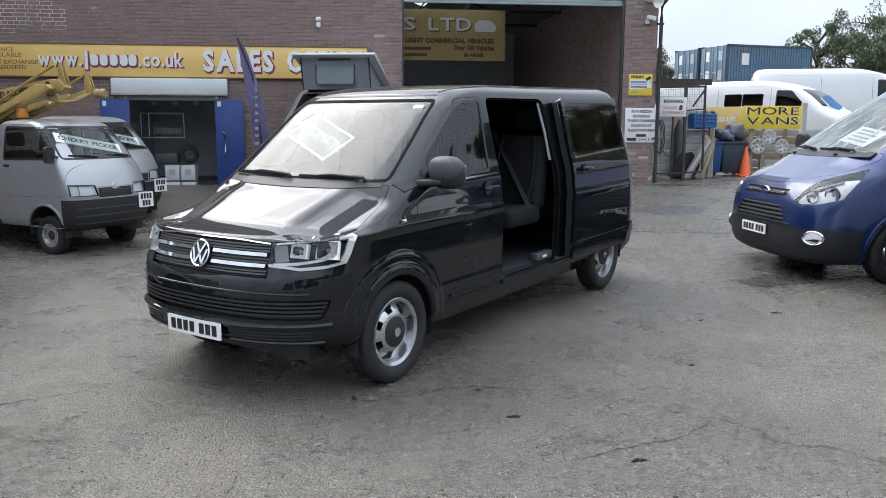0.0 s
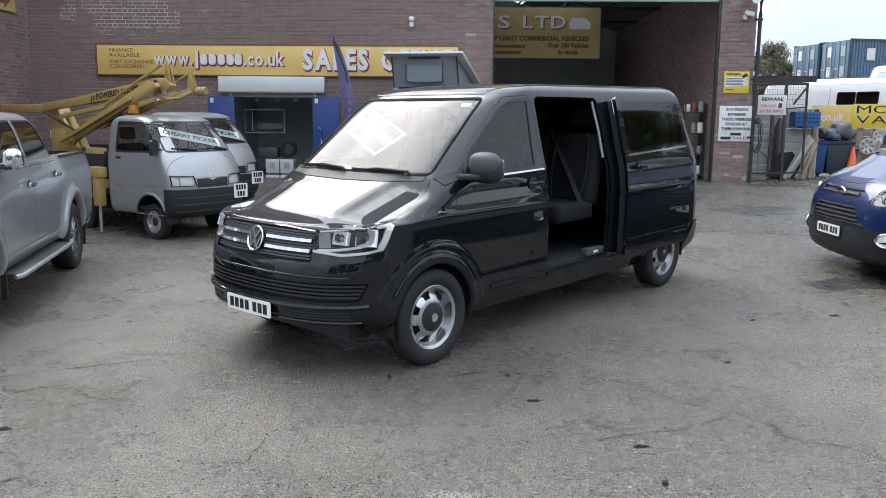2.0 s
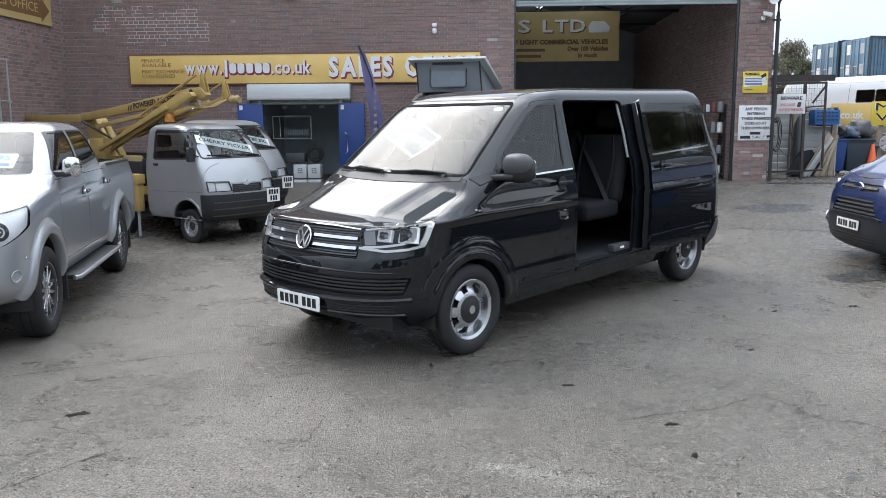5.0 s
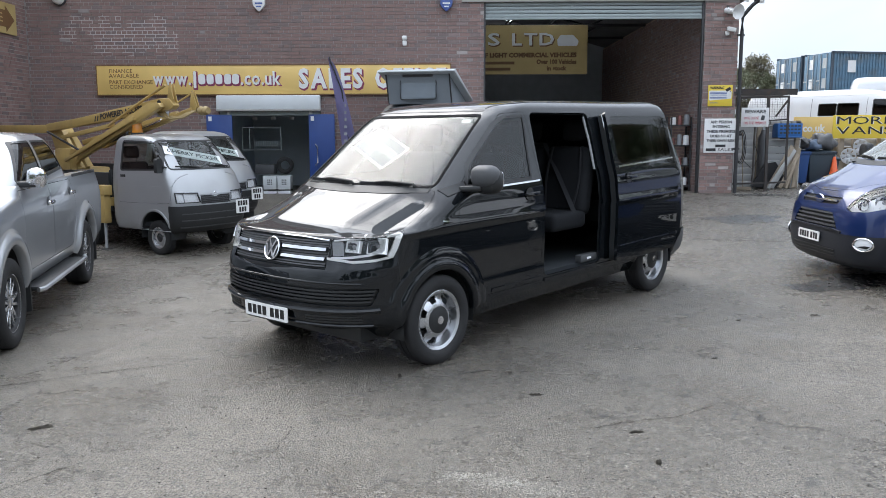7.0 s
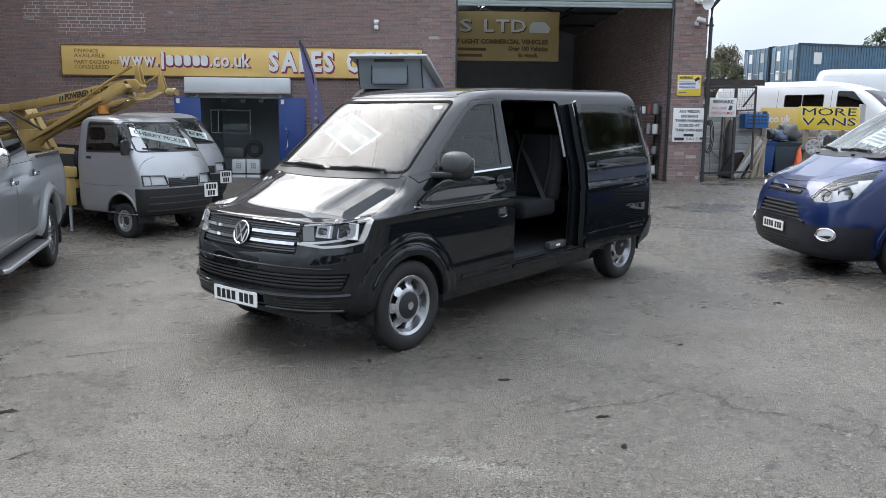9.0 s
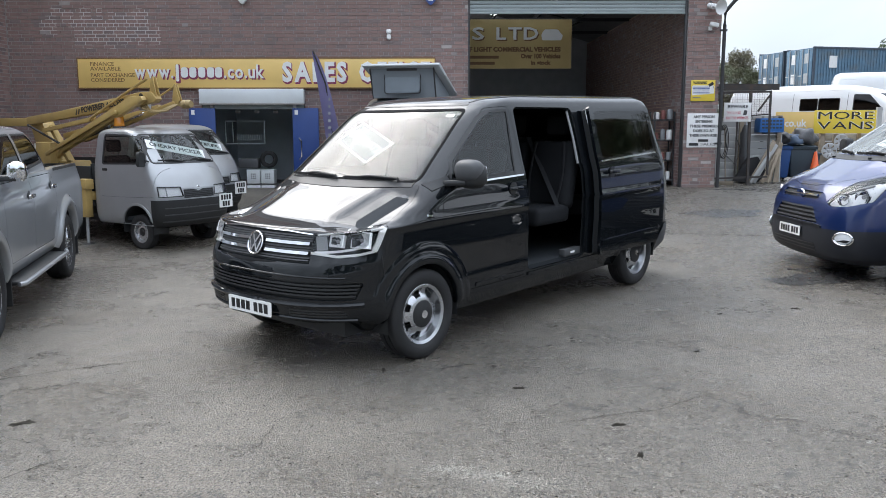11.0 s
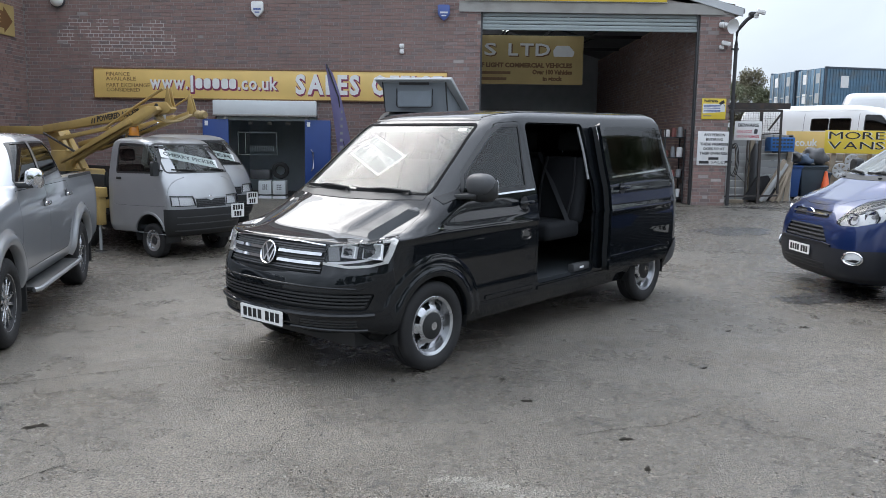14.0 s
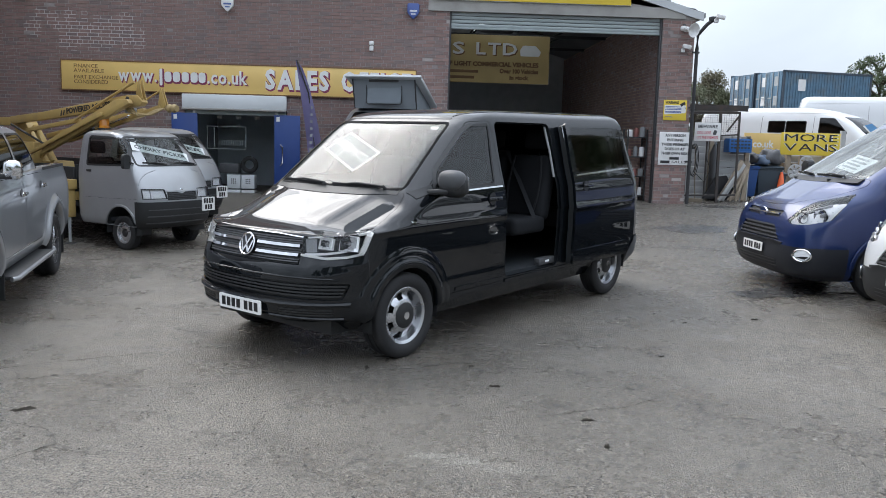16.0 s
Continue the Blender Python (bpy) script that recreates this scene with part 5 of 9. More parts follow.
def black_van():
    v = thing("panel_van", VAN_AT, "shiny black panel van with side door slid open", "van")
    fold = bonnet_fold([(-0.2, 0.53), (0.05, 0.485), (0.30, 0.445), (0.45, 0.43), (0.60, 0.465), (0.70, 0.53)], 0.05, 1.03, 1.36, -0.12, 0.78)
    sh, inner, spare = Shell(VAN_ROWS, per_gap=4, nose=34, side=32, sculpt=fold), Shell(VAN_ROWS), Shell(VAN_ROWS)
    # outlines, along the flank as (x, z)
    glass_front = rounded([(-0.35, 1.335), (-1.20, 1.345), (-1.235, 1.868), (-0.98, 1.862), (-0.86, 1.81), (-0.44, 1.49)], 0.025)
    door_front = rounded([(-0.24, 1.30), (-0.20, 0.92), (-0.42, 0.66), (-0.46, 0.44), (-1.31, 0.44), (-1.33, 1.30), (-1.27, 1.905), (-0.96, 1.89)], 0.05)
    opening = rounded([(-1.36, 0.47), (-2.30, 0.47), (-2.30, 1.30), (-2.27, 1.885), (-1.33, 1.895)], 0.07)
    glass_mid = rounded([(-1.45, 1.37), (-2.32, 1.39), (-2.27, 1.85), (-1.42, 1.85)], 0.05)
    glass_rear = rounded([(-2.5, 1.40), (-3.85, 1.43), (-3.75, 1.85), (-2.47, 1.85)], 0.05)
    screen = rounded([(-0.76, 1.335), (0.76, 1.335), (0.655, 1.875), (-0.655, 1.875)], 0.04)
    lamp = rounded([(-0.160, 0.876), (-0.04, 0.862), (0.034, 0.852), (0.2, 0.86), (0.318, 0.878), (0.353, 0.938), (0.405, 1.066), (0.146, 1.049), (-0.112, 1.022)], 0.012)
    for s in ("y+", "y-"):
        for x in (0.0, -3.4):
            for shell in (sh, inner):
                shell.take(s, disc(x, 0.345, 0.395, 28), keep=False)
                shell.take(s, [(x - 0.395, 0.15), (x + 0.395, 0.15), (x + 0.395, 0.345), (x - 0.395, 0.345)], keep=False)
    sh.take("y+", opening, keep=False)
    inner.take("y+", opening, keep=False)
    inner.take("x+", shrink(screen, 0.03), keep=False)
    part_glass = sh.finish("windscreen", sh.take("x+", screen, low=-1.05), SMEARED_GLASS, v, "smeared clear windscreen")
    part_glass.visible_shadow = False
    for s in ("y+", "y-"):
        inner.take(s, shrink(glass_front, 0.02), keep=False)
        g = sh.take(s, glass_front)
        d = sh.panel(s, door_front)
        door = sh.finish("front_door", d, BLACK_PAINT, v, thick=0.02)
        pane = sh.finish("window", g, CAB_GLASS, door, "lightly tinted glass", push=-0.004)
        part("window_seal", sh.line(s, glass_front, 0.022, 0.002, 0.01, closed=True), BLACK_PLASTIC, door)
        part("belt_strip", sh.line(s, [(-0.42, 1.30), (-1.31, 1.318)], 0.014, 0.006), CHROME, door, "chrome belt strip")
    for p in (glass_mid, glass_rear):
        inner.take("y-", shrink(p, 0.02), keep=False)
        sh.finish("window", sh.take("y-", p), TINT, v, "dark tinted glass", push=-0.003)
    part("screen_seal", sh.line("x+", screen, 0.018, 0.004, 0.012, closed=True), SEAL, v, "black windscreen rubber")
    # bonnet, lamps, grille and bumper
    bonnet = rounded([(0.742, -0.3), (0.742, 0.3), (0.70, 0.535), (0.33, 0.865), (-0.13, 0.80), (-0.06, 0.55), (0.02, 0.0), (-0.06, -0.55), (-0.13, -0.80), (0.33, -0.865), (0.70, -0.535)], 0.03)
    sh.finish("bonnet", sh.panel("z+", bonnet, lean=0.05, low=0.95), BLACK_PAINT, v, thick=0.015)
    for ax, s in (("l", 1), ("r", -1)):
        piece = sh.take(ax, lamp)
        housing = piece.copy()
        sh.finish("headlight", piece, LAMP_GLASS, v, "clear twin headlight in chrome surround").visible_shadow = False
        hl = v.children[-1]
        sh.finish("lamp_housing", housing, LAMP_DARK, hl, push=-0.06)
        part("lamp_surround", sh.line(ax, [(-0.152, 0.886), (-0.04, 0.876), (0.034, 0.866), (0.2, 0.876), (0.305, 0.893)], 0.017, -0.003, 0.03), PLATE_WHITE, hl, "bright lower edge")
        part("lamp_edge", sh.line(ax, [(0.300, 0.895), (0.330, 0.945), (0.376, 1.056)], 0.042, -0.002, 0.02), PLATE_WHITE, hl, "bright running light strip")
        part("lamp_edge", sh.line(ax, [(-0.10, 1.012), (0.146, 1.040), (0.37, 1.058)], 0.009, -0.004, 0.02), PLATE_WHITE, hl)
        part("indicator_panel", sh.line(ax, [(-0.118, 0.955), (-0.035, 0.96)], 0.10, -0.02, 0.02), GREY_TRIM, hl, "matt grey indicator panel")
        part("lamp_sweep", sh.line(ax, [(-0.13, 0.892), (0.02, 0.90), (0.16, 0.915), (0.28, 0.935)], 0.016, -0.035, 0.02), LAMP_WHITE, hl, "bright white sweep under the lamps")
        for a, b, wb, hb in ((0.036, 0.975, 0.052, 0.040), (0.212, 0.975, 0.066, 0.052)):
            co, no = sh.cast(ax, a, b)
            fw = (no * 0.8 + Vector((1.0, 0, 0.4))).normalized()
            m = Matrix.Translation(co - no * 0.024) @ fw.to_track_quat("Z", "Y").to_matrix().to_4x4()
            bowl = part("reflector", faceted_bowl(wb, hb, 0.022), LAMP_WHITE, hl, "bright faceted reflector", m, smooth=False)
            part("bulb", lathe([(0.0, 0.006), (0.011, 0.003), (0.014, -0.012), (0, -0.018)], 16, "z"), LAMP_DARK, bowl)
    grille = [(-0.545, 0.822), (0.545, 0.822), (0.535, 1.01), (0.3, 1.022), (-0.3, 1.022), (-0.535, 1.01)]
    g = sh.finish("grille", sh.take("x+", grille, low=0.4), BLACK_PLASTIC, v, "black grille with chrome bars", push=-0.03)
    sh.take("x+", shrink(grille, -0.012), keep=False, low=0.4)
    for y0, y1 in ((-0.53, -0.095), (0.095, 0.53)):
        for z in (0.876, 0.942):
            part("chrome_bar", sh.line("x+", [(y0, z + 0.005), (y1, z + 0.005)], 0.022, 0.006, 0.02), CHROME, g, "chrome grille bar")
    for z in (0.834, 0.85, 0.903, 0.921, 0.97, 0.986, 1.003):
        part("slat", sh.line("x+", [(-0.54, z), (0.54, z)], 0.009, -0.006, 0.02), GREY_PLASTIC, g)
    part("chrome_bar", sh.line("x+", [(-0.54, 1.012), (-0.3, 1.026), (0.3, 1.026), (0.54, 1.012)], 0.009, 0.003, 0.015), CHROME, g)
    co, no = sh.cast("x+", 0, 0.918)
    bm_ = Matrix.Translation(co + Vector((0.008, 0, 0))) @ pose(0, 0, 0, 0, -18, 0) @ pose(0, 0, 0, 90, 0, 90)
    em = part("emblem", lathe([(0.0, 0.0), (0.088, 0.0), (0.088, 0.008), (0.0, 0.008)], 36, "z"), PLATE_BLACK, g, "round chrome emblem", bm_)
    part("ring", lathe([(0.076, 0.006), (0.09, 0.006), (0.092, 0.016), (0.084, 0.02), (0.076, 0.014), (0.076, 0.006)], 36, "z"), CHROME, em)
    for pts in ([(-0.04, 0.066), (0.0, 0.0), (0.04, 0.066)], [(-0.066, 0.03), (-0.032, -0.064), (0.0, -0.004), (0.032, -0.064), (0.066, 0.03)]):
        for p, q in zip(pts, pts[1:]):
            part("stroke", beam((*p, 0.013), (*q, 0.013), 0.016, 0.008), CHROME, em)
    low = rounded([(-0.85, 0.555), (0.85, 0.555), (0.885, 0.68), (0.4, 0.685), (-0.4, 0.685), (-0.885, 0.68)], 0.02)
    intake = sh.finish("air_intake", sh.take("x+", low, low=0.2), PLATE_BLACK, v, "black slatted air intake", push=-0.035)
    for i, z in enumerate((0.585, 0.61, 0.635, 0.66)):
        part("slat", sh.line("x+", [(-0.845 - i * 0.008, z), (0.845 + i * 0.008, z)], 0.013, -0.002, 0.03), BLACK_PLASTIC, intake)
    part("bumper_lip", skin_tube(spare, "x+", [(-0.88, 0.522), (-0.4, 0.512), (0.4, 0.512), (0.88, 0.522)], 0.021, 0.002), BLACK_PAINT, v)
    part("bumper_lip", skin_tube(spare, "x+", [(-0.84, 0.412), (0.84, 0.412)], 0.014, 0.004), BLACK_PAINT, v, "black lower spoiler edge")
    part("bumper_lip", skin_tube(spare, "x+", [(-0.80, 0.715), (-0.4, 0.72), (0.4, 0.72), (0.80, 0.715)], 0.008, 0.0), BLACK_PAINT, v)
    for s in (1, -1):
        for z in (0.415, 0.435, 0.455):
            part("lower_slat", sh.line("x+", [(s * 0.4, z + 0.02), (s * 0.8, z + 0.025)], 0.01, 0.004, 0.01), BLACK_PLASTIC, v)
        part("bumper_seam", sh.line("y+" if s > 0 else "y-", [(0.43, 0.85), (0.41, 0.62)], 0.006, 0.0015), PLATE_BLACK, v)
    co, _ = sh.cast("x+", 0, 0.455)
    number_plate(v, Matrix.Translation(co + Vector((0.02, 0, 0))) @ pose(0, 0, 0, 90, 0, 90))
    # cowl and wipers
    part("cowl", sh.line("x+", [(-0.74, 1.32), (-0.4, 1.31), (0, 1.305), (0.4, 1.31), (0.74, 1.32)], 0.05, 0.004, 0.02), BLACK_PLASTIC, v)
    for a, b in (((0.60, 1.335), (0.03, 1.345)), ((-0.05, 1.335), (-0.66, 1.35))):
        p, n = sh.cast("x+", *a)
        q, _ = sh.cast("x+", *b)
        wiper(v, p, q, n * 0.03)
    # flanks
    for s, ax in ((1, "y+"), (-1, "y-")):
        h = part("door_handle", join(box(-0.1, 0.1, -0.012, 0.012, -0.018, 0.018, 0.01)), BLACK_PAINT, v, "", Matrix.Translation(sh.cast(ax, -1.13, 1.215)[0] + Vector((0, s * 0.04, 0))))
        part("handle_cup", lathe([(0.0, 0.0), (0.05, 0.0), (0.055, 0.006), (0.0, 0.006)], 20), PLATE_BLACK, h, "", pose(0, -s * 0.036, 0))
        part("side_badge", sh.line(ax, [(-0.03, 1.097), (-0.09, 1.09)], 0.012, 0.004), CHROME, v, "small chrome side badge")
        part("sill_strip", sh.line(ax, [(-0.62, 0.47), (-1.30, 0.47)], 0.03, 0.008), BLACK_PAINT, v)
        part("sill_strip", sh.line(ax, [(-1.36, 0.44), (-2.92, 0.44)], 0.03, 0.012), BLACK_PAINT, v)
        part("roof_seam", sh.line("z+", [(-0.98, s * 0.60), (-1.3, s * 0.665), (-3.9, s * 0.665)], 0.02, 0.003), PLATE_BLACK, v)
        if s < 0:
            continue
        base = sh.cast(ax, -0.30, 1.32)[0]
        arm = part("mirror", beam((0, -0.03, -0.005), (-0.06, 0.16, 0.005), 0.07, 0.045, 0.018), BLACK_PLASTIC, v, "door mirror in black casing", Matrix.Translation(base))
        head = Vector((-0.395, 1.075, 1.382)) - base
        part("mirror_case", pebble(0.15, 0.27, 0.20, 3.0), BLACK_PLASTIC, arm, "", Matrix.Translation(head + Vector((-0.012, 0, -0.006))) @ pose(0, 0, 0, 0, 0, -8))
        part("mirror_cap", pebble(0.155, 0.262, 0.175, 2.7), GREY_PLASTIC, arm, "dark grey mirror cap", Matrix.Translation(head + Vector((0.01, 0, 0.03))) @ pose(0, 0, 0, 0, 0, -8))
        part("mirror_glass", rounded_plate(0.21, 0.14, 0.004, 0.03), CHROME, arm, "", Matrix.Translation(head + Vector((-0.088, 0, -0.004))) @ pose(0, 0, 0, 90, 0, -98))
        part("mirror_base", sh.line(ax, [(-0.15, 1.29), (-0.34, 1.345)], 0.05, 0.008, 0.01), BLACK_PLASTIC, v)
    part("roof_seam", sh.line("x+", [(-0.62, 1.915), (0.62, 1.915)], 0.012, 0.002), PLATE_BLACK, v)
    # rear bumper and lamps
    for ax in ("y+", "y-"):
        sh.finish("rear_bumper", sh.take(ax, [(-4.4, 0.19), (-3.86, 0.19), (-3.84, 0.42), (-4.0, 0.60), (-4.4, 0.64)]), GREY_PLASTIC, v, "dark grey plastic bumper end", push=0.012)
    for ax in ("bl", "br"):
        sh.finish("tail_light", sh.take(ax, [(-2.47, 0.86), (-2.25, 0.86), (-2.2, 1.46), (-2.43, 1.46)]), RED_LENS, v, "dark red tail light")
    sh.finish("body", sh.bm, BLACK_PAINT, v, "glossy black bodywork", thick=0.02)
    inner.finish("cabin_lining", inner.bm, LINER, v, "dark cabin lining", push=-0.04)
    for x in (0.0, -3.4):
        wheel_arch(spare, v, x, 0.345, 0.395, 0.6, 0.93, BLACK_PAINT, lip=0.0)
        arch_flare(spare, v, x, 0.345, [(0.388, -0.03), (0.39, 0.018), (0.397, 0.024), (0.43, 0.026), (0.455, 0.020), (0.465, 0.012), (0.50, 0.012), (0.54, 0.008), (0.575, -0.004)] if x > -1 else
                   [(0.388, -0.03), (0.39, 0.012), (0.397, 0.018), (0.43, 0.018), (0.455, 0.010), (0.47, -0.004)], BLACK_PAINT)
        for s in (1, -1):
            wheel(v, pose(x, s * 0.845, 0.345), 0.345, 0.2, 0.225, "steel", s)
    # the open side door, slid back along the flank
    d = rounded([(-2.41, 0.455), (-3.64, 0.455), (-3.64, 1.30), (-3.60, 1.90), (-2.40, 1.90)], 0.05)
    dg = rounded([(-2.50, 1.40), (-3.58, 1.435), (-3.53, 1.845), (-2.47, 1.85)], 0.05)
    pane = spare.take("y+", dg)
    skin = spare.take("y+", d)
    lining = skin.copy()
    sd = spare.finish("sliding_door", skin, BLACK_PAINT, v, "black sliding door pushed fully open", thick=0.03)
    sd.location.y = 0.115
    spare.finish("window", pane, TINT, sd, "dark tinted glass", push=-0.004)
    spare.finish("door_lining", lining, LINER, sd, push=-0.075, thick=0.01)
    part("door_seal", spare.line("y+", shrink(d, 0.012), 0.02, -0.03, 0.078, closed=True), BLACK_PLASTIC, sd)
    part("belt_strip", spare.line("y+", [(-2.46, 1.375), (-3.60, 1.41)], 0.016, 0.007), CHROME, sd, "chrome belt strip")
    part("door_handle", box(-0.1, 0.1, -0.012, 0.012, -0.018, 0.018, 0.01), BLACK_PAINT, sd, "", Matrix.Translation(spare.cast("y+", -2.62, 1.27)[0] + Vector((0, 0.035, 0))))
    part("handle_cup", lathe([(0.0, 0.0), (0.05, 0.0), (0.055, 0.006), (0.0, 0.006)], 20), PLATE_BLACK, sd, "", Matrix.Translation(spare.cast("y+", -2.62, 1.26)[0]))
    part("sill_strip", spare.line("y+", [(-2.44, 0.60), (-3.62, 0.60)], 0.03, 0.012), BLACK_PAINT, sd)
    part("guide_rail", box(-3.9, -2.35, 0.925, 0.94, 1.12, 1.15, 0.004), DARK_METAL, v)
    part("underbody", box(-3.9, 0.6, -0.7, 0.7, 0.26, 0.44), BLACK_PLASTIC, v)
    # cabin
    part("cabin_floor", box(-3.9, 0.1, -0.86, 0.86, 0.44, 0.49), LINER, v)
    part("dashboard", box(-0.42, 0.02, -0.78, 0.78, 0.95, 1.24, 0.05), GREY_PLASTIC, v)
    for y in (-0.42, 0.42):
        seat(v, pose(-0.95, y, 0.78), 0.52)
    for y in (-0.55, 0.02, 0.56):
        seat(v, pose(-1.98, y, 0.80), 0.50, belt=y > 0.5)
    for y in (-0.5, 0.0, 0.5):
        seat(v, pose(-2.95, y, 0.80), 0.48)
    part("steering_wheel", tube([(0.16 * math.cos(a), 0.16 * math.sin(a), 0) for a in [i * math.pi / 10 for i in range(20)]], 0.014, 8, True), BLACK_PLASTIC, v, "", pose(-0.5, -0.42, 1.2, 0, -55, 0))
    part("pillar_trim", tube([(-2.24, 0.765, 1.85), (-2.25, 0.83, 1.62), (-2.26, 0.885, 1.36)], 0.012, 8), GREY_TRIM, v, "pale grey pillar trim")
    part("pillar_trim", tube([(-2.40, 0.87, 1.86), (-2.42, 0.92, 1.64), (-2.43, 0.96, 1.5)], 0.010, 8), CHROME, v)
    part("step", box(-2.28, -1.38, 0.70, 0.925, 0.40, 0.44, 0.01), BLACK_PLASTIC, v)
    st = part("step_guard", box(-2.30, -2.02, 0.83, 0.90, 0.49, 0.56, 0.01), GREY_PLASTIC, v)
    part("step_label", box(-2.19, -2.12, 0.901, 0.903, 0.515, 0.535), PAPER, st)
    p0, n0 = sh.cast("x+", 0.565, 1.835)
    part("sticker", rounded_plate(0.075, 0.045, 0.002, 0.006), PAPER, v, "small pale windscreen sticker", Matrix.Translation(p0 - n0 * 0.006) @ n0.to_track_quat("Z", "Y").to_matrix().to_4x4())
    # cardboard sign behind the windscreen
    p0, n0 = sh.cast("x+", BOARD[0], BOARD[1])
    along = (sh.cast("x+", BOARD[0] + 0.1 * BOARD[2], BOARD[1] + 0.1 * BOARD[3])[0] - p0).normalized()
    m = Matrix((along, n0.cross(along), n0)).transposed().to_4x4()
    m.translation = p0 - n0 * 0.02
    bs = part("price_board", rounded_plate(0.66, 0.30, 0.004), PAPER, v, "white and blue windscreen board", m)
    part("blue_panel", rounded_plate(0.62, 0.26, 0.002), BOARD_TINT, bs, "", pose(0, 0, 0.004))
    lettering("AUTOMATIC", 0.13, PAPER, bs, pose(0, 0, 0.0075), 0.001, name="word")
    return v


black_van()


# ---- the other vehicles ----
def chrome_mirror(sh, v, ax, s, x, z, body, cap, size=1.0):
    base = sh.cast(ax, x, z)[0]
    arm = part("mirror", box(-0.05, 0.06, -0.02 if s > 0 else -0.14, 0.14 if s > 0 else 0.02, -0.02, 0.03, 0.012), BLACK_PLASTIC, v, "door mirror", Matrix.Translation(base))
    shape = rounded([(0.0, -0.06), (0.2, -0.05), (0.22, 0.1), (0.16, 0.17), (0.02, 0.16)], 0.05)
    shape = [(a * size, b * size) for a, b in shape]
    if s < 0:
        shape = mirror_y(shape)
    part("mirror_cap", prism(shape, "x", -0.05, 0.06, 0.03), cap, arm, "", pose(0, 0.05 * s, 0.02))
    part("mirror_glass", prism(shrink(shape, 0.03), "x", -0.056, -0.05), CHROME, arm, "", pose(0, 0.05 * s, 0.02))
    return arm


def under_tray(v, x0, x1, w, z0=0.28, z1=0.5):
    part("underbody", box(x0, x1, -w, w, z0, z1), BLACK_PLASTIC, v)


# -- silver double-cab pickup
PICKUP_LOW = [
    (0.40, 0.78, -4.15, 0.84, 0.50, 2.6, 0.12, 4.0),
    (0.52, 0.90, -4.25, 0.90, 0.52, 2.6, 0.10, 4.0),
    (0.75, 0.93, -4.27, 0.915, 0.52, 2.6, 0.10, 4.0),
    (0.95, 0.91, -4.27, 0.92, 0.52, 2.6, 0.10, 4.0),
    (1.06, 0.86, -4.26, 0.915, 0.54, 2.5, 0.10, 4.0),
    (1.12, 0.76, -4.26, 0.905, 0.60, 2.4, 0.10, 4.0),
    (1.17, 0.45, -4.25, 0.895, 0.62, 2.4, 0.10, 4.0),
    (1.21, 0.05, -4.25, 0.885, 0.55, 2.4, 0.10, 4.0),
    (1.25, -0.15, -4.24, 0.875, 0.45, 2.6, 0.10, 4.0),
    (1.31, -0.30, -4.23, 0.862, 0.42, 2.7, 0.10, 4.0),
]
PICKUP_CAB = [
    (1.29, -0.27, -2.68, 0.862, 0.42, 2.7, 0.25, 3.0),
    (1.40, -0.46, -2.64, 0.835, 0.40, 2.7, 0.25, 3.0),
    (1.55, -0.72, -2.56, 0.790, 0.38, 2.7, 0.25, 3.0),
    (1.66, -0.92, -2.48, 0.745, 0.36, 2.7, 0.25, 3.0),
    (1.73, -1.06, -2.42, 0.690, 0.38, 2.6, 0.26, 2.8),
    (1.775, -1.25, -2.34, 0.560, 0.40, 2.4, 0.28, 2.6),
    (1.785, -1.45, -2.2, 0.350, 0.25, 2.2, 0.2, 2.4),
]


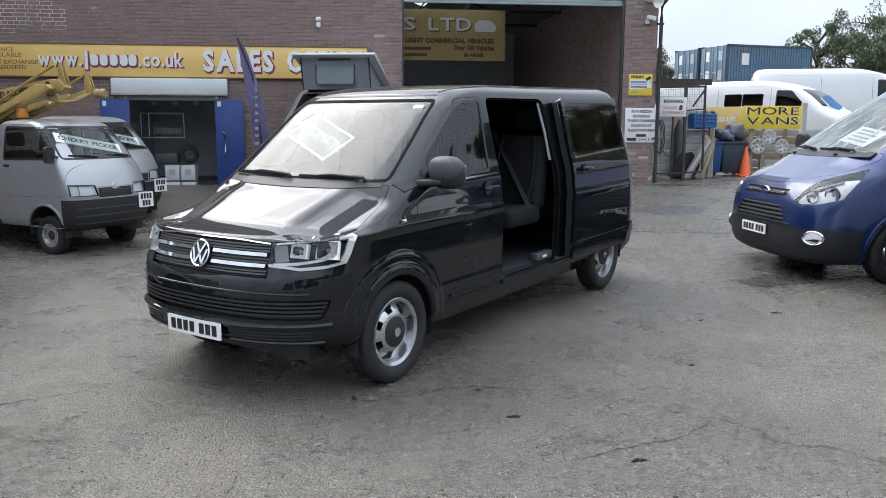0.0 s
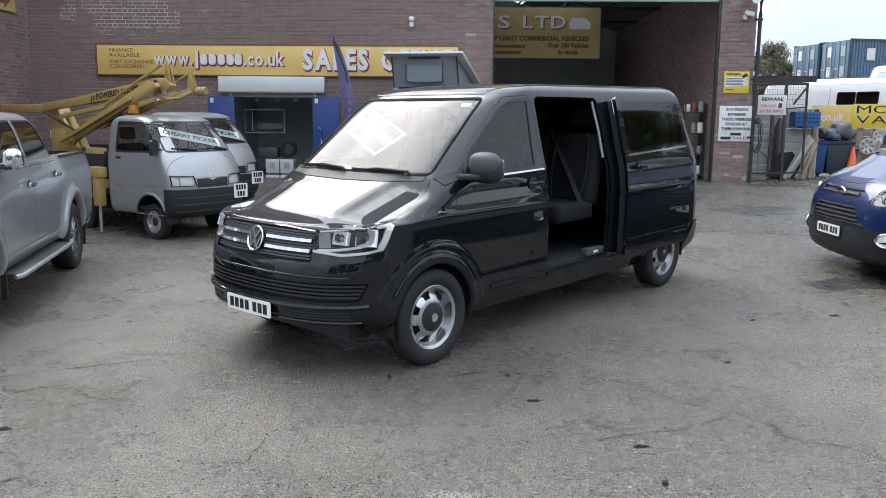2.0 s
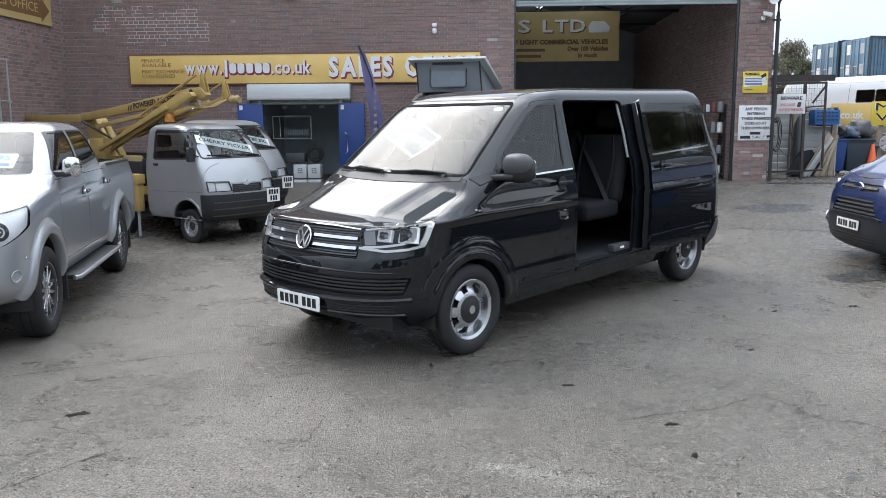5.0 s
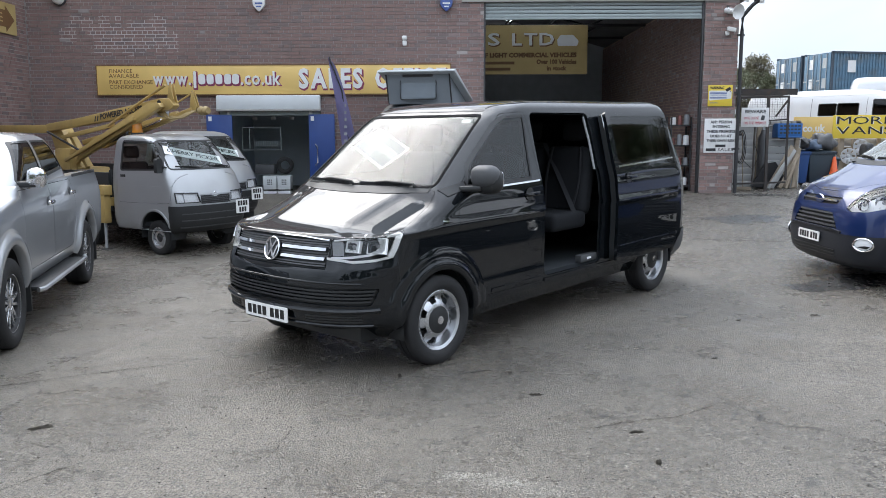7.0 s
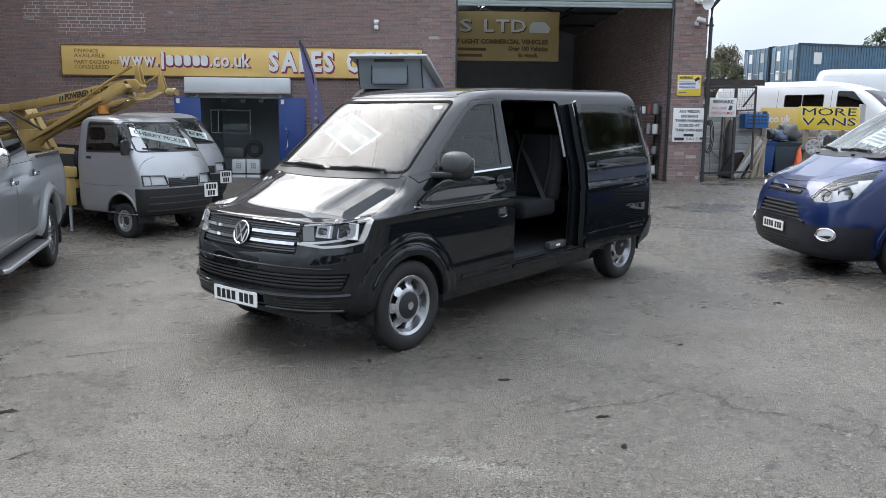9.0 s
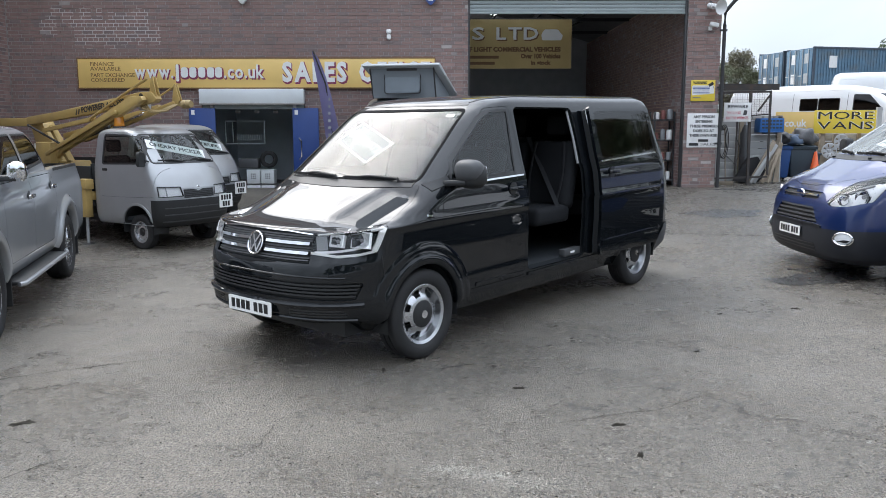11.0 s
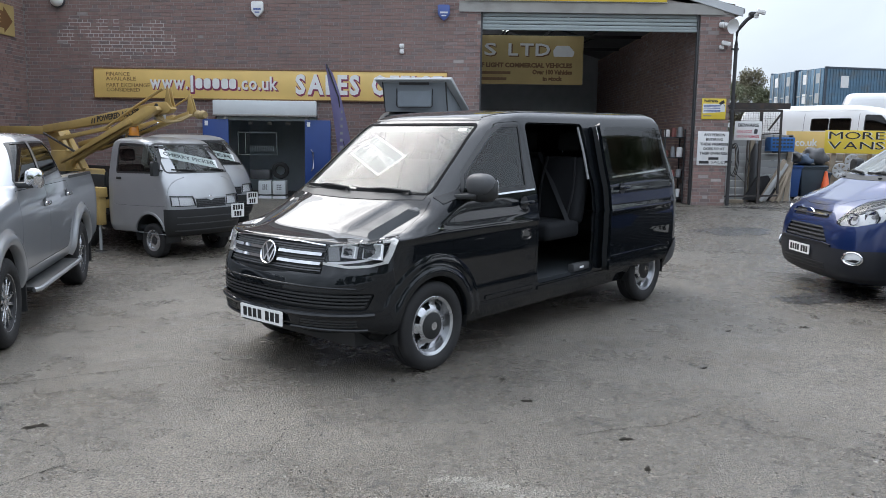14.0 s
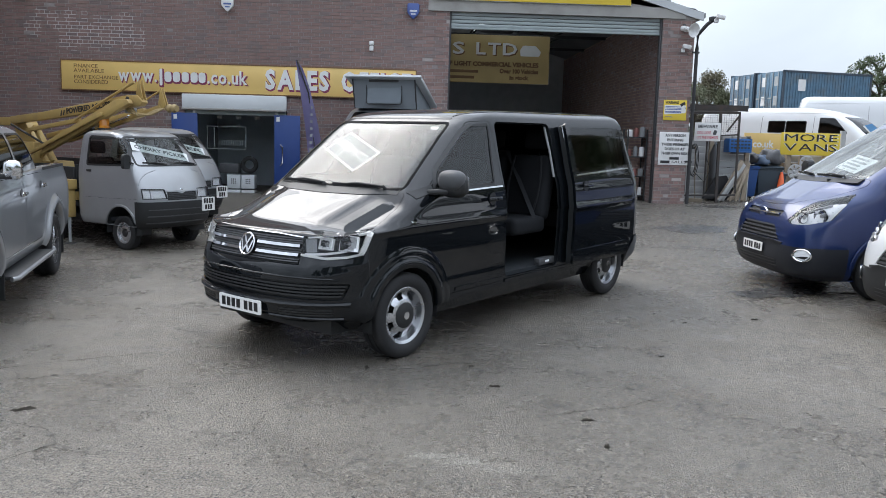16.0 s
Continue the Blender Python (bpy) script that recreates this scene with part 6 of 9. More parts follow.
def pickup():
    v = thing("pickup_truck", pose(-4.14, 5.54, 0.0, 0, 0, -75.9), "silver double-cab pickup with chrome mirrors and side steps", "pickup truck")
    sh, cab, ref = Shell(PICKUP_LOW), Shell(PICKUP_CAB), Shell(PICKUP_LOW)
    for s in ("y+", "y-"):
        for x in (0.0, -3.15):
            sh.take(s, disc(x, 0.40, 0.46, 28), keep=False)
            sh.take(s, [(x - 0.46, 0.15), (x + 0.46, 0.15), (x + 0.46, 0.40), (x - 0.46, 0.40)], keep=False)
    sh.take("z+", [(-2.78, -0.74), (-4.14, -0.74), (-4.14, 0.74), (-2.78, 0.74)], keep=False, low=1.2)
    liner = bmesh.new()
    for b in ((-4.16, -2.76, -0.76, 0.76, 0.80, 0.84), (-4.16, -2.76, 0.74, 0.78, 0.84, 1.29), (-4.16, -2.76, -0.78, -0.74, 0.84, 1.29), (-2.80, -2.76, -0.74, 0.74, 0.84, 1.29), (-4.18, -4.14, -0.74, 0.74, 0.84, 1.29)):
        add_box(liner, *b)
    part("bed_liner", liner, BLACK_PLASTIC, v, "black load bed liner", smooth=False)
    for ax in ("y+", "y-"):
        part("bed_rail", ref.line(ax, [(-2.76, 1.295), (-4.15, 1.295)], 0.03, 0.004, 0.1), BLACK_PLASTIC, v)
    # glass
    screen = rounded([(-0.72, 1.325), (0.72, 1.325), (0.60, 1.69), (-0.60, 1.69)], 0.04)
    g = cab.finish("windscreen", cab.take("x+", screen, low=-1.35), GLASS, v, "clear windscreen")
    g.visible_shadow = False
    for s, ax in ((1, "y+"), (-1, "y-")):
        for poly in ([(-0.62, 1.335), (-1.52, 1.345), (-1.52, 1.69), (-1.10, 1.68)], [(-1.61, 1.345), (-2.42, 1.40), (-2.28, 1.63), (-2.18, 1.69), (-1.61, 1.69)]):
            poly = rounded(poly, 0.03)
            cab.finish("window", cab.take(ax, poly), TINT, v, "dark tinted glass", push=-0.003)
            part("window_seal", cab.line(ax, poly, 0.018, 0.002, 0.01, closed=True), BLACK_PLASTIC, v)
        for poly in ([(-0.52, 1.27), (-0.50, 0.75), (-0.62, 0.55), (-1.54, 0.55), (-1.57, 1.27)], [(-1.59, 1.27), (-1.56, 0.55), (-2.4, 0.55), (-2.62, 0.92), (-2.60, 1.27)]):
            sh.finish("door", sh.panel(ax, rounded(poly, 0.04)), SILVER_PAINT, v, thick=0.015)
        for x in (-1.40, -2.42):
            h = part("door_handle", box(-0.1, 0.1, -0.014, 0.014, -0.02, 0.02, 0.012), CHROME, v, "chrome handle", Matrix.Translation(ref.cast(ax, x, 1.10 + (0.03 if x < -2 else 0))[0] + Vector((0, s * 0.035, 0))))
            part("handle_cup", lathe([(0, 0), (0.05, 0), (0.055, 0.004), (0, 0.004)], 18), GREY_PLASTIC, h, "", pose(0, -s * 0.034, 0))
        chrome_mirror(cab, v, ax, s, -0.68, 1.31, BLACK_PLASTIC, CHROME, 0.8)
        step = part("side_step", box(-2.5, -0.62, s * 0.90 - 0.1, s * 0.90 + 0.1, 0.36, 0.40, 0.012), BLACK_PLASTIC, v, "black tread step with silver edge")
        part("step_edge", tube([(-2.55, s * 0.99, 0.40), (-2.5, s * 1.01, 0.38), (-0.62, s * 1.01, 0.38), (-0.56, s * 0.97, 0.38)], 0.022, 10), SILVER_PAINT, step)
        part("mud_flap", box(-0.52, -0.49, s * 0.72 - 0.1, s * 0.92, 0.2, 0.62), BLACK_PLASTIC, v)
        part("rear_mud_flap", box(-3.66, -3.63, s * 0.72 - 0.1, s * 0.92, 0.2, 0.6), BLACK_PLASTIC, v)
    for ax, s in (("l", 1), ("r", -1)):
        lamp = rounded([(-0.22, 0.90), (0.06, 0.86), (0.34, 0.98), (0.40, 1.13), (0.1, 1.10), (-0.18, 1.04)], 0.02)
        piece = sh.take(ax, lamp)
        hous = piece.copy()
        hl = sh.finish("headlight", piece, LAMP_GLASS, v, "clear headlight with black lens ring")
        hl.visible_shadow = False
        sh.finish("lamp_housing", hous, LAMP_REFLECTOR, hl, push=-0.02)
        co, no = sh.cast(ax, 0.05, 0.97)
        m = Matrix.Translation(co - no * 0.03) @ no.to_track_quat("Z", "Y").to_matrix().to_4x4()
        part("lens_ring", lathe([(0.045, 0), (0.07, 0), (0.07, 0.02), (0.045, 0.02), (0.045, 0)], 24, "z"), BLACK_PLASTIC, hl, "", m)
        part("lens", lathe([(0, 0.015), (0.03, 0.01), (0.045, 0), (0, -0.005)], 20, "z"), CHROME, hl, "", m)
        fog = sh.cast(ax, 0.14, 0.62)
        m = Matrix.Translation(fog[0] + fog[1] * 0.003) @ fog[1].to_track_quat("Z", "Y").to_matrix().to_4x4()
        part("fog_light", lathe([(0, 0.0), (0.035, 0.0), (0.045, 0.008), (0.05, 0.0), (0, -0.01)], 20, "z"), GREY_TRIM, v, "", m)
        for a, b in ((0.26, 0.74), (0.32, 0.72)):
            co, no = sh.cast(ax, a, b)
            part("parking_sensor", lathe([(0, 0.004), (0.012, 0.003), (0.014, 0), (0, 0)], 12, "z"), CHROME, v, "", Matrix.Translation(co) @ no.to_track_quat("Z", "Y").to_matrix().to_4x4())
    gr = [(-0.5, 0.80), (0.5, 0.80), (0.45, 1.06), (-0.45, 1.06)]
    gp = sh.finish("grille", sh.take("x+", gr, low=0.4), BLACK_PLASTIC, v, "dark grille with chrome V", push=-0.03)
    for k in (-1, 1):
        part("chrome_bar", sh.line("x+", [(k * 0.42, 1.05), (k * 0.2, 0.82)], 0.04, 0.008, 0.02), CHROME, gp)
    sh.finish("body", sh.bm, SILVER_PAINT, v, "metallic silver lower body")
    cab.finish("cab_roof", cab.bm, SILVER_PAINT, v, "metallic silver cab roof and pillars")
    for x in (0.0, -3.15):
        wheel_arch(ref, v, x, 0.40, 0.46, 0.55, 0.90, SILVER_PAINT, lip=0.0)
        arch_flare(ref, v, x, 0.40, [(0.450, -0.04), (0.454, 0.028), (0.464, 0.04), (0.50, 0.044), (0.54, 0.036), (0.558, 0.016), (0.575, 0.006), (0.60, -0.004)], SILVER_PAINT)
        for s in (1, -1):
            wheel(v, pose(x, s * 0.80, 0.375), 0.375, 0.25, 0.232, "spokes", s)
    part("cabin_floor", box(-2.6, -0.3, -0.8, 0.8, 0.5, 0.54), LINER, v)
    part("dashboard", box(-0.75, -0.35, -0.72, 0.72, 1.05, 1.28, 0.05), GREY_PLASTIC, v)
    for x in (-1.2, -2.1):
        for y in (-0.38, 0.38):
            seat(v, pose(x, y, 0.62), 0.5)
    under_tray(v, -4.0, 0.6, 0.5)
    co, no = cab.cast("x+", 0.30, 1.46)
    m = Matrix.Translation(co - no * 0.02) @ Matrix((Vector((0, 1, 0)), no.cross(Vector((0, 1, 0))), no)).transposed().to_4x4()
    b = part("price_board", rounded_plate(0.52, 0.24, 0.004), PAPER, v, "white price card behind the windscreen", m)
    lettering("995", 0.13, STICKER_BLUE, b, pose(0.12, 0.04, 0.006), 0.001, name="word")
    part("blue_panel", rounded_plate(0.44, 0.05, 0.002), STICKER_BLUE, b, "", pose(0, -0.07, 0.004))
    return v


pickup()

# -- blue and white vans on the east side
CUSTOM_ROWS = [
    (0.22, 0.76, -3.85, 0.86, 0.46, 3.2, 0.25, 3.2),
    (0.30, 0.89, -3.95, 0.93, 0.50, 3.3, 0.25, 3.2),
    (0.50, 0.935, -4.0, 0.965, 0.52, 3.4, 0.25, 3.2),
    (0.70, 0.93, -4.0, 0.975, 0.54, 3.4, 0.25, 3.2),
    (0.86, 0.90, -4.0, 0.975, 0.56, 3.4, 0.25, 3.2),
    (0.98, 0.84, -4.0, 0.972, 0.58, 3.3, 0.25, 3.2),
    (1.08, 0.75, -4.0, 0.968, 0.60, 3.2, 0.25, 3.2),
    (1.19, 0.56, -4.0, 0.965, 0.60, 3.0, 0.25, 3.2),
    (1.29, 0.38, -3.99, 0.953, 0.54, 2.9, 0.25, 3.2),
    (1.36, 0.26, -3.98, 0.942, 0.48, 2.9, 0.25, 3.2),
    (1.55, -0.06, -3.95, 0.915, 0.42, 2.9, 0.25, 3.2),
    (1.75, -0.37, -3.92, 0.880, 0.38, 2.9, 0.25, 3.2),
    (1.95, -0.70, -3.9, 0.840, 0.38, 2.9, 0.25, 3.2),
    (2.12, -0.97, -3.87, 0.800, 0.40, 2.8, 0.25, 3.0),
    (2.25, -1.25, -3.82, 0.720, 0.45, 2.6, 0.26, 2.8),
    (2.32, -1.6, -3.75, 0.560, 0.50, 2.4, 0.28, 2.6),
    (2.345, -2.0, -3.6, 0.320, 0.45, 2.2, 0.28, 2.4),
]


def bonnet_van(name, m, paint, bumper, label, full=True):
    v = thing(name, m, label, "van")
    fold = bonnet_fold([(0.0, 0.68), (0.2, 0.58), (0.47, 0.42), (0.79, 0.40)], 0.035, 1.0, 1.45, 0.0, 0.86)
    sh, ref = Shell(CUSTOM_ROWS, nose=28, sculpt=fold), Shell(CUSTOM_ROWS)
    for s in ("y+", "y-"):
        for x in (-0.17, -3.1):
            sh.take(s, disc(x, 0.35, 0.40, 28), keep=False)
            sh.take(s, [(x - 0.40, 0.15), (x + 0.40, 0.15), (x + 0.40, 0.35), (x - 0.40, 0.35)], keep=False)
    screen = rounded([(-0.79, 1.39), (0.79, 1.39), (0.70, 1.99), (-0.70, 1.99)], 0.05)
    inner = Shell(CUSTOM_ROWS, per_gap=2, nose=10, side=12, tail=6)
    inner.take("x+", shrink(screen, 0.02), keep=False)
    g = sh.finish("windscreen", sh.take("x+", screen, low=-1.2), SKY_FILM_GLASS, v, "windscreen whitened for mirrored sky, paper cards behind it")
    g.visible_shadow = False
    for ax in ("y+", "y-"):
        win = rounded([(-0.10, 1.36), (-1.05, 1.38), (-1.03, 1.84), (-0.78, 1.82), (-0.42, 1.60)], 0.04)
        inner.take(ax, shrink(win, 0.02), keep=False)
        piece = sh.take(ax, win)
        d = sh.finish("front_door", sh.panel(ax, rounded([(-0.08, 1.30), (-0.06, 0.95), (-0.42, 0.62), (-0.46, 0.42), (-1.16, 0.42), (-1.18, 1.35), (-1.12, 1.88), (-0.80, 1.87)], 0.05)), paint, v, thick=0.015)
        sh.finish("window", piece, TINT, d, "dark tinted glass", push=-0.003)
        part("window_seal", sh.line(ax, win, 0.02, 0.002, 0.01, closed=True), BLACK_PLASTIC, d)
    bonnet = rounded([(0.79, -0.2), (0.79, 0.2), (0.74, 0.46), (0.50, 0.70), (0.10, 0.86), (0.04, 0.85), (0.13, 0.6), (0.25, 0.0), (0.13, -0.6), (0.04, -0.85), (0.10, -0.86), (0.50, -0.70), (0.74, -0.46)], 0.03)
    sh.finish("bonnet", sh.panel("z+", bonnet, lean=0.05, low=0.9), paint, v, thick=0.015)
    for y in (-0.45, 0.35):
        co, no = ref.cast("z+", 0.27, y)
        part("washer_jet", box(-0.015, 0.02, -0.02, 0.02, 0, 0.02, 0.006), BLACK_PLASTIC, v, "", Matrix.Translation(co))
    lamp = rounded([(-0.185, 0.885), (-0.13, 0.85), (0.07, 0.86), (0.31, 0.92), (0.39, 1.05), (0.47, 1.225), (0.26, 1.165), (0.08, 1.115), (-0.06, 1.02)], 0.02)
    for ax, s in (("l", 1), ("r", -1)):
        piece = sh.take(ax, lamp)
        hous = piece.copy()
        hl = sh.finish("headlight", piece, LAMP_GLASS, v, "large swept clear headlight")
        hl.visible_shadow = False
        sh.finish("lamp_housing", hous, LAMP_REFLECTOR, hl, push=-0.05)
        for a, b, r in ((0.0, 0.945, 0.062), (0.2, 0.975, 0.075)):
            co, no = ref.cast(ax, a, b)
            mm = Matrix.Translation(co - no * 0.03) @ Vector((0.86, s * 0.5, 0)).to_track_quat("Z", "Y").to_matrix().to_4x4()
            part("reflector", lathe([(r * 0.3, -0.03), (r * 0.8, -0.01), (r, 0.02), (r * 1.08, 0.02), (r, -0.02), (0, -0.04)], 24, "z"), CHROME, hl, "", mm)
            part("bulb", lathe([(0, 0.0), (r * 0.28, -0.005), (r * 0.3, -0.03), (0, -0.03)], 14, "z"), LAMP_DARK, hl, "", mm)
        part("lamp_rib", ref.line(ax, [(-0.03, 1.0), (0.1, 1.05), (0.28, 1.11)], 0.012, -0.07, 0.02), GREY_TRIM, hl)
    # bumper, grilles, fog lamps
    low = sh.take("x+", rounded([(-0.93, 0.23), (0.93, 0.23), (0.95, 0.60), (0.62, 0.60), (0.47, 0.635), (-0.47, 0.635), (-0.62, 0.60), (-0.95, 0.60)], 0.02), low=0.1)
    bp = sh.finish("front_bumper", low, bumper, v, "dark grey plastic lower bumper", push=0.004)
    for s, ax in ((1, "y+"), (-1, "y-")):
        sh.finish("bumper_side", sh.take(ax, [(0.3, 0.23), (0.75, 0.23), (0.75, 0.60), (0.3, 0.60)]), bumper, v, push=0.004)
    gr = rounded([(-0.53, 0.65), (0.53, 0.65), (0.40, 0.82), (-0.40, 0.82)], 0.02)
    gp = sh.finish("grille", sh.take("x+", gr, low=0.4), PLATE_BLACK, v, "black trapezoid grille with bars", push=-0.03)
    for i in range(4):
        z = 0.675 + i * 0.045
        part("slat", ref.line("x+", [(-0.50 + i * 0.033, z), (0.50 - i * 0.033, z)], 0.02, -0.002, 0.03), GREY_PLASTIC, gp)
    top = rounded([(-0.42, 0.905), (0.42, 0.905), (0.45, 0.985), (-0.45, 0.985)], 0.02)
    tp = sh.finish("upper_grille", sh.take("x+", top, low=0.4), PLATE_BLACK, v, "slim upper grille with chrome bar", push=-0.02)
    part("chrome_bar", tube([ref.cast("x+", y, 0.945)[0] + Vector((0.008, 0, 0)) for y in (-0.41, -0.3, -0.2, -0.1, 0, 0.1, 0.2, 0.3, 0.41)], 0.014, 10), CHROME, tp)
    co, no = ref.cast("x+", 0, 0.945)
    em = part("emblem", lathe([(0, 0.014), (0.09, 0.014), (0.1, 0.0), (0, 0)], 32, "z"), CHROME, tp, "oval chrome emblem", Matrix.Translation(co) @ pose(0, 0, 0, 90, 0, 90) @ Matrix.Diagonal((1, 0.55, 1, 1)))
    part("oval", lathe([(0, 0.0215), (0.088, 0.016), (0.089, 0.008), (0, 0.008)], 32, "z"), BLUE_PAINT, em)
    part("bumper_ledge", ref.line("x+", [(-0.60, 0.618), (-0.46, 0.637), (0.46, 0.637), (0.60, 0.618)], 0.022, 0.02, 0.025), bumper, bp)
    for i in range(3):
        part("intake_slat", ref.line("x+", [(-0.5, 0.34 + i * 0.035), (0.5, 0.34 + i * 0.035)], 0.012, 0.012, 0.01), PLATE_BLACK, bp)
    for s in (1, -1):
        co, no = ref.cast("l" if s > 0 else "r", 0.06, 0.515)
        mm = Matrix.Translation(co + no * 0.006) @ no.to_track_quat("Z", "Y").to_matrix().to_4x4() @ Matrix.Diagonal((1.25, 0.85, 1, 1))
        fg = part("fog_light", lathe([(0.07, 0.0), (0.085, 0.0), (0.09, 0.012), (0.08, 0.018), (0.07, 0.008), (0.07, 0)], 28, "z"), CHROME, v, "chrome ringed fog light", mm)
        part("fog_lens", lathe([(0, 0.01), (0.05, 0.008), (0.07, 0.0), (0, -0.002)], 24, "z"), LAMP_REFLECTOR, fg)
        part("fog_shade", prism([(-0.055, -0.03), (0.03, -0.05), (0.058, -0.015), (0.01, -0.012)], "z", 0.009, 0.014), PLATE_BLACK, fg)
    co, _ = ref.cast("x+", 0, 0.525)
    number_plate(v, Matrix.Translation(co + Vector((0.02, -0.03, 0))) @ pose(0, 0, 0, 90, 0, 90))
    for a, b in (((0.55, 1.385), (-0.05, 1.40)), ((-0.10, 1.385), (-0.70, 1.405))):
        p, n = ref.cast("x+", *a)
        q, _ = ref.cast("x+", *b)
        wiper(v, p, q, n * 0.03)
    part("cowl", ref.line("x+", [(-0.78, 1.365), (0, 1.35), (0.78, 1.365)], 0.05, 0.003, 0.02), BLACK_PLASTIC, v)
    for s, ax in ((1, "y+"), (-1, "y-")):
        chrome_mirror(ref, v, ax, s, -0.22, 1.38, BLACK_PLASTIC, BLACK_PLASTIC)
        part("door_handle", box(-0.09, 0.09, -0.012, 0.012, -0.018, 0.018, 0.01), paint, v, "", Matrix.Translation(ref.cast(ax, -0.98, 1.16)[0] + Vector((0, s * 0.03, 0))))
        part("side_moulding", ref.line(ax, [(-0.47, 0.62), (-3.8, 0.62)], 0.08, 0.012), BLACK_PLASTIC, v)
    sh.finish("body", sh.bm, paint, v, "", thick=0.015)
    inner.finish("cabin_lining", inner.bm, LINER, v, push=-0.05)
    for x in (-0.17, -3.1):
        wheel_arch(ref, v, x, 0.35, 0.40, 0.6, 0.95, paint, lip=0.03)
        for s in (1, -1):
            wheel(v, pose(x, s * 0.85, 0.34), 0.34, 0.215, 0.21, "spokes" if full else "small", s)
    part("dashboard", box(-0.4, 0.05, -0.8, 0.8, 1.0, 1.3, 0.06), GREY_PLASTIC, v)
    part("cabin_floor", box(-3.8, 0.1, -0.85, 0.85, 0.42, 0.46), LINER, v)
    for y in (-0.42, 0.42):
        seat(v, pose(-0.85, y, 0.75), 0.52)
    co, no = ref.cast("x+", 0.28, 1.56)
    al = Vector((0, 0.8, -0.25)).normalized()
    al = (al - no * al.dot(no)).normalized()
    mm = Matrix((al, no.cross(al), no)).transposed().to_4x4()
    mm.translation = co - no * 0.015
    b = part("price_board", rounded_plate(0.56, 0.30, 0.004), PAPER, v, "white price card behind the windscreen", mm)
    for i in range(4):
        part("bar", box(-0.2, 0.2 - 0.05 * (i % 2), -0.10 + i * 0.06, -0.07 + i * 0.06, 0.0045, 0.0065), GREY_TRIM, b, smooth=False)
    return v


bonnet_van("blue_van", pose(5.49, 8.70, ground_z(5.5, 8.8) - 0.06, 0, 0, 181), BLUE_PAINT, DARK_BUMPER, "metallic blue van with chrome fog light rings")
bonnet_van("white_van", pose(5.88, 6.28, 0.0, 0, 0, 187), WHITE_PAINT, BLACK_PLASTIC, "white van with black lower bumper", False)

# -- two small silver cab-over trucks, the nearer with a cherry picker
PORTER_ROWS = [
    (0.38, 0.50, -1.02, 0.66, 0.25, 3.0, 0.08, 4.0),
    (0.48, 0.58, -1.05, 0.69, 0.28, 3.0, 0.08, 4.0),
    (0.70, 0.62, -1.06, 0.70, 0.28, 3.0, 0.08, 4.0),
    (0.88, 0.61, -1.06, 0.70, 0.28, 3.0, 0.08, 4.0),
    (1.05, 0.55, -1.06, 0.70, 0.28, 3.0, 0.08, 4.0),
    (1.20, 0.47, -1.06, 0.695, 0.28, 3.0, 0.08, 4.0),
    (1.32, 0.38, -1.05, 0.685, 0.28, 3.0, 0.08, 4.0),
    (1.55, 0.18, -1.03, 0.655, 0.26, 3.0, 0.08, 4.0),
    (1.74, 0.01, -1.01, 0.625, 0.26, 3.0, 0.08, 4.0),
    (1.82, -0.10, -0.98, 0.58, 0.26, 2.8, 0.12, 3.4),
    (1.86, -0.25, -0.93, 0.46, 0.26, 2.6, 0.15, 3.0),
    (1.872, -0.4, -0.85, 0.28, 0.2, 2.4, 0.15, 2.6),
]


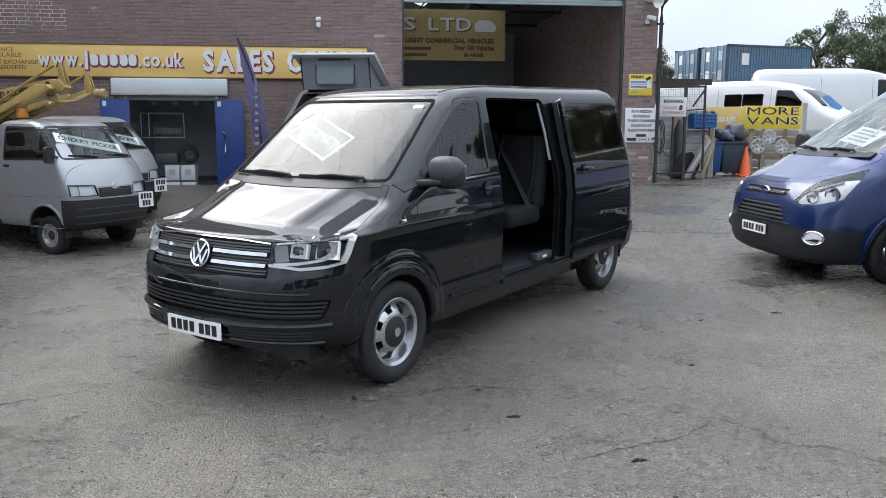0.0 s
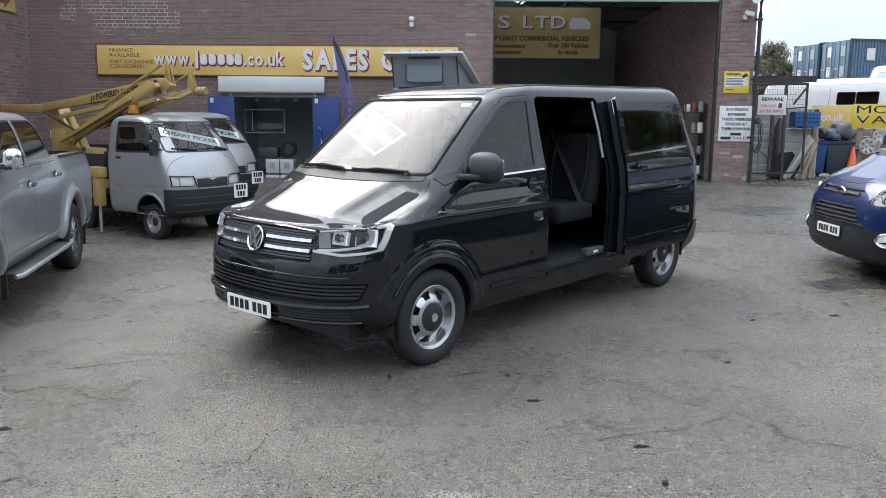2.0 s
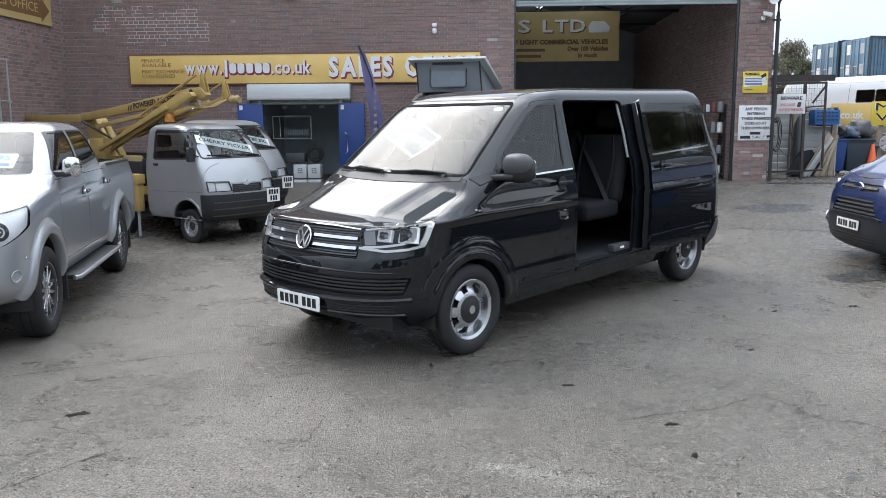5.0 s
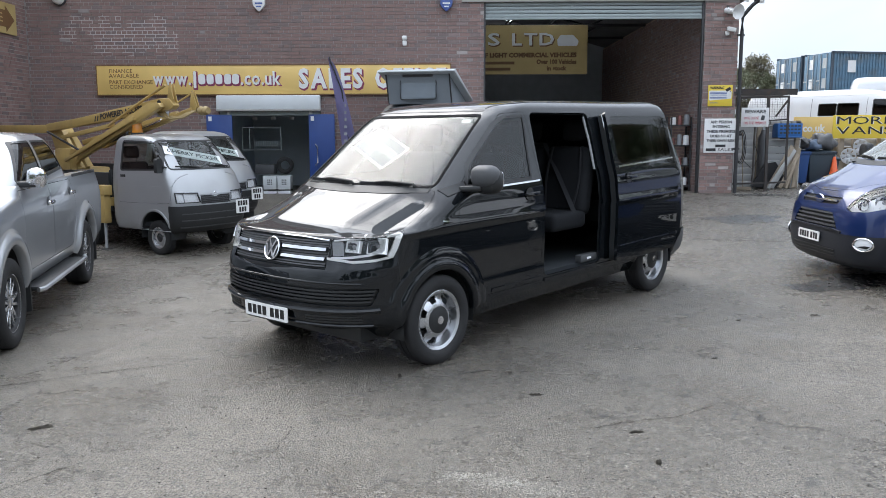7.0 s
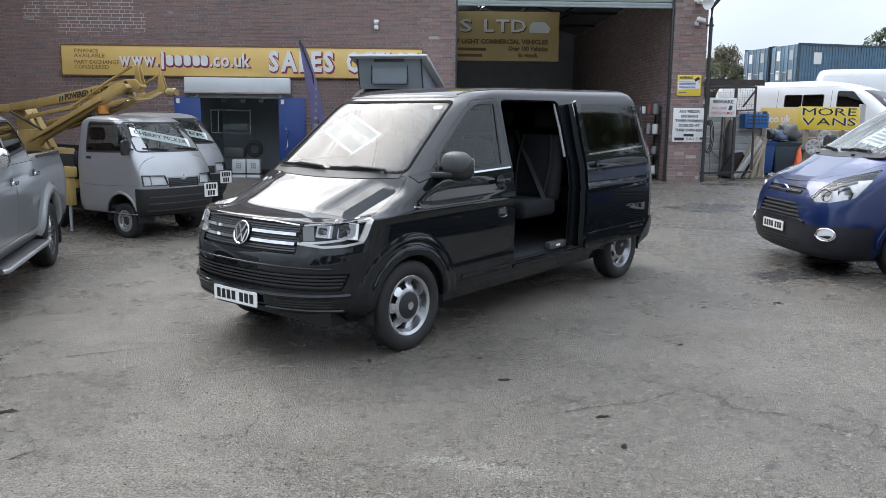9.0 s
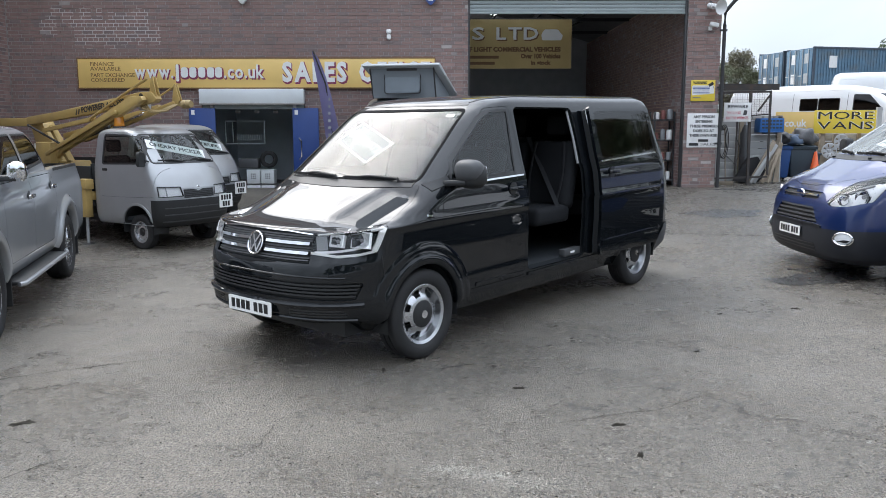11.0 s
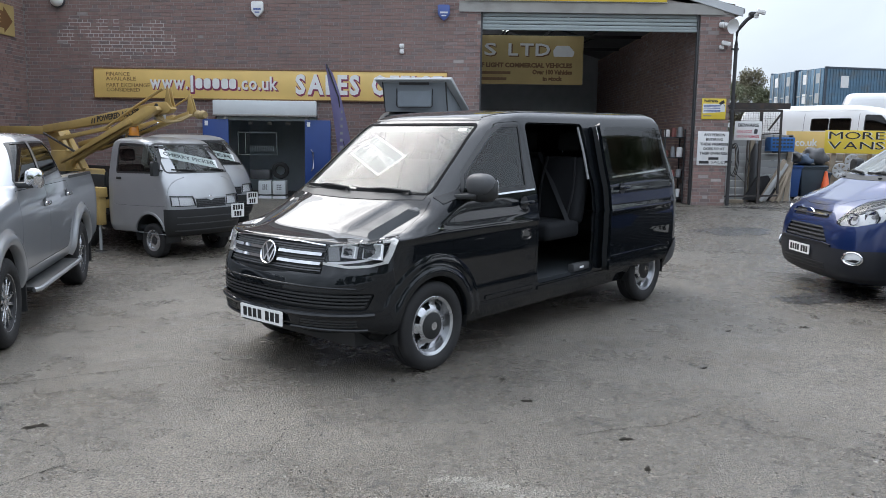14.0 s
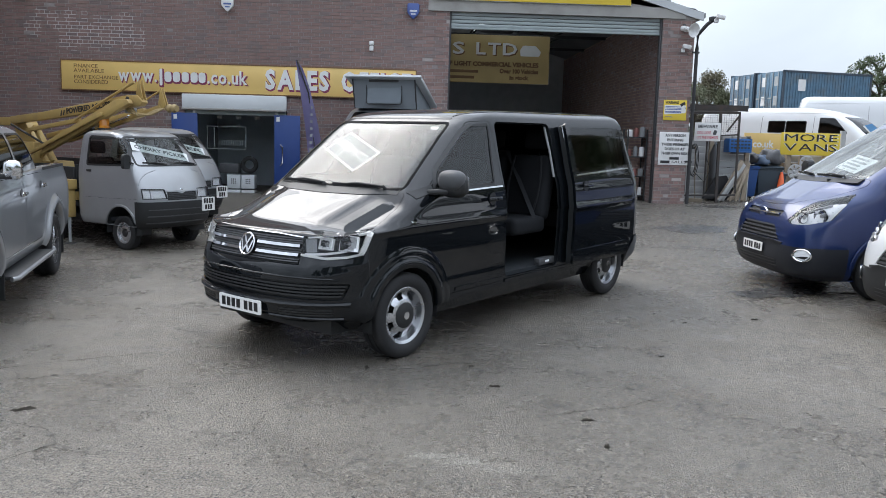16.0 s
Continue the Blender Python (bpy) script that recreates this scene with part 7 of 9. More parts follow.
def porter(m, words, second=False):
    v = thing("mini_truck", m, "small silver cab-over truck with black bumper" + ("" if second else " and cherry picker"), "truck", "mini trucks")
    sh, ref = Shell(PORTER_ROWS, nose=12, side=14, tail=6), Shell(PORTER_ROWS, nose=12, side=14, tail=6)
    for ax in ("y+", "y-"):
        sh.take(ax, disc(0, 0.33, 0.36, 24), keep=False)
        sh.take(ax, [(-0.36, 0.2), (0.36, 0.2), (0.36, 0.33), (-0.36, 0.33)], keep=False)
        win = rounded([(0.22, 1.33), (-0.80, 1.31), (-0.78, 1.76), (0.0, 1.74)], 0.04)
        piece = sh.take(ax, win)
        d = sh.finish("door", sh.panel(ax, rounded([(0.42, 1.28), (0.40, 0.82), (-0.42, 0.80), (-0.90, 0.80), (-0.88, 1.80), (-0.05, 1.79)], 0.04)), PORTER_PAINT, v, thick=0.01)
        sh.finish("window", piece, GLASS, d, "side window glass", push=-0.003)
        part("window_seal", ref.line(ax, win, 0.03, 0.003, 0.01, closed=True), BLACK_PLASTIC, d)
        part("door_handle", box(-0.06, 0.06, -0.01, 0.01, -0.02, 0.02, 0.006), BLACK_PLASTIC, d, "", Matrix.Translation(ref.cast(ax, -0.74, 1.22)[0]))
        part("door_crease", ref.line(ax, [(0.40, 1.07), (-0.9, 1.07)], 0.008, 0.003), PORTER_PAINT, d)
    screen = rounded([(-0.60, 1.33), (0.60, 1.33), (0.55, 1.76), (-0.55, 1.76)], 0.05)
    g = sh.finish("windscreen", sh.take("x+", screen, low=-0.4), SMEARED_GLASS, v, "clear windscreen with a paper banner")
    g.visible_shadow = False
    part("screen_seal", ref.line("x+", screen, 0.025, 0.003, 0.01, closed=True), BLACK_PLASTIC, v)
    rear = sh.take("x-", rounded([(-0.5, 1.38), (0.5, 1.38), (0.5, 1.72), (-0.5, 1.72)], 0.04), low=None)
    sh.finish("rear_window", rear, GLASS, v, "rear window glass")
    bump = sh.take("x+", [(-0.72, 0.36), (0.72, 0.36), (0.72, 0.78), (-0.72, 0.78)], low=0.2)
    sh.finish("bumper", bump, BLACK_PLASTIC, v, "black plastic bumper", push=0.02, thick=0.02)
    for ax in ("y+", "y-"):
        sh.finish("bumper_side", sh.take(ax, [(0.36, 0.36), (0.64, 0.36), (0.64, 0.78), (0.36, 0.78)]), BLACK_PLASTIC, v, push=0.015)
    for s in (1, -1):
        lamp = [(s * 0.30, 0.83), (s * 0.66, 0.83), (s * 0.66, 0.98), (s * 0.33, 0.97)]
        lp = sh.take("x+", lamp, lean=0.05, low=0.2)
        hs = lp.copy()
        hl = sh.finish("headlight", lp, LAMP_GLASS, v, "rectangular headlight")
        hl.visible_shadow = False
        sh.finish("lamp_housing", hs, LAMP_REFLECTOR, hl, push=-0.03)
        sh_line = ref.line("x+", [(s * 0.56, 0.835), (s * 0.56, 0.975)], 0.012, -0.005, 0.02)
        part("lamp_rib", sh_line, GREY_TRIM, hl)
        part("lamp_frame", ref.line("x+", lamp, 0.012, 0.006, 0.012, closed=True), BLACK_PLASTIC, hl)
    gp = sh.finish("grille", sh.take("x+", [(-0.29, 0.80), (0.29, 0.80), (0.29, 0.93), (0.08, 0.93), (0.0, 0.90), (-0.08, 0.93), (-0.29, 0.93)], low=0.2), PLATE_BLACK, v, "slim black grille", push=-0.02)
    part("grille_lip", ref.line("x+", [(-0.32, 0.95), (-0.1, 0.955), (0, 0.94), (0.1, 0.955), (0.32, 0.95)], 0.022, 0.01, 0.02), PORTER_PAINT, gp)
    for z in (0.46, 0.56, 0.66):
        part("bumper_groove", ref.line("x+", [(-0.6, z), (0.6, z)], 0.014, 0.026, 0.01), GREY_PLASTIC, gp)
    for z in (0.82, 0.85, 0.875, 0.90):
        part("slat", ref.line("x+", [(-0.26, z), (0.26, z)], 0.008, -0.004, 0.015), GREY_PLASTIC, gp)
    co, _ = ref.cast("x+", 0, 0.95)
    part("emblem", lathe([(0, 0.008), (0.03, 0.006), (0.034, 0), (0, 0)], 18, "z"), CHROME, v, "", Matrix.Translation(co) @ pose(0, 0, 0, 90, 0, 90))
    co, no = ref.cast("x+", 0.52, 0.71)
    number_plate(v, Matrix.Translation(co + Vector((0.05, 0, 0))) @ pose(0, 0, 0, 90, 0, 90), 7, 0.27, 0.22, True)
    for a, b in (((-0.1, 1.34), (-0.5, 1.37)), ((0.48, 1.34), (0.1, 1.37))):
        p, n = ref.cast("x+", *a)
        q, _ = ref.cast("x+", *b)
        wiper(v, p, q, n * 0.025)
    base = ref.cast("y-", 0.24, 1.36)[0]
    mr = part("mirror", rounded_plate(0.16, 0.22, 0.05, 0.04), BLACK_PLASTIC, v, "black door mirror", Matrix.Translation(base + Vector((0.02, -0.13, 0.03))) @ pose(0, 0, 0, 90, 0, -70))
    part("mirror_arm", tube([base, base + Vector((0.02, -0.08, 0.02))], 0.012, 8), BLACK_PLASTIC, v)
    sh.finish("cab", sh.bm, PORTER_PAINT, v, "silver-grey cab panels", thick=0.01)
    part("cab_floor", box(-1.0, 0.4, -0.62, 0.62, 0.44, 0.50), LINER, v)
    part("cab_back", box(-1.0, -0.97, -0.62, 0.62, 0.5, 1.35), LINER, v)
    part("dashboard", box(0.1, 0.36, -0.6, 0.6, 1.05, 1.28, 0.04), GREY_PLASTIC, v)
    for y in (-0.33, 0.33):
        seat(v, pose(-0.55, y, 0.66), 0.46)
    wheel_arch(ref, v, 0, 0.33, 0.36, 0.4, 0.68, PORTER_PAINT, lip=0.02)
    for x in (0.0, -1.83):
        for s in (1, -1):
            wheel(v, pose(x, s * 0.58, 0.27), 0.27, 0.155, 0.16, "small", s)
    part("chassis", box(-3.0, 0.3, -0.34, 0.34, 0.34, 0.46), DARK_METAL, v)
    part("load_bed", box(-2.9, -1.12, -0.68, 0.68, 0.62, 0.70, 0.01), DARK_METAL, v)
    for s in (1, -1):
        part("drop_side", box(-2.9, -1.12, s * 0.69 - 0.02, s * 0.69 + 0.02, 0.70, 1.26, 0.008), BLACK_PLASTIC, v, "black load bed side")
    part("head_board", box(-1.16, -1.12, -0.66, 0.66, 0.70, 1.3, 0.008), BLACK_PLASTIC, v)
    co, no = ref.cast("x+", -0.05, 1.55)
    al = Vector((0, 0.93, -0.32)).normalized()
    al = (al - no * al.dot(no)).normalized()
    mm = Matrix((al, no.cross(al), no)).transposed().to_4x4()
    mm.translation = co - no * 0.02
    b = part("paper_banner", rounded_plate(1.0, 0.17, 0.003), PAPER, v, "white paper banner across the windscreen", mm)
    text_width(lettering(words, 0.10, GREY_PLASTIC, b, pose(0, 0, 0.004), 0.001, bold=0.002, name="word"), 0.9)
    if not second:
        bea = part("beacon", lathe([(0, 0.04), (0.085, 0.04), (0.088, 0.06), (0.08, 0.07), (0.076, 0.18), (0.06, 0.21), (0, 0.215)], 24, "z"), AMBER, v, "amber beacon", pose(-0.86, -0.30, 1.85))
        part("beacon_base", lathe([(0, -0.02), (0.1, -0.02), (0.1, 0.04), (0, 0.04)], 24, "z"), BLACK_PLASTIC, bea)
        part("beacon_cap", lathe([(0, 0.06), (0.04, 0.07), (0.04, 0.16), (0, 0.17)], 16, "z"), CHROME, bea)
    return v


PORTER_AT = pose(-3.86, 12.20, -0.1, 0, 0, -33)
truck = porter(PORTER_AT, "CHERRY PICKER")
porter(PORTER_AT @ pose(-1.3, 1.55, 0.06), "TIPPER", True)


def cherry_picker():
    """The folded lift on the nearer truck's bed, in the truck's axes (x forward, z up)."""
    v = thing("cherry_picker", PORTER_AT, "folded yellow cherry picker boom on the truck bed", "boom lift")
    part("turret", join(prism([(-3.0, 0.70), (-2.5, 0.70), (-2.75, 1.3), (-3.35, 2.0), (-3.72, 2.0), (-3.5, 1.5)], "y", -0.12, 0.12, 0.015)), LIFT_YELLOW, v, "yellow turret plates")
    part("turntable", lathe([(0, 0.70), (0.34, 0.70), (0.34, 0.82), (0.2, 0.86), (0, 0.86)], 28, "z"), DARK_METAL, v, "", pose(-2.6, 0, 0))
    up = part("upper_boom", prism([(-3.55, 1.92), (-3.55, 2.06), (-2.6, 2.145), (-0.33, 2.425), (-0.1, 2.42), (0.03, 2.31), (-0.05, 2.25), (-0.4, 2.21), (-2.6, 2.01)], "y", -0.26, -0.14, 0.012), LIFT_YELLOW, v, "yellow upper boom")
    ang = math.degrees(math.atan2(0.235, 2.27))
    text_width(lettering("POWERED ACCESS", 0.13, BLACK_WORD, up, pose(-1.33, -0.263, 2.215, 90, 0, 0) @ pose(0, 0, 0, 0, 0, ang), 0.002, bold=0.004, name="word"), 1.15)
    for x in (-2.07, -2.0, -0.68, -0.62):
        z = 2.165 + (x + 1.33) * 0.11
        part("mark", prism([(x, z), (x + 0.03, z), (x + 0.055, z + 0.09), (x + 0.025, z + 0.09)], "y", -0.264, -0.259), BLACK_WORD, up, smooth=False)
    for y in (-0.235, -0.175):
        part("spike_plate", prism([(-0.16, 2.40), (-0.1, 2.64), (-0.07, 2.66), (-0.03, 2.5), (0.02, 2.34)], "y", y, y + 0.012, 0.003), LIFT_YELLOW, v, "thin yellow pivot plate")
    part("pivot_pin", lathe([(0, -0.012), (0.04, -0.012), (0.04, 0.0), (0, 0.0)], 20), DARK_METAL, up, "", pose(-0.32, -0.26, 2.36))
    part("lower_boom", prism([(-2.4, 1.44), (-2.52, 1.57), (-0.45, 2.355), (-0.2, 2.35), (-0.14, 2.29), (-0.3, 2.22)], "y", -0.38, -0.285, 0.012), LIFT_YELLOW, v, "yellow lower boom")
    part("side_link", beam((-2.95, -0.32, 1.82), (-1.45, -0.32, 2.02), 0.05, 0.07, 0.008), LIFT_YELLOW, v)
    part("link_rod", tube([(-0.1, -0.3, 2.62), (-0.78, -0.30, 2.36), (-1.5, -0.4, 2.0)], 0.022, 8), LIFT_YELLOW, v)
    part("parallel_link", beam((-2.75, -0.42, 1.42), (-0.75, -0.42, 2.12), 0.05, 0.06, 0.008), LIFT_YELLOW, v, "thin yellow levelling link")
    part("parallel_link", beam((-3.3, 0.3, 1.72), (-0.6, 0.3, 2.2), 0.07, 0.09, 0.01), LIFT_YELLOW, v)
    part("cross_brace", beam((-2.95, -0.2, 1.25), (-2.2, -0.2, 1.75), 0.06, 0.08, 0.008), LIFT_YELLOW, v)
    part("cross_brace", beam((-2.35, -0.25, 1.3), (-2.85, -0.25, 1.9), 0.06, 0.07, 0.008), LIFT_YELLOW, v)
    part("turret_box", box(-3.2, -2.75, -0.34, -0.13, 1.2, 1.62, 0.02), LIFT_YELLOW, v, "yellow control box on the turret")
    part("pedestal", prism([(-2.95, 0.72), (-2.25, 0.72), (-2.4, 1.3), (-2.85, 1.3)], "y", -0.2, 0.2, 0.02), LIFT_YELLOW, v)
    part("tie_rod", tube([(-3.45, -0.3, 1.92), (-2.3, -0.34, 1.55)], 0.02, 8), DARK_METAL, v)
    part("middle_boom", beam((-2.4, 0.1, 1.66), (0.05, 0.1, 2.25), 0.09, 0.08, 0.012), LIFT_YELLOW, v)
    for y in (0.07, 0.115):
        part("knuckle", prism([(-0.02, 2.22), (0.04, 2.53), (0.07, 2.55), (0.17, 2.29), (0.1, 2.2)], "y", y, y + 0.012, 0.003), LIFT_YELLOW, v, "yellow knuckle plates")
    part("link_rod", tube([(0.05, 0.1, 2.52), (-0.25, 0.08, 2.39), (-0.62, 0.06, 2.24)], 0.016, 8), LIFT_YELLOW, v)
    part("rear_boom", beam((-5.8, -0.05, 1.98), (-3.45, -0.05, 1.97), 0.16, 0.15, 0.012), LIFT_YELLOW, v, "yellow boom end over the tail")
    part("ram", tube([(-2.8, 0.05, 1.62), (-1.6, 0.05, 1.88)], 0.045, 12), DARK_METAL, v, "hydraulic ram")
    part("ram_rod", tube([(-1.6, 0.05, 1.88), (-0.7, 0.05, 2.1)], 0.022, 10), CHROME, v)
    for i in range(4):
        part("hose", tube([(-0.55 + 0.06 * i, -0.2, 2.3), (-0.3 + 0.07 * i, -0.26, 2.16 - 0.02 * i), (0.0 + 0.06 * i, -0.2, 2.12), (0.25 + 0.03 * i, -0.1, 2.22)], 0.014, 8), mat_hose, v)
    part("insulator", lathe([(0, -0.12), (0.05, -0.12), (0.07, -0.06), (0.05, -0.02), (0.07, 0.04), (0.05, 0.1), (0, 0.1)], 16, "x"), mat_hose, v, "", pose(0.30, 0.1, 2.23))
    part("valve_block", box(-0.62, -0.45, -0.1, 0.02, 2.14, 2.24, 0.015), GREY_TRIM, v)
    part("bracket", box(-3.35, -3.1, -0.27, -0.23, 1.45, 1.6, 0.01), WHITE_SIGN, v, "", pose(0, 0, 0, 0, 0, 0))
    for x in (-1.18, -2.8):
        leg = part("outrigger", box(x - 0.09, x + 0.09, -0.82, -0.70, 0.45, 1.02, 0.012), LIFT_YELLOW, v, "yellow outrigger leg")
        part("leg_head", box(x - 0.13, x + 0.13, -0.84, -0.69, 0.9, 1.06, 0.012), LIFT_YELLOW, leg)
        part("leg_rod", tube([(x, -0.76, 0.03), (x, -0.76, 0.5)], 0.025, 10), GREY_TRIM, leg)
        part("foot", lathe([(0, 0), (0.1, 0), (0.09, 0.03), (0, 0.04)], 20, "z"), DARK_METAL, leg, "", pose(x, -0.76, 0.0))
    part("outrigger_beam", box(-1.26, -1.1, -0.7, 0.7, 0.72, 0.86, 0.01), LIFT_YELLOW, v)
    return v


mat_hose = mat("dirty_hose", (0.3, 0.22, 0.1), 0.7, vary=0.3)
cherry_picker()

# -- camper with its roof raised, behind the black van
CANVAS = mat("grey_canvas", (0.22, 0.245, 0.27), 0.9, vary=0.1, fine=200)
LID = mat("lid_grey", (0.5, 0.53, 0.55), 0.4, vary=0.06)


def camper():
    v = thing("camper", pose(-0.45, 14.55, ground_z(0, 14.5), 0, 0, 258), "grey camper with raised canvas roof", "camper van")
    sh = Shell([(z, a + 0.0, b + 0.9, c, d, e, f, g) for z, a, b, c, d, e, f, g in VAN_ROWS], per_gap=2, nose=10, side=10, tail=6)
    screen = rounded([(-0.76, 1.335), (0.76, 1.335), (0.655, 1.875), (-0.655, 1.875)], 0.04)
    sh.finish("windscreen", sh.take("x+", screen, low=-1.05), TINT, v)
    sh.finish("body", sh.bm, mat("camper_grey", (0.2, 0.22, 0.24), 0.3, metal=0.3, coat=0.5, vary=0.05), v)
    for x in (0.0, -2.6):
        for s in (1, -1):
            wheel(v, pose(x, s * 0.835, 0.345), 0.345, 0.215, 0.225, "spokes", s)
    f0, f1, top = -0.62, -2.4, 2.56
    part("lid", prism([(f0 + 0.14, top - 0.02), (f0 + 0.14, top + 0.01), (f0, top + 0.04), (f1, 2.10), (f1, 2.04)], "y", -0.76, 0.76, 0.02), LID, v, "pale raised roof lid")
    fr = bmesh.new()
    q = [fr.verts.new(p) for p in ((f0 - 0.18, -0.62, 1.95), (f0 - 0.18, 0.62, 1.95), (f0 + 0.02, 0.62, top), (f0 + 0.02, -0.62, top), (f1, -0.62, 1.98), (f1, 0.62, 1.98), (f1, 0.62, 2.03), (f1, -0.62, 2.03))]
    for idx in ((0, 1, 2, 3), (1, 5, 6, 2), (4, 0, 3, 7)):
        fr.faces.new([q[i] for i in idx])
    part("canvas", fr, CANVAS, v, "grey canvas sides", smooth=False)
    part("canvas_window", prism(rounded([(-0.34, 2.05), (0.34, 2.05), (0.34, 2.40), (-0.34, 2.40)], 0.06), "x", f0 - 0.07, f0 - 0.05), mat("window_film", (0.2, 0.23, 0.26), 0.25), v, "plastic window in the canvas", pose(0, 0, 0))
    part("vent", box(f0 - 0.01, f0 + 0.012, -0.3, 0.3, top - 0.1, top - 0.03, 0.005), DARK_METAL, v, "dark vent under the lid")
    for y in (-0.63, 0.63):
        part("canvas_edge", beam((f0 - 0.2, y, 1.95), (f0 + 0.03, y, top), 0.025), DARK_METAL, v)
    part("window_rim", tube([(f0 - 0.04, y, z) for y, z in rounded([(-0.36, 2.03), (0.36, 2.03), (0.36, 2.42), (-0.36, 2.42)], 0.06)], 0.008, 6, True), DARK_METAL, v)
    return v


camper()


# ---- east side: fence, bins, hoarding, far vans, containers and trees ----
def g(x, y):
    return ground_z(x, y)


FENCE_BOARD = mat("pale_board", (0.4, 0.41, 0.41), 0.8, vary=0.12, dirt=(0.22, 0.2, 0.18), dirt_amount=0.5, dirt_scale=2)
RUST = mat("rusty_steel", (0.045, 0.04, 0.038), 0.7, vary=0.3, dirt=(0.12, 0.06, 0.03), dirt_amount=0.3, dirt_scale=6)
BIN_BLUE = mat("bin_blue", (0.015, 0.06, 0.2), 0.45, vary=0.12)
BIN_DARK = mat("bin_dark", (0.03, 0.045, 0.06), 0.5, vary=0.15)
BIN_BAG = mat("bin_bag", (0.012, 0.012, 0.014), 0.3, vary=0.2, bump=0.6, bump_scale=14)
CONE = mat("cone_orange", (0.75, 0.12, 0.03), 0.5, vary=0.08)
WOOD = mat("weathered_wood", (0.3, 0.25, 0.19), 0.85, vary=0.25, scale=8, bump=0.4)
CRATE_BLUE = mat("crate_blue", (0.02, 0.12, 0.36), 0.45, vary=0.08)
CAP_SILVER = mat("hubcap_silver", (0.5, 0.51, 0.52), 0.35, metal=0.4, vary=0.1)

gate = thing("yard_gate", pose(0, 17.6, 0), "black steel frame gate with mesh upper part", "gate")
for p, q, w in (((6.62, 0.42), (6.60, 2.53), 0.05), ((7.10, 0.62), (7.10, 2.0), 0.03), ((7.40, 0.42), (7.37, 2.53), 0.055), ((7.84, 0.7), (7.82, 2.56), 0.04),
                ((6.58, 2.53), (7.84, 2.56), 0.045), ((6.60, 0.62), (7.84, 0.66), 0.04), ((6.60, 1.98), (7.84, 2.06), 0.03), ((7.82, 2.5), (7.55, 2.12), 0.035)):
    part("bar", beam((p[0], 0, p[1]), (q[0], 0, q[1]), w), RUST, gate)
mesh = bmesh.new()
for i in range(22):
    add_box(mesh, 6.64 + i * 0.055, 6.644 + i * 0.055, -0.002, 0.002, 2.05, 2.54)
for i in range(9):
    add_box(mesh, 6.62, 7.82, -0.002, 0.002, 2.07 + i * 0.052, 2.074 + i * 0.052)
tagged(part("wire_mesh", mesh, RUST, gate, "fine wire mesh", smooth=False), kind="stuff")
canopy = thing("lean_to_roof", pose(0, 18.6, 0), "dark edge of a low lean-to roof", "roof")
part("sheet", box(6.7, 8.4, 0, 1.6, 2.66, 2.76, 0.01), DARK_METAL, canopy)
part("fascia", box(6.68, 8.42, -0.02, 0.0, 2.64, 2.78), RUST, canopy)
fence = thing("board_fence", pose(0, 18.7, 0), "pale horizontal board fence behind the gate", "fence")
for i in range(9):
    part("board", box(6.5, 8.6, 0.0, 0.03 + 0.004 * (i % 2), 0.45 + i * 0.165, 0.45 + i * 0.165 + 0.158, 0.004), FENCE_BOARD, fence)
for x in (6.6, 7.6, 8.5):
    part("post", box(x - 0.05, x + 0.05, -0.06, 0.0, 0.3, 2.05), WOOD, fence)
for i in range(8):
    part("coping", box(6.6 + i * 0.25, 6.83 + i * 0.25, -0.06, 0.1, 1.94, 2.04, 0.02), CONCRETE, fence)
b, w, h, y = wall_board("dog_sign", 6.77, 7.38, 1.895, 2.315, 17.555, WHITE_SIGN, "white dog warning sign in black and red")
text_width(lettering("BEWARE", 0.1, BLACK_WORD, b, facing(0, y, 0.12), 0.001, bold=0.003, name="word"), 0.46)
text_width(lettering("DOG LOOSE", 0.085, RED_WORD, b, facing(-0.08, y, -0.02), 0.001, bold=0.001, name="word"), 0.32)
text_width(lettering("ON THE PREMISES", 0.085, RED_WORD, b, facing(0, y, -0.13), 0.001, bold=0.001, name="word"), 0.5)
part("dog_mark", prism(rounded([(0.12, -0.06), (0.2, -0.07), (0.22, 0.03), (0.15, 0.05)], 0.02), "y", y - 0.002, y), GREY_PLASTIC, b)

crate = thing("plastic_crate", pose(8.2, 18.55, 1.68), "blue plastic crate hung on the fence", "crate")
for b4 in ((-0.28, 0.28, -0.2, -0.17, 0, 0.3), (-0.28, 0.28, 0.12, 0.15, 0, 0.3), (-0.28, -0.25, -0.17, 0.12, 0, 0.3), (0.25, 0.28, -0.17, 0.12, 0, 0.3), (-0.28, 0.28, -0.2, 0.15, -0.03, 0)):
    part("wall", box(*b4, 0.006), CRATE_BLUE, crate)
for i in range(6):
    for k in range(3):
        part("slot", box(-0.24 + i * 0.083, -0.18 + i * 0.083, -0.204, -0.199, 0.06 + k * 0.08, 0.10 + k * 0.08), BIN_DARK, crate, smooth=False)
part("crate_bracket", box(-0.1, 0.1, 0.14, 0.2, -0.06, 0.2), DARK_METAL, crate)
bench = thing("gas_bottle", pose(7.6, 18.4, g(7.6, 18.4)), "dull grey gas bottle by the fence", "bottle")
part("bottle", lathe([(0, 0), (0.11, 0), (0.12, 0.04), (0.12, 1.15), (0.06, 1.3), (0.04, 1.36), (0, 1.36)], 22, "z"), GREY_PLASTIC, bench)
part("valve", lathe([(0, 1.36), (0.03, 1.36), (0.03, 1.44), (0, 1.44)], 12, "z"), CHROME, bench)


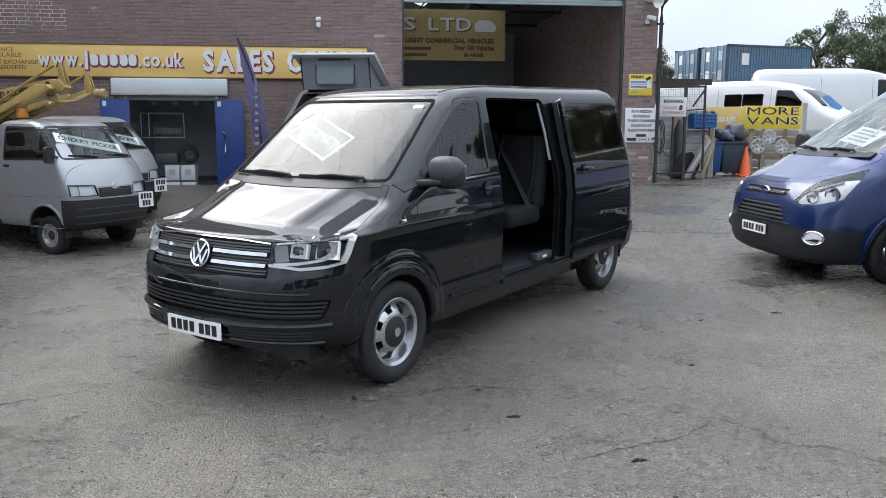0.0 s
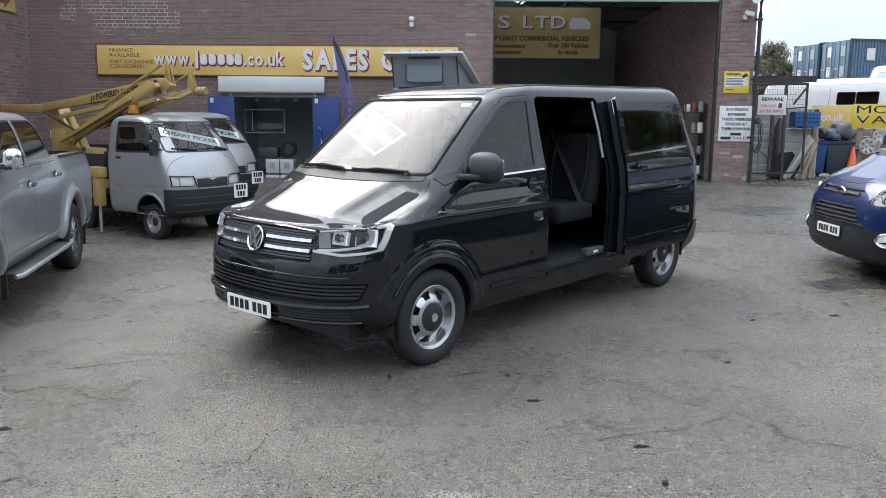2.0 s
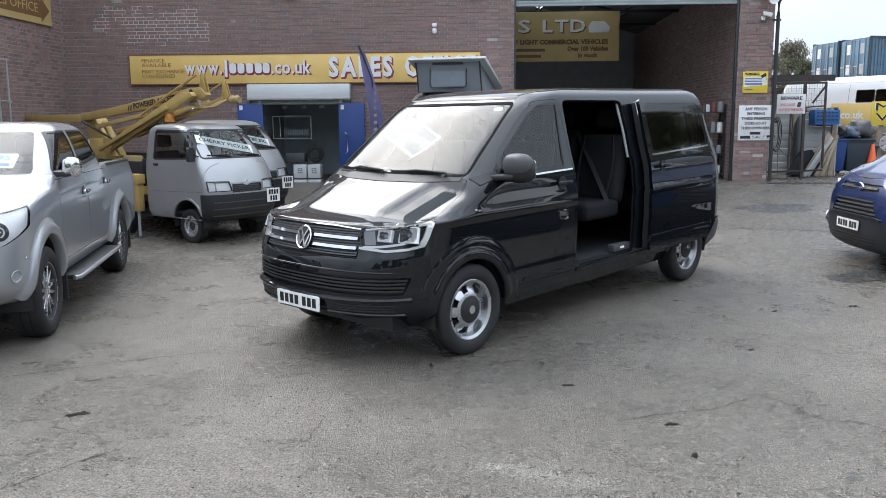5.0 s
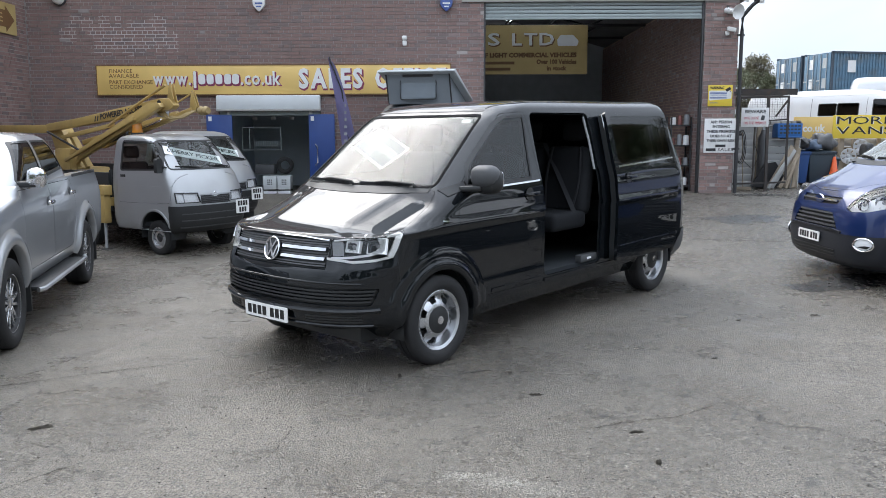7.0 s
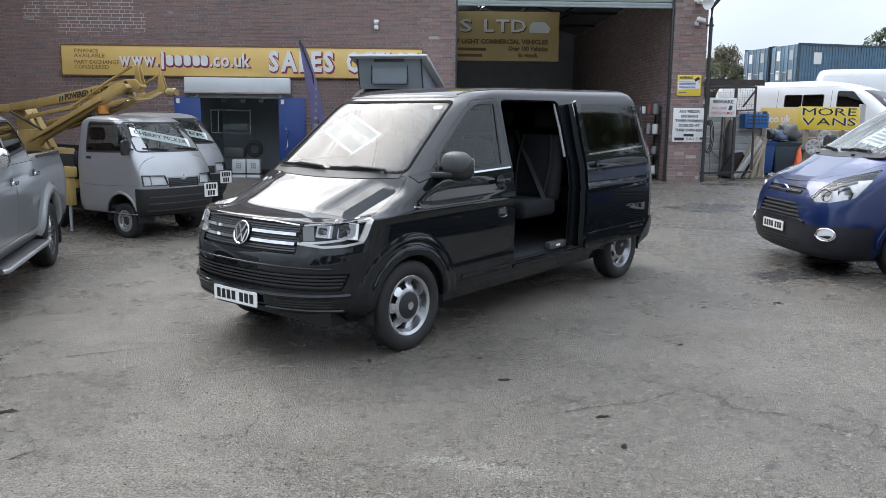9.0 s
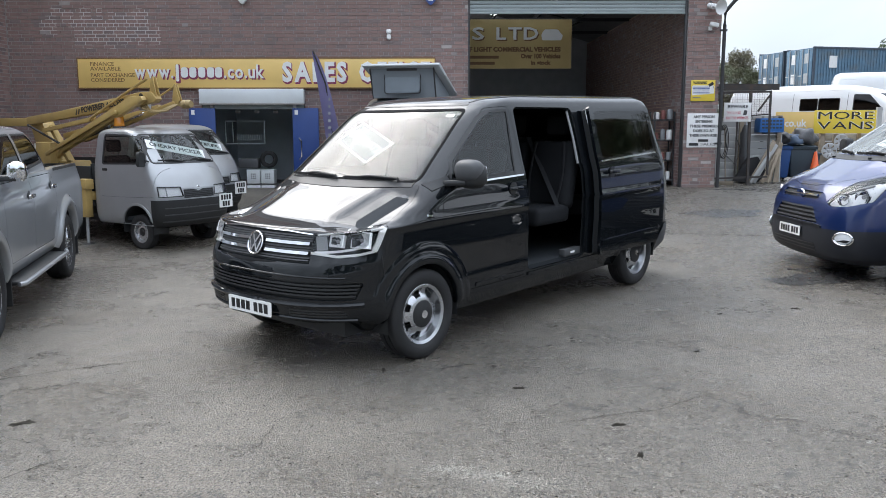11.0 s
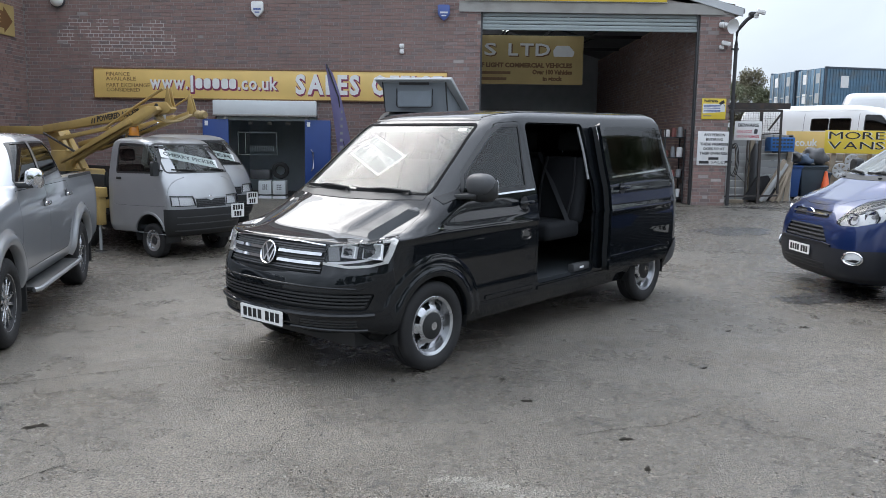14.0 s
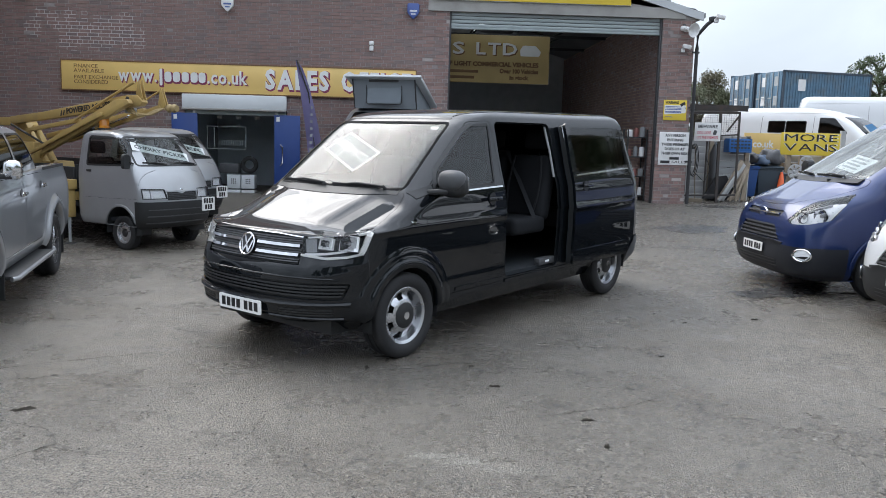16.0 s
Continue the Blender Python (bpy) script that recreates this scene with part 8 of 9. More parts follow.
def wheelie_bin(x, y, turn, w, d, h, body, label):
    v = thing("wheelie_bin", pose(x, y, g(x, y), 0, 0, turn), label, "bin", "wheelie bins")
    b = bmesh.new()
    lo = [b.verts.new((sx * w * 0.42, sy * d * 0.40, 0.08)) for sx, sy in ((-1, -1), (1, -1), (1, 1), (-1, 1))]
    hi = [b.verts.new((sx * w * 0.5, sy * d * 0.5, h * 0.92)) for sx, sy in ((-1, -1), (1, -1), (1, 1), (-1, 1))]
    for i in range(4):
        b.faces.new((lo[i], lo[(i + 1) % 4], hi[(i + 1) % 4], hi[i]))
    b.faces.new(lo[::-1])
    b.faces.new(hi)
    bmesh.ops.bevel(b, geom=b.edges[:], offset=0.03, segments=2, affect="EDGES", profile=0.5)
    part("body", b, body, v)
    part("rim", box(-w * 0.53, w * 0.53, -d * 0.53, d * 0.53, h * 0.89, h * 0.94, 0.012), body, v)
    part("lid", join(prism([(-d * 0.56, h * 0.94), (d * 0.5, h * 0.97), (d * 0.5, h * 1.0), (-d * 0.2, h * 1.02), (-d * 0.56, h * 0.97)], "x", -w * 0.53, w * 0.53, 0.01)), body, v)
    part("handle", tube([(-w * 0.4, d * 0.58, h * 0.93), (w * 0.4, d * 0.58, h * 0.93)], 0.018, 8), body, v)
    for s in (-1, 1):
        part("wheel", lathe([(0, -0.025), (0.1, -0.025), (0.1, 0.025), (0, 0.025)], 20, "x"), RUBBER, v, "", pose(s * w * 0.42, d * 0.42, 0.1))
    return v


wheelie_bin(8.72, 19.25, 4, 0.46, 0.6, 0.86, BIN_BLUE, "blue wheelie bin with bags on top")
wheelie_bin(9.28, 19.3, -3, 0.62, 0.66, 0.86, BIN_DARK, "dark blue-grey wheelie bin piled with bags")
wheelie_bin(9.72, 19.75, 2, 0.42, 0.5, 0.68, BIN_DARK, "small dark bin beside the cone")


def rubbish(x, y, z, sx, sy, sz, seed, material, label):
    bm = bmesh.new()
    bmesh.ops.create_icosphere(bm, subdivisions=3, radius=1)
    for v in bm.verts:
        n = noise.noise(v.co * 1.7 + Vector((seed, 0, 0))) * 0.35 + noise.noise(v.co * 5 + Vector((0, seed, 0))) * 0.12
        v.co = Vector((v.co.x * sx, v.co.y * sy, max(v.co.z, -0.55) * sz)) * (1 + n)
    single("rubbish_bag", bm, material, label, "bag", pose(x, y, z), "rubbish")


rubbish(8.85, 19.2, g(9, 19) + 1.0, 0.25, 0.25, 0.18, 1, BIN_BAG, "black rubbish bag on the bins")
rubbish(9.35, 19.25, g(9, 19) + 1.04, 0.3, 0.28, 0.26, 2, mat("grey_bag", (0.08, 0.08, 0.085), 0.45, vary=0.3, bump=0.5, bump_scale=12), "grey bulging sack on the bins")
rubbish(9.08, 19.15, g(9, 19) + 0.98, 0.22, 0.2, 0.16, 5, mat("tarp_bag", (0.06, 0.09, 0.14), 0.5, vary=0.3), "dark blue tarpaulin bundle on the bins")
for i, (x0, x1, zt) in enumerate(((7.98, 8.40, 0.98), (8.06, 8.42, 0.86), (8.15, 8.45, 1.02), (7.92, 8.32, 0.74), (8.25, 8.48, 0.94))):
    single("timber", beam((x0, 18.26 - 0.03 * i, g(8, 18.3) + 0.03), (x1, 18.58 - 0.03 * i, g(8, 18.3) + zt), 0.08, 0.022), WOOD, "grey weathered board leaning on the fence", "board", group="leaning boards", smooth=False)
mat_heap = mat("black_mat", (0.02, 0.02, 0.022), 0.8, vary=0.3)
hp = prism([(7.3, 0.05), (7.95, 0.02), (8.05, 0.3), (7.85, 0.62), (7.6, 0.58)], "y", 18.2, 18.28)
single("rubber_mat", hp, mat_heap, "black rubber mat leaning on the fence", "mat", pose(0, 0, g(8, 18.2)), smooth=False)
reel = thing("hose_reel", pose(6.72, 17.48, 1.45), "black hose hung in loops by the gate", "hose")
for i in range(3):
    part("loop", tube([(0.10 * math.cos(a) + 0.02 * i, -0.03 * i, 0.34 * math.sin(a) * (1 + 0.05 * i)) for a in [k * math.pi / 12 for k in range(24)]], 0.009, 6, True), RUBBER, reel)
part("tail", tube([(0.1, -0.05, -0.3), (0.3, -0.08, -0.5), (0.42, -0.1, -0.2), (0.3, -0.08, 0.1)], 0.009, 6), RUBBER, reel)
part("hook", box(-0.13, 0.05, 0.0, 0.12, 0.25, 0.3), DARK_METAL, reel)
broom = thing("broom", pose(6.95, 17.75, g(7, 17.7)), "old broom leaning on the gate", "broom")
part("handle", tube([(0, 0, 0.05), (-0.05, 0.05, 1.3)], 0.014, 8), WOOD, broom)
part("head", box(-0.18, 0.18, -0.04, 0.04, 0.0, 0.08, 0.01), WOOD, broom)
for i, (x0, x1, h, y) in enumerate(((7.62, 8.22, 0.98, 18.0), (7.72, 8.3, 0.9, 18.06), (7.86, 8.34, 0.8, 17.95), (7.58, 8.1, 0.72, 17.9), (7.98, 8.26, 0.66, 17.88))):
    z0 = g(x0, y)
    plank = beam((x0, y, z0 + 0.03), (x1, y + 0.22, z0 + h), 0.035, 0.11 - 0.012 * i, 0.004)
    single("plank", plank, FENCE_BOARD if i % 2 else WOOD, "weathered grey plank leaning by the bins", "plank", None, "leaning planks")
cone = thing("traffic_cone", pose(9.54, 18.95, g(9.4, 19)), "orange traffic cone on the asphalt", "cone")
part("base", box(-0.21, 0.21, -0.21, 0.21, 0, 0.04, 0.012), CONE, cone)
part("body", lathe([(0.15, 0.04), (0.14, 0.06), (0.035, 0.70), (0.02, 0.72), (0, 0.72)], 24, "z"), CONE, cone)

hoard = thing("roadside_sign", pose(0, 20.0, 0), "yellow van sign board on wooden posts", "sign")
part("board", box(8.95, 11.5, -0.02, 0.02, 1.615, 2.16, 0.003), YELLOW_SIGN, hoard)
part("panel", box(9.92, 11.5, -0.03, -0.02, 1.62, 2.2, 0.003), SIGN_YELLOW, hoard)
for s, z in (("MORE", 2.06), ("VANS", 1.81)):
    letters(s, 0.28, WHITE_SIGN, hoard, facing(10.73, -0.0315, z), 1.47, 0.001, 0.0, "letter_outline")
    letters(s, 0.27, BLACK_WORD, hoard, facing(10.72, -0.036, z), 1.4, 0.002, 0.0)
text_width(lettering(".co.uk", 0.26, WHITE_SIGN, hoard, facing(9.42, -0.024, 1.87), 0.002, bold=0.006, name="word"), 0.62)
part("bar", box(8.97, 9.08, -0.024, -0.02, 1.78, 1.93), WHITE_SIGN, hoard, smooth=False)
for x, z in ((10.2, 2.1), (10.55, 1.6), (11.62, 2.28)):
    part("post", box(x - 0.06, x + 0.06, 0.03, 0.13, 0.4, z), WOOD if x < 11 else FENCE_BOARD, hoard)
fence2 = thing("timber_fence", pose(0, 20.3, 0), "weathered timber fence under the sign", "fence")
for i in range(6):
    part("board", box(9.9, 14.5, 0, 0.03, 0.42 + i * 0.2, 0.6 + i * 0.2, 0.004), FENCE_BOARD if i % 2 else WOOD, fence2)
for x in (10.0, 11.2, 12.4, 13.6):
    part("post", box(x, x + 0.09, -0.06, 0, 0.3, 1.65), WOOD, fence2)
for x, z, r in ((10.32, 1.18, 0.2), (10.61, 1.42, 0.19), (10.97, 1.17, 0.19)):
    c = thing("hubcap", pose(x, 19.9, z), "silver plastic hubcap hung on the fence", "hubcap", "hubcaps")
    part("disc", slotted_disc(r * 0.25, r, 0.0, 0.02, 7, r * 0.45, r * 0.85, 0.5, 42), CAP_SILVER, c, "", pose(0, 0, 0, 0, 0, 180))
    part("boss", lathe([(0, -0.03), (r * 0.2, -0.025), (r * 0.28, 0.01), (0, 0.01)], 18), CAP_SILVER, c)
    part("hanger", beam((0, 0.02, r * 0.9), (0, 0.36, r * 0.95), 0.012), DARK_METAL, c)

# white high-roof vans behind the fence
BIG_ROWS = [
    (0.25, 0.80, -4.6, 0.90, 0.5, 2.6, 0.2, 3.4), (0.5, 0.92, -4.7, 0.98, 0.55, 2.6, 0.2, 3.4), (0.9, 0.90, -4.7, 1.0, 0.6, 2.6, 0.2, 3.4),
    (1.1, 0.78, -4.7, 1.0, 0.62, 2.6, 0.2, 3.4), (1.3, 0.42, -4.7, 0.99, 0.6, 2.6, 0.2, 3.4), (1.42, 0.22, -4.7, 0.98, 0.5, 2.7, 0.2, 3.4),
    (1.8, -0.22, -4.68, 0.93, 0.42, 2.8, 0.2, 3.4), (1.98, -0.52, -4.66, 0.89, 0.42, 2.8, 0.2, 3.2), (2.10, -0.85, -4.62, 0.84, 0.5, 2.6, 0.2, 3.0),
    (2.2, -1.25, -4.58, 0.76, 0.6, 2.5, 0.22, 2.8), (2.245, -1.6, -4.5, 0.6, 0.6, 2.4, 0.25, 2.6), (2.26, -2.0, -4.4, 0.35, 0.5, 2.2, 0.25, 2.4)]


def big_van(m, windows, label):
    v = thing("white_high_roof_van", m, label, "van", "white vans")
    sh = Shell(BIG_ROWS, per_gap=2, nose=12, side=14, tail=6)
    ref = Shell(BIG_ROWS, per_gap=2, nose=12, side=14, tail=6)
    screen = rounded([(-0.82, 1.44), (0.82, 1.44), (0.72, 1.95), (-0.72, 1.95)], 0.05)
    sh.finish("windscreen", sh.take("x+", screen, low=-1.0), TINT, v, "dark windscreen")
    for ax in ("y+", "y-"):
        for poly in windows:
            poly = rounded(poly, 0.04)
            sh.finish("window", sh.take(ax, poly), TINT, v, "dark side window", push=-0.004)
            part("window_seal", ref.line(ax, poly, 0.02, 0.002, 0.01, closed=True), BLACK_PLASTIC, v)
        part("side_crease", ref.line(ax, [(-0.4, 2.06), (-4.5, 2.06)], 0.012, 0.006), WHITE_PAINT, v)
        for x in (-1.25, -2.7):
            part("panel_seam", ref.line(ax, [(x, 0.5), (x, 1.98)], 0.01, 0.001), GREY_PLASTIC, v)
    sh.finish("body", sh.bm, WHITE_PAINT, v, "white panels")
    part("cabin_lining", box(-4.4, -0.6, -0.8, 0.8, 0.5, 1.95), LINER, v)
    for x in (0.0, -3.3):
        for s in (1, -1):
            wheel(v, pose(x, s * 0.88, 0.34), 0.34, 0.215, 0.21, "small", s)
    for s in (1, -1):
        part("headlight", box(0.55, 0.75, s * 0.75 - 0.12, s * 0.75 + 0.12, 0.95, 1.2, 0.04), LAMP_REFLECTOR, v)
    return v


WIN_A = [[(-0.35, 1.45), (-1.1, 1.46), (-1.1, 1.92), (-0.72, 1.9)], [(-1.45, 1.46), (-2.0, 1.46), (-2.0, 1.82), (-1.45, 1.82)], [(-2.03, 1.46), (-2.5, 1.46), (-2.5, 1.82), (-2.03, 1.82)]]
big_van(pose(14.2, 23.1, g(14, 24), 0, 0, -50) @ Matrix.Diagonal((1.15, 1, 1, 1)), WIN_A, "white high-roof van with dark side windows behind the fence")
big_van(pose(19.0, 26.3, g(18, 27), 0, 0, -22) @ Matrix.Diagonal((1.1, 1.1, 1.25, 1)), WIN_A[:1], "tall white van parked behind the fence")
bl = thing("finance_board", pose(13.9, 22.55, 2.3, 0, 0, -18), "blue and white windscreen card in the van", "card")
part("card", prism([(-0.3, 0.22), (-0.1, 0.28), (0.3, -0.1), (0.1, -0.2)], "y", 0, 0.01), STICKER_BLUE, bl, smooth=False)
part("edge", prism([(-0.34, 0.2), (-0.3, 0.22), (0.1, -0.2), (0.06, -0.23)], "y", -0.002, 0.01), PAPER, bl, smooth=False)
part("clip", box(-0.02, 0.02, 0.0, 0.12, -0.02, 0.02), GREY_PLASTIC, bl)

CONT_BLUE = [mat("container_blue_a", (0.095, 0.165, 0.235), 0.6, vary=0.35, dirt=(0.13, 0.12, 0.11), dirt_amount=0.65), mat("container_blue_b", (0.10, 0.185, 0.265), 0.6, vary=0.35, dirt=(0.15, 0.14, 0.12), dirt_amount=0.6)]


CONT_FRAME = mat("container_frame", (0.045, 0.065, 0.09), 0.6, vary=0.3, dirt=(0.1, 0.06, 0.04), dirt_amount=0.5)


def container(m, tone, label, length=6.06, w=2.44, h=2.59):
    """A shipping container: x along its side, doors at x=0."""
    v = thing("shipping_container", m, label, "container", "containers")
    mt = CONT_BLUE[tone]
    part("core", box(0.05, length - 0.05, 0.06, w - 0.06, 0.1, h - 0.05), mt, v, smooth=False)
    for y in (0.0, w - 0.1):
        for z in (0.0, h - 0.12):
            part("rail", box(0, length, y, y + 0.1, z, z + 0.12), CONT_FRAME, v, smooth=False)
    for x in (0.0, length - 0.12):
        for y in (0.0, w - 0.12):
            part("corner_post", box(x, x + 0.12, y, y + 0.12, 0, h), CONT_FRAME, v, smooth=False)
    cor = bmesh.new()
    n = 0
    x = 0.14
    while x < length - 0.2:
        add_box(cor, x, x + 0.09, 0.02, 0.065, 0.12, h - 0.12)
        x += 0.19
    tagged(part("corrugation", cor, mt, v, smooth=False), kind="stuff")
    for k in (0, 1):
        d = part("door", box(-0.04, 0.0, 0.1 + k * (w / 2 - 0.09), 0.1 + k * (w / 2 - 0.09) + w / 2 - 0.12, 0.12, h - 0.12, 0.01), mt, v)
        for q in (0.28, 0.78):
            y = 0.1 + k * (w / 2 - 0.09) + q
            part("lock_rod", tube([(-0.07, y, 0.1), (-0.07, y, h - 0.1)], 0.025, 8), GALV, d)
            part("lock_handle", box(-0.1, -0.05, y - 0.02, y + 0.3, 1.0, 1.06), GALV, d, smooth=False)
        for z in (0.35, 1.45):
            part("label_patch", box(-0.045, -0.041, 0.35 + k * (w / 2 - 0.09), 0.75 + k * (w / 2 - 0.09), z + 0.25, z + 0.8), WHITE_SIGN if k else GALV, d, smooth=False)
    part("side_label", box(1.0, 1.5, -0.006, 0.0, 1.45, 2.1), WHITE_SIGN, v, smooth=False)
    return v


for i, (x, y, top) in enumerate(((21.3, 45.2, 6.26), (20.72, 47.8, 6.26))):
    for k in range(2):
        container(pose(x, y, top - 2.59 * (2 - k) - (0.0 if k else 0.02), 0, 0, 12.6), (i + k) % 2, "weathered blue shipping container on top of another" if k else "blue shipping container at the foot of a stack")

# feather flag
FLAG = mat("flag_purple", (0.24, 0.22, 0.40), 0.8, vary=0.15, fine=300)
flag = thing("feather_flag", pose(-1.95, 15.6, g(-2, 15.6)), "faded purple feather flag on a pole", "flag")
part("pole", tube([(0.28, 0, 0), (0.22, 0, 1.2), (0.1, 0, 2.2), (-0.14, 0, 2.85)], 0.014, 8), DARK_METAL, flag)
fb = bmesh.new()
rows = []
for i in range(15):
    k = i / 14
    z = 0.5 + 2.35 * k
    xl = 0.12 - 0.28 * k ** 1.4
    wd = 0.34 * (1 - k) ** 0.45 + 0.01
    if i < 3:
        wd *= 0.85 + 0.05 * i
    rows.append([fb.verts.new((xl + wd * q, 0.03 * math.sin(6 * k + 3 * q), z)) for q in (0, 0.33, 0.66, 1)])
for p, q in zip(rows, rows[1:]):
    for i in range(3):
        fb.faces.new((p[i], p[i + 1], q[i + 1], q[i]))
bmesh.ops.solidify(fb, geom=fb.faces[:], thickness=0.004)
part("cloth", fb, FLAG, flag, "purple cloth")
for i in range(8):
    part("mark", box(0.12 + 0.005 * i, 0.19, -0.055, -0.05, 0.9 + i * 0.14, 0.955 + i * 0.14), GREY_TRIM, flag, smooth=False)
part("foot", lathe([(0, 0), (0.2, 0), (0.18, 0.05), (0, 0.06)], 20, "z"), DARK_METAL, flag, "", pose(0.28, 0, 0))


# trees
BARK = mat("bark", (0.09, 0.07, 0.05), 0.9, vary=0.3, bump=0.5)
LEAF_A = [mat("leaf_green", (0.085, 0.115, 0.055), 0.6, vary=0.3, scale=0.6), mat("leaf_olive", (0.11, 0.12, 0.065), 0.6, vary=0.3, scale=0.6), mat("leaf_autumn", (0.13, 0.115, 0.065), 0.65, vary=0.3, scale=0.6)]


def tree(x, y, z, h, spread, seed, tone, leaves=5200, leaf=1.0):
    """A tapered trunk with limbs, and a crown of single leaves gathered in clumps."""
    rnd = random.Random(seed)
    v = thing("tree", pose(x, y, z), "leafy autumn tree beyond the yard", "tree", "trees")
    limbs = [tube([(0, 0, 0), (0.1, 0.05, h * 0.3), (-0.05, 0.1, h * 0.55), (0.05, 0, h * 0.85)], [h * 0.03, h * 0.024, h * 0.016, h * 0.005], 8)]
    ends = []
    for i in range(26):
        a, k = rnd.uniform(0, 6.28), rnd.uniform(0.18, 0.85)
        r = spread * rnd.uniform(0.45, 1.0) * (1.15 - abs(k - 0.45))
        s = Vector((0, 0, h * k))
        e = s + Vector((math.cos(a) * r, math.sin(a) * r, h * rnd.uniform(0.05, 0.2)))
        m = s.lerp(e, 0.5) + Vector((0, 0, h * 0.03))
        limbs.append(tube([s, m, e], [h * 0.012, h * 0.008, h * 0.003], 6))
        ends += [e, m.lerp(e, 0.4), m]
    part("trunk", join(*limbs), BARK, v)
    vs, fs = [], []
    clumps = [(e + Vector([rnd.gauss(0, spread * 0.1) for _ in range(3)]), rnd.uniform(0.10, 0.2) * spread) for e in ends for _ in range(2)]
    for i in range(leaves):
        c, r = clumps[rnd.randrange(len(clumps))]
        d = Vector([rnd.gauss(0, 1) for _ in range(3)])
        p = c + d.normalized() * r * rnd.random() ** 0.4
        q = Euler((rnd.uniform(0, 6.28), rnd.uniform(0, 6.28), rnd.uniform(0, 6.28))).to_matrix()
        s = rnd.uniform(0.10, 0.2) * leaf
        n = len(vs)
        vs += [tuple(p + q @ Vector(o) * s) for o in ((-1, 0, 0), (0, -0.45, 0.1), (1, 0, 0), (0, 0.45, 0.1))]
        fs.append((n, n + 1, n + 2, n + 3))
    me = bpy.data.meshes.new("crown")
    me.from_pydata(vs, [], fs)
    me.materials.append(LEAF_A[tone])
    ob = new("crown", me)
    ob.parent = v
    tagged(ob, "mixed green and brown leaves", kind="stuff")
    return v


for i, (x, y, h, sp, tone) in enumerate(((22.0, 66, 7.0, 3.2, 1), (25.0, 70, 7.7, 3.2, 2), (19.0, 68, 5.8, 3.2, 1), (27.8, 69, 7.3, 2.8, 1), (33.0, 60, 7.6, 2.4, 0), (35.5, 60, 9.0, 2.8, 0), (38.0, 59, 8.6, 3.0, 1), (41.5, 58, 11.4, 4.0, 0), (46.0, 58, 12.4, 4.4, 2), (31.5, 47, 7.2, 2.6, 0), (35.0, 48, 8.2, 3.0, 1), (39.0, 48, 9.0, 3.4, 0))):
    tree(x, y, 0.3, h, sp, 10 + i, tone, 13000, 0.62)
# hedge and trees behind the camera, seen only as reflections
for i, (x, y, h, sp, tone) in enumerate(((-16, -26, 7.5, 4.2, 0), (-9, -28, 8.5, 4.6, 1), (-2, -27, 7.0, 4.2, 0), (5, -29, 8.0, 4.4, 2), (12, -26, 9.0, 4.8, 0), (19, -24, 8.0, 4.6, 1), (26, -20, 9.0, 4.8, 0), (32, -12, 9.5, 4.8, 0), (35, -3, 9.0, 4.6, 1), (36, 6, 9.0, 4.6, 0), (34, 11, 8.0, 4.4, 1), (36, 17, 9.5, 4.6, 0), (37, 23, 10.0, 4.8, 2))):
    tree(x, y, -0.1, h, sp, 40 + i, tone, 12000, 1.5)

# litter and leaves on the asphalt
LITTER = mat("wet_leaf", (0.02, 0.017, 0.013), 0.9, vary=0.5, scale=30, spec=0.15)
for i, (x, y, s, a) in enumerate(((0.93, 4.53, 0.07, 10), (0.79, 5.03, 0.05, 60), (3.79, 6.8, 0.06, 20), (1.47, 3.39, 0.06, 80), (1.45, 3.84, 0.055, 5), (-2.1, 3.9, 0.1, 30), (-0.02, 4.95, 0.06, 100), (3.0, 6.6, 0.05, 40), (2.4, 5.4, 0.04, 15))):
    bm = bmesh.new()
    leafy = random.Random(i + 70)
    n = 18
    ring = []
    for k in range(n):
        w = 2 * math.pi * k / n
        r = s * (0.28 + 0.72 * leafy.random())
        ring.append((r * math.cos(w), 0.42 * r * math.sin(w)))
    lo = [bm.verts.new((*p, 0.001)) for p in ring]
    mid = [bm.verts.new((p[0] * 0.8, p[1] * 0.8, 0.002 + 0.010 * leafy.random())) for p in ring]
    top = bm.verts.new((0, 0, 0.006))
    for k in range(n):
        bm.faces.new((lo[k], lo[(k + 1) % n], mid[(k + 1) % n], mid[k]))
        bm.faces.new((mid[k], mid[(k + 1) % n], top))
    single("wet_leaf", bm, LITTER, "dark wet leaf flattened on the asphalt", "leaf", pose(x, y, g(x, y), 0, 0, a), "fallen leaves")

# loose gravel and grit, thicker in drifts
GRAVEL = mat("gravel", (0.34, 0.32, 0.28), 0.8, vary=0.5, scale=18, fine=200)


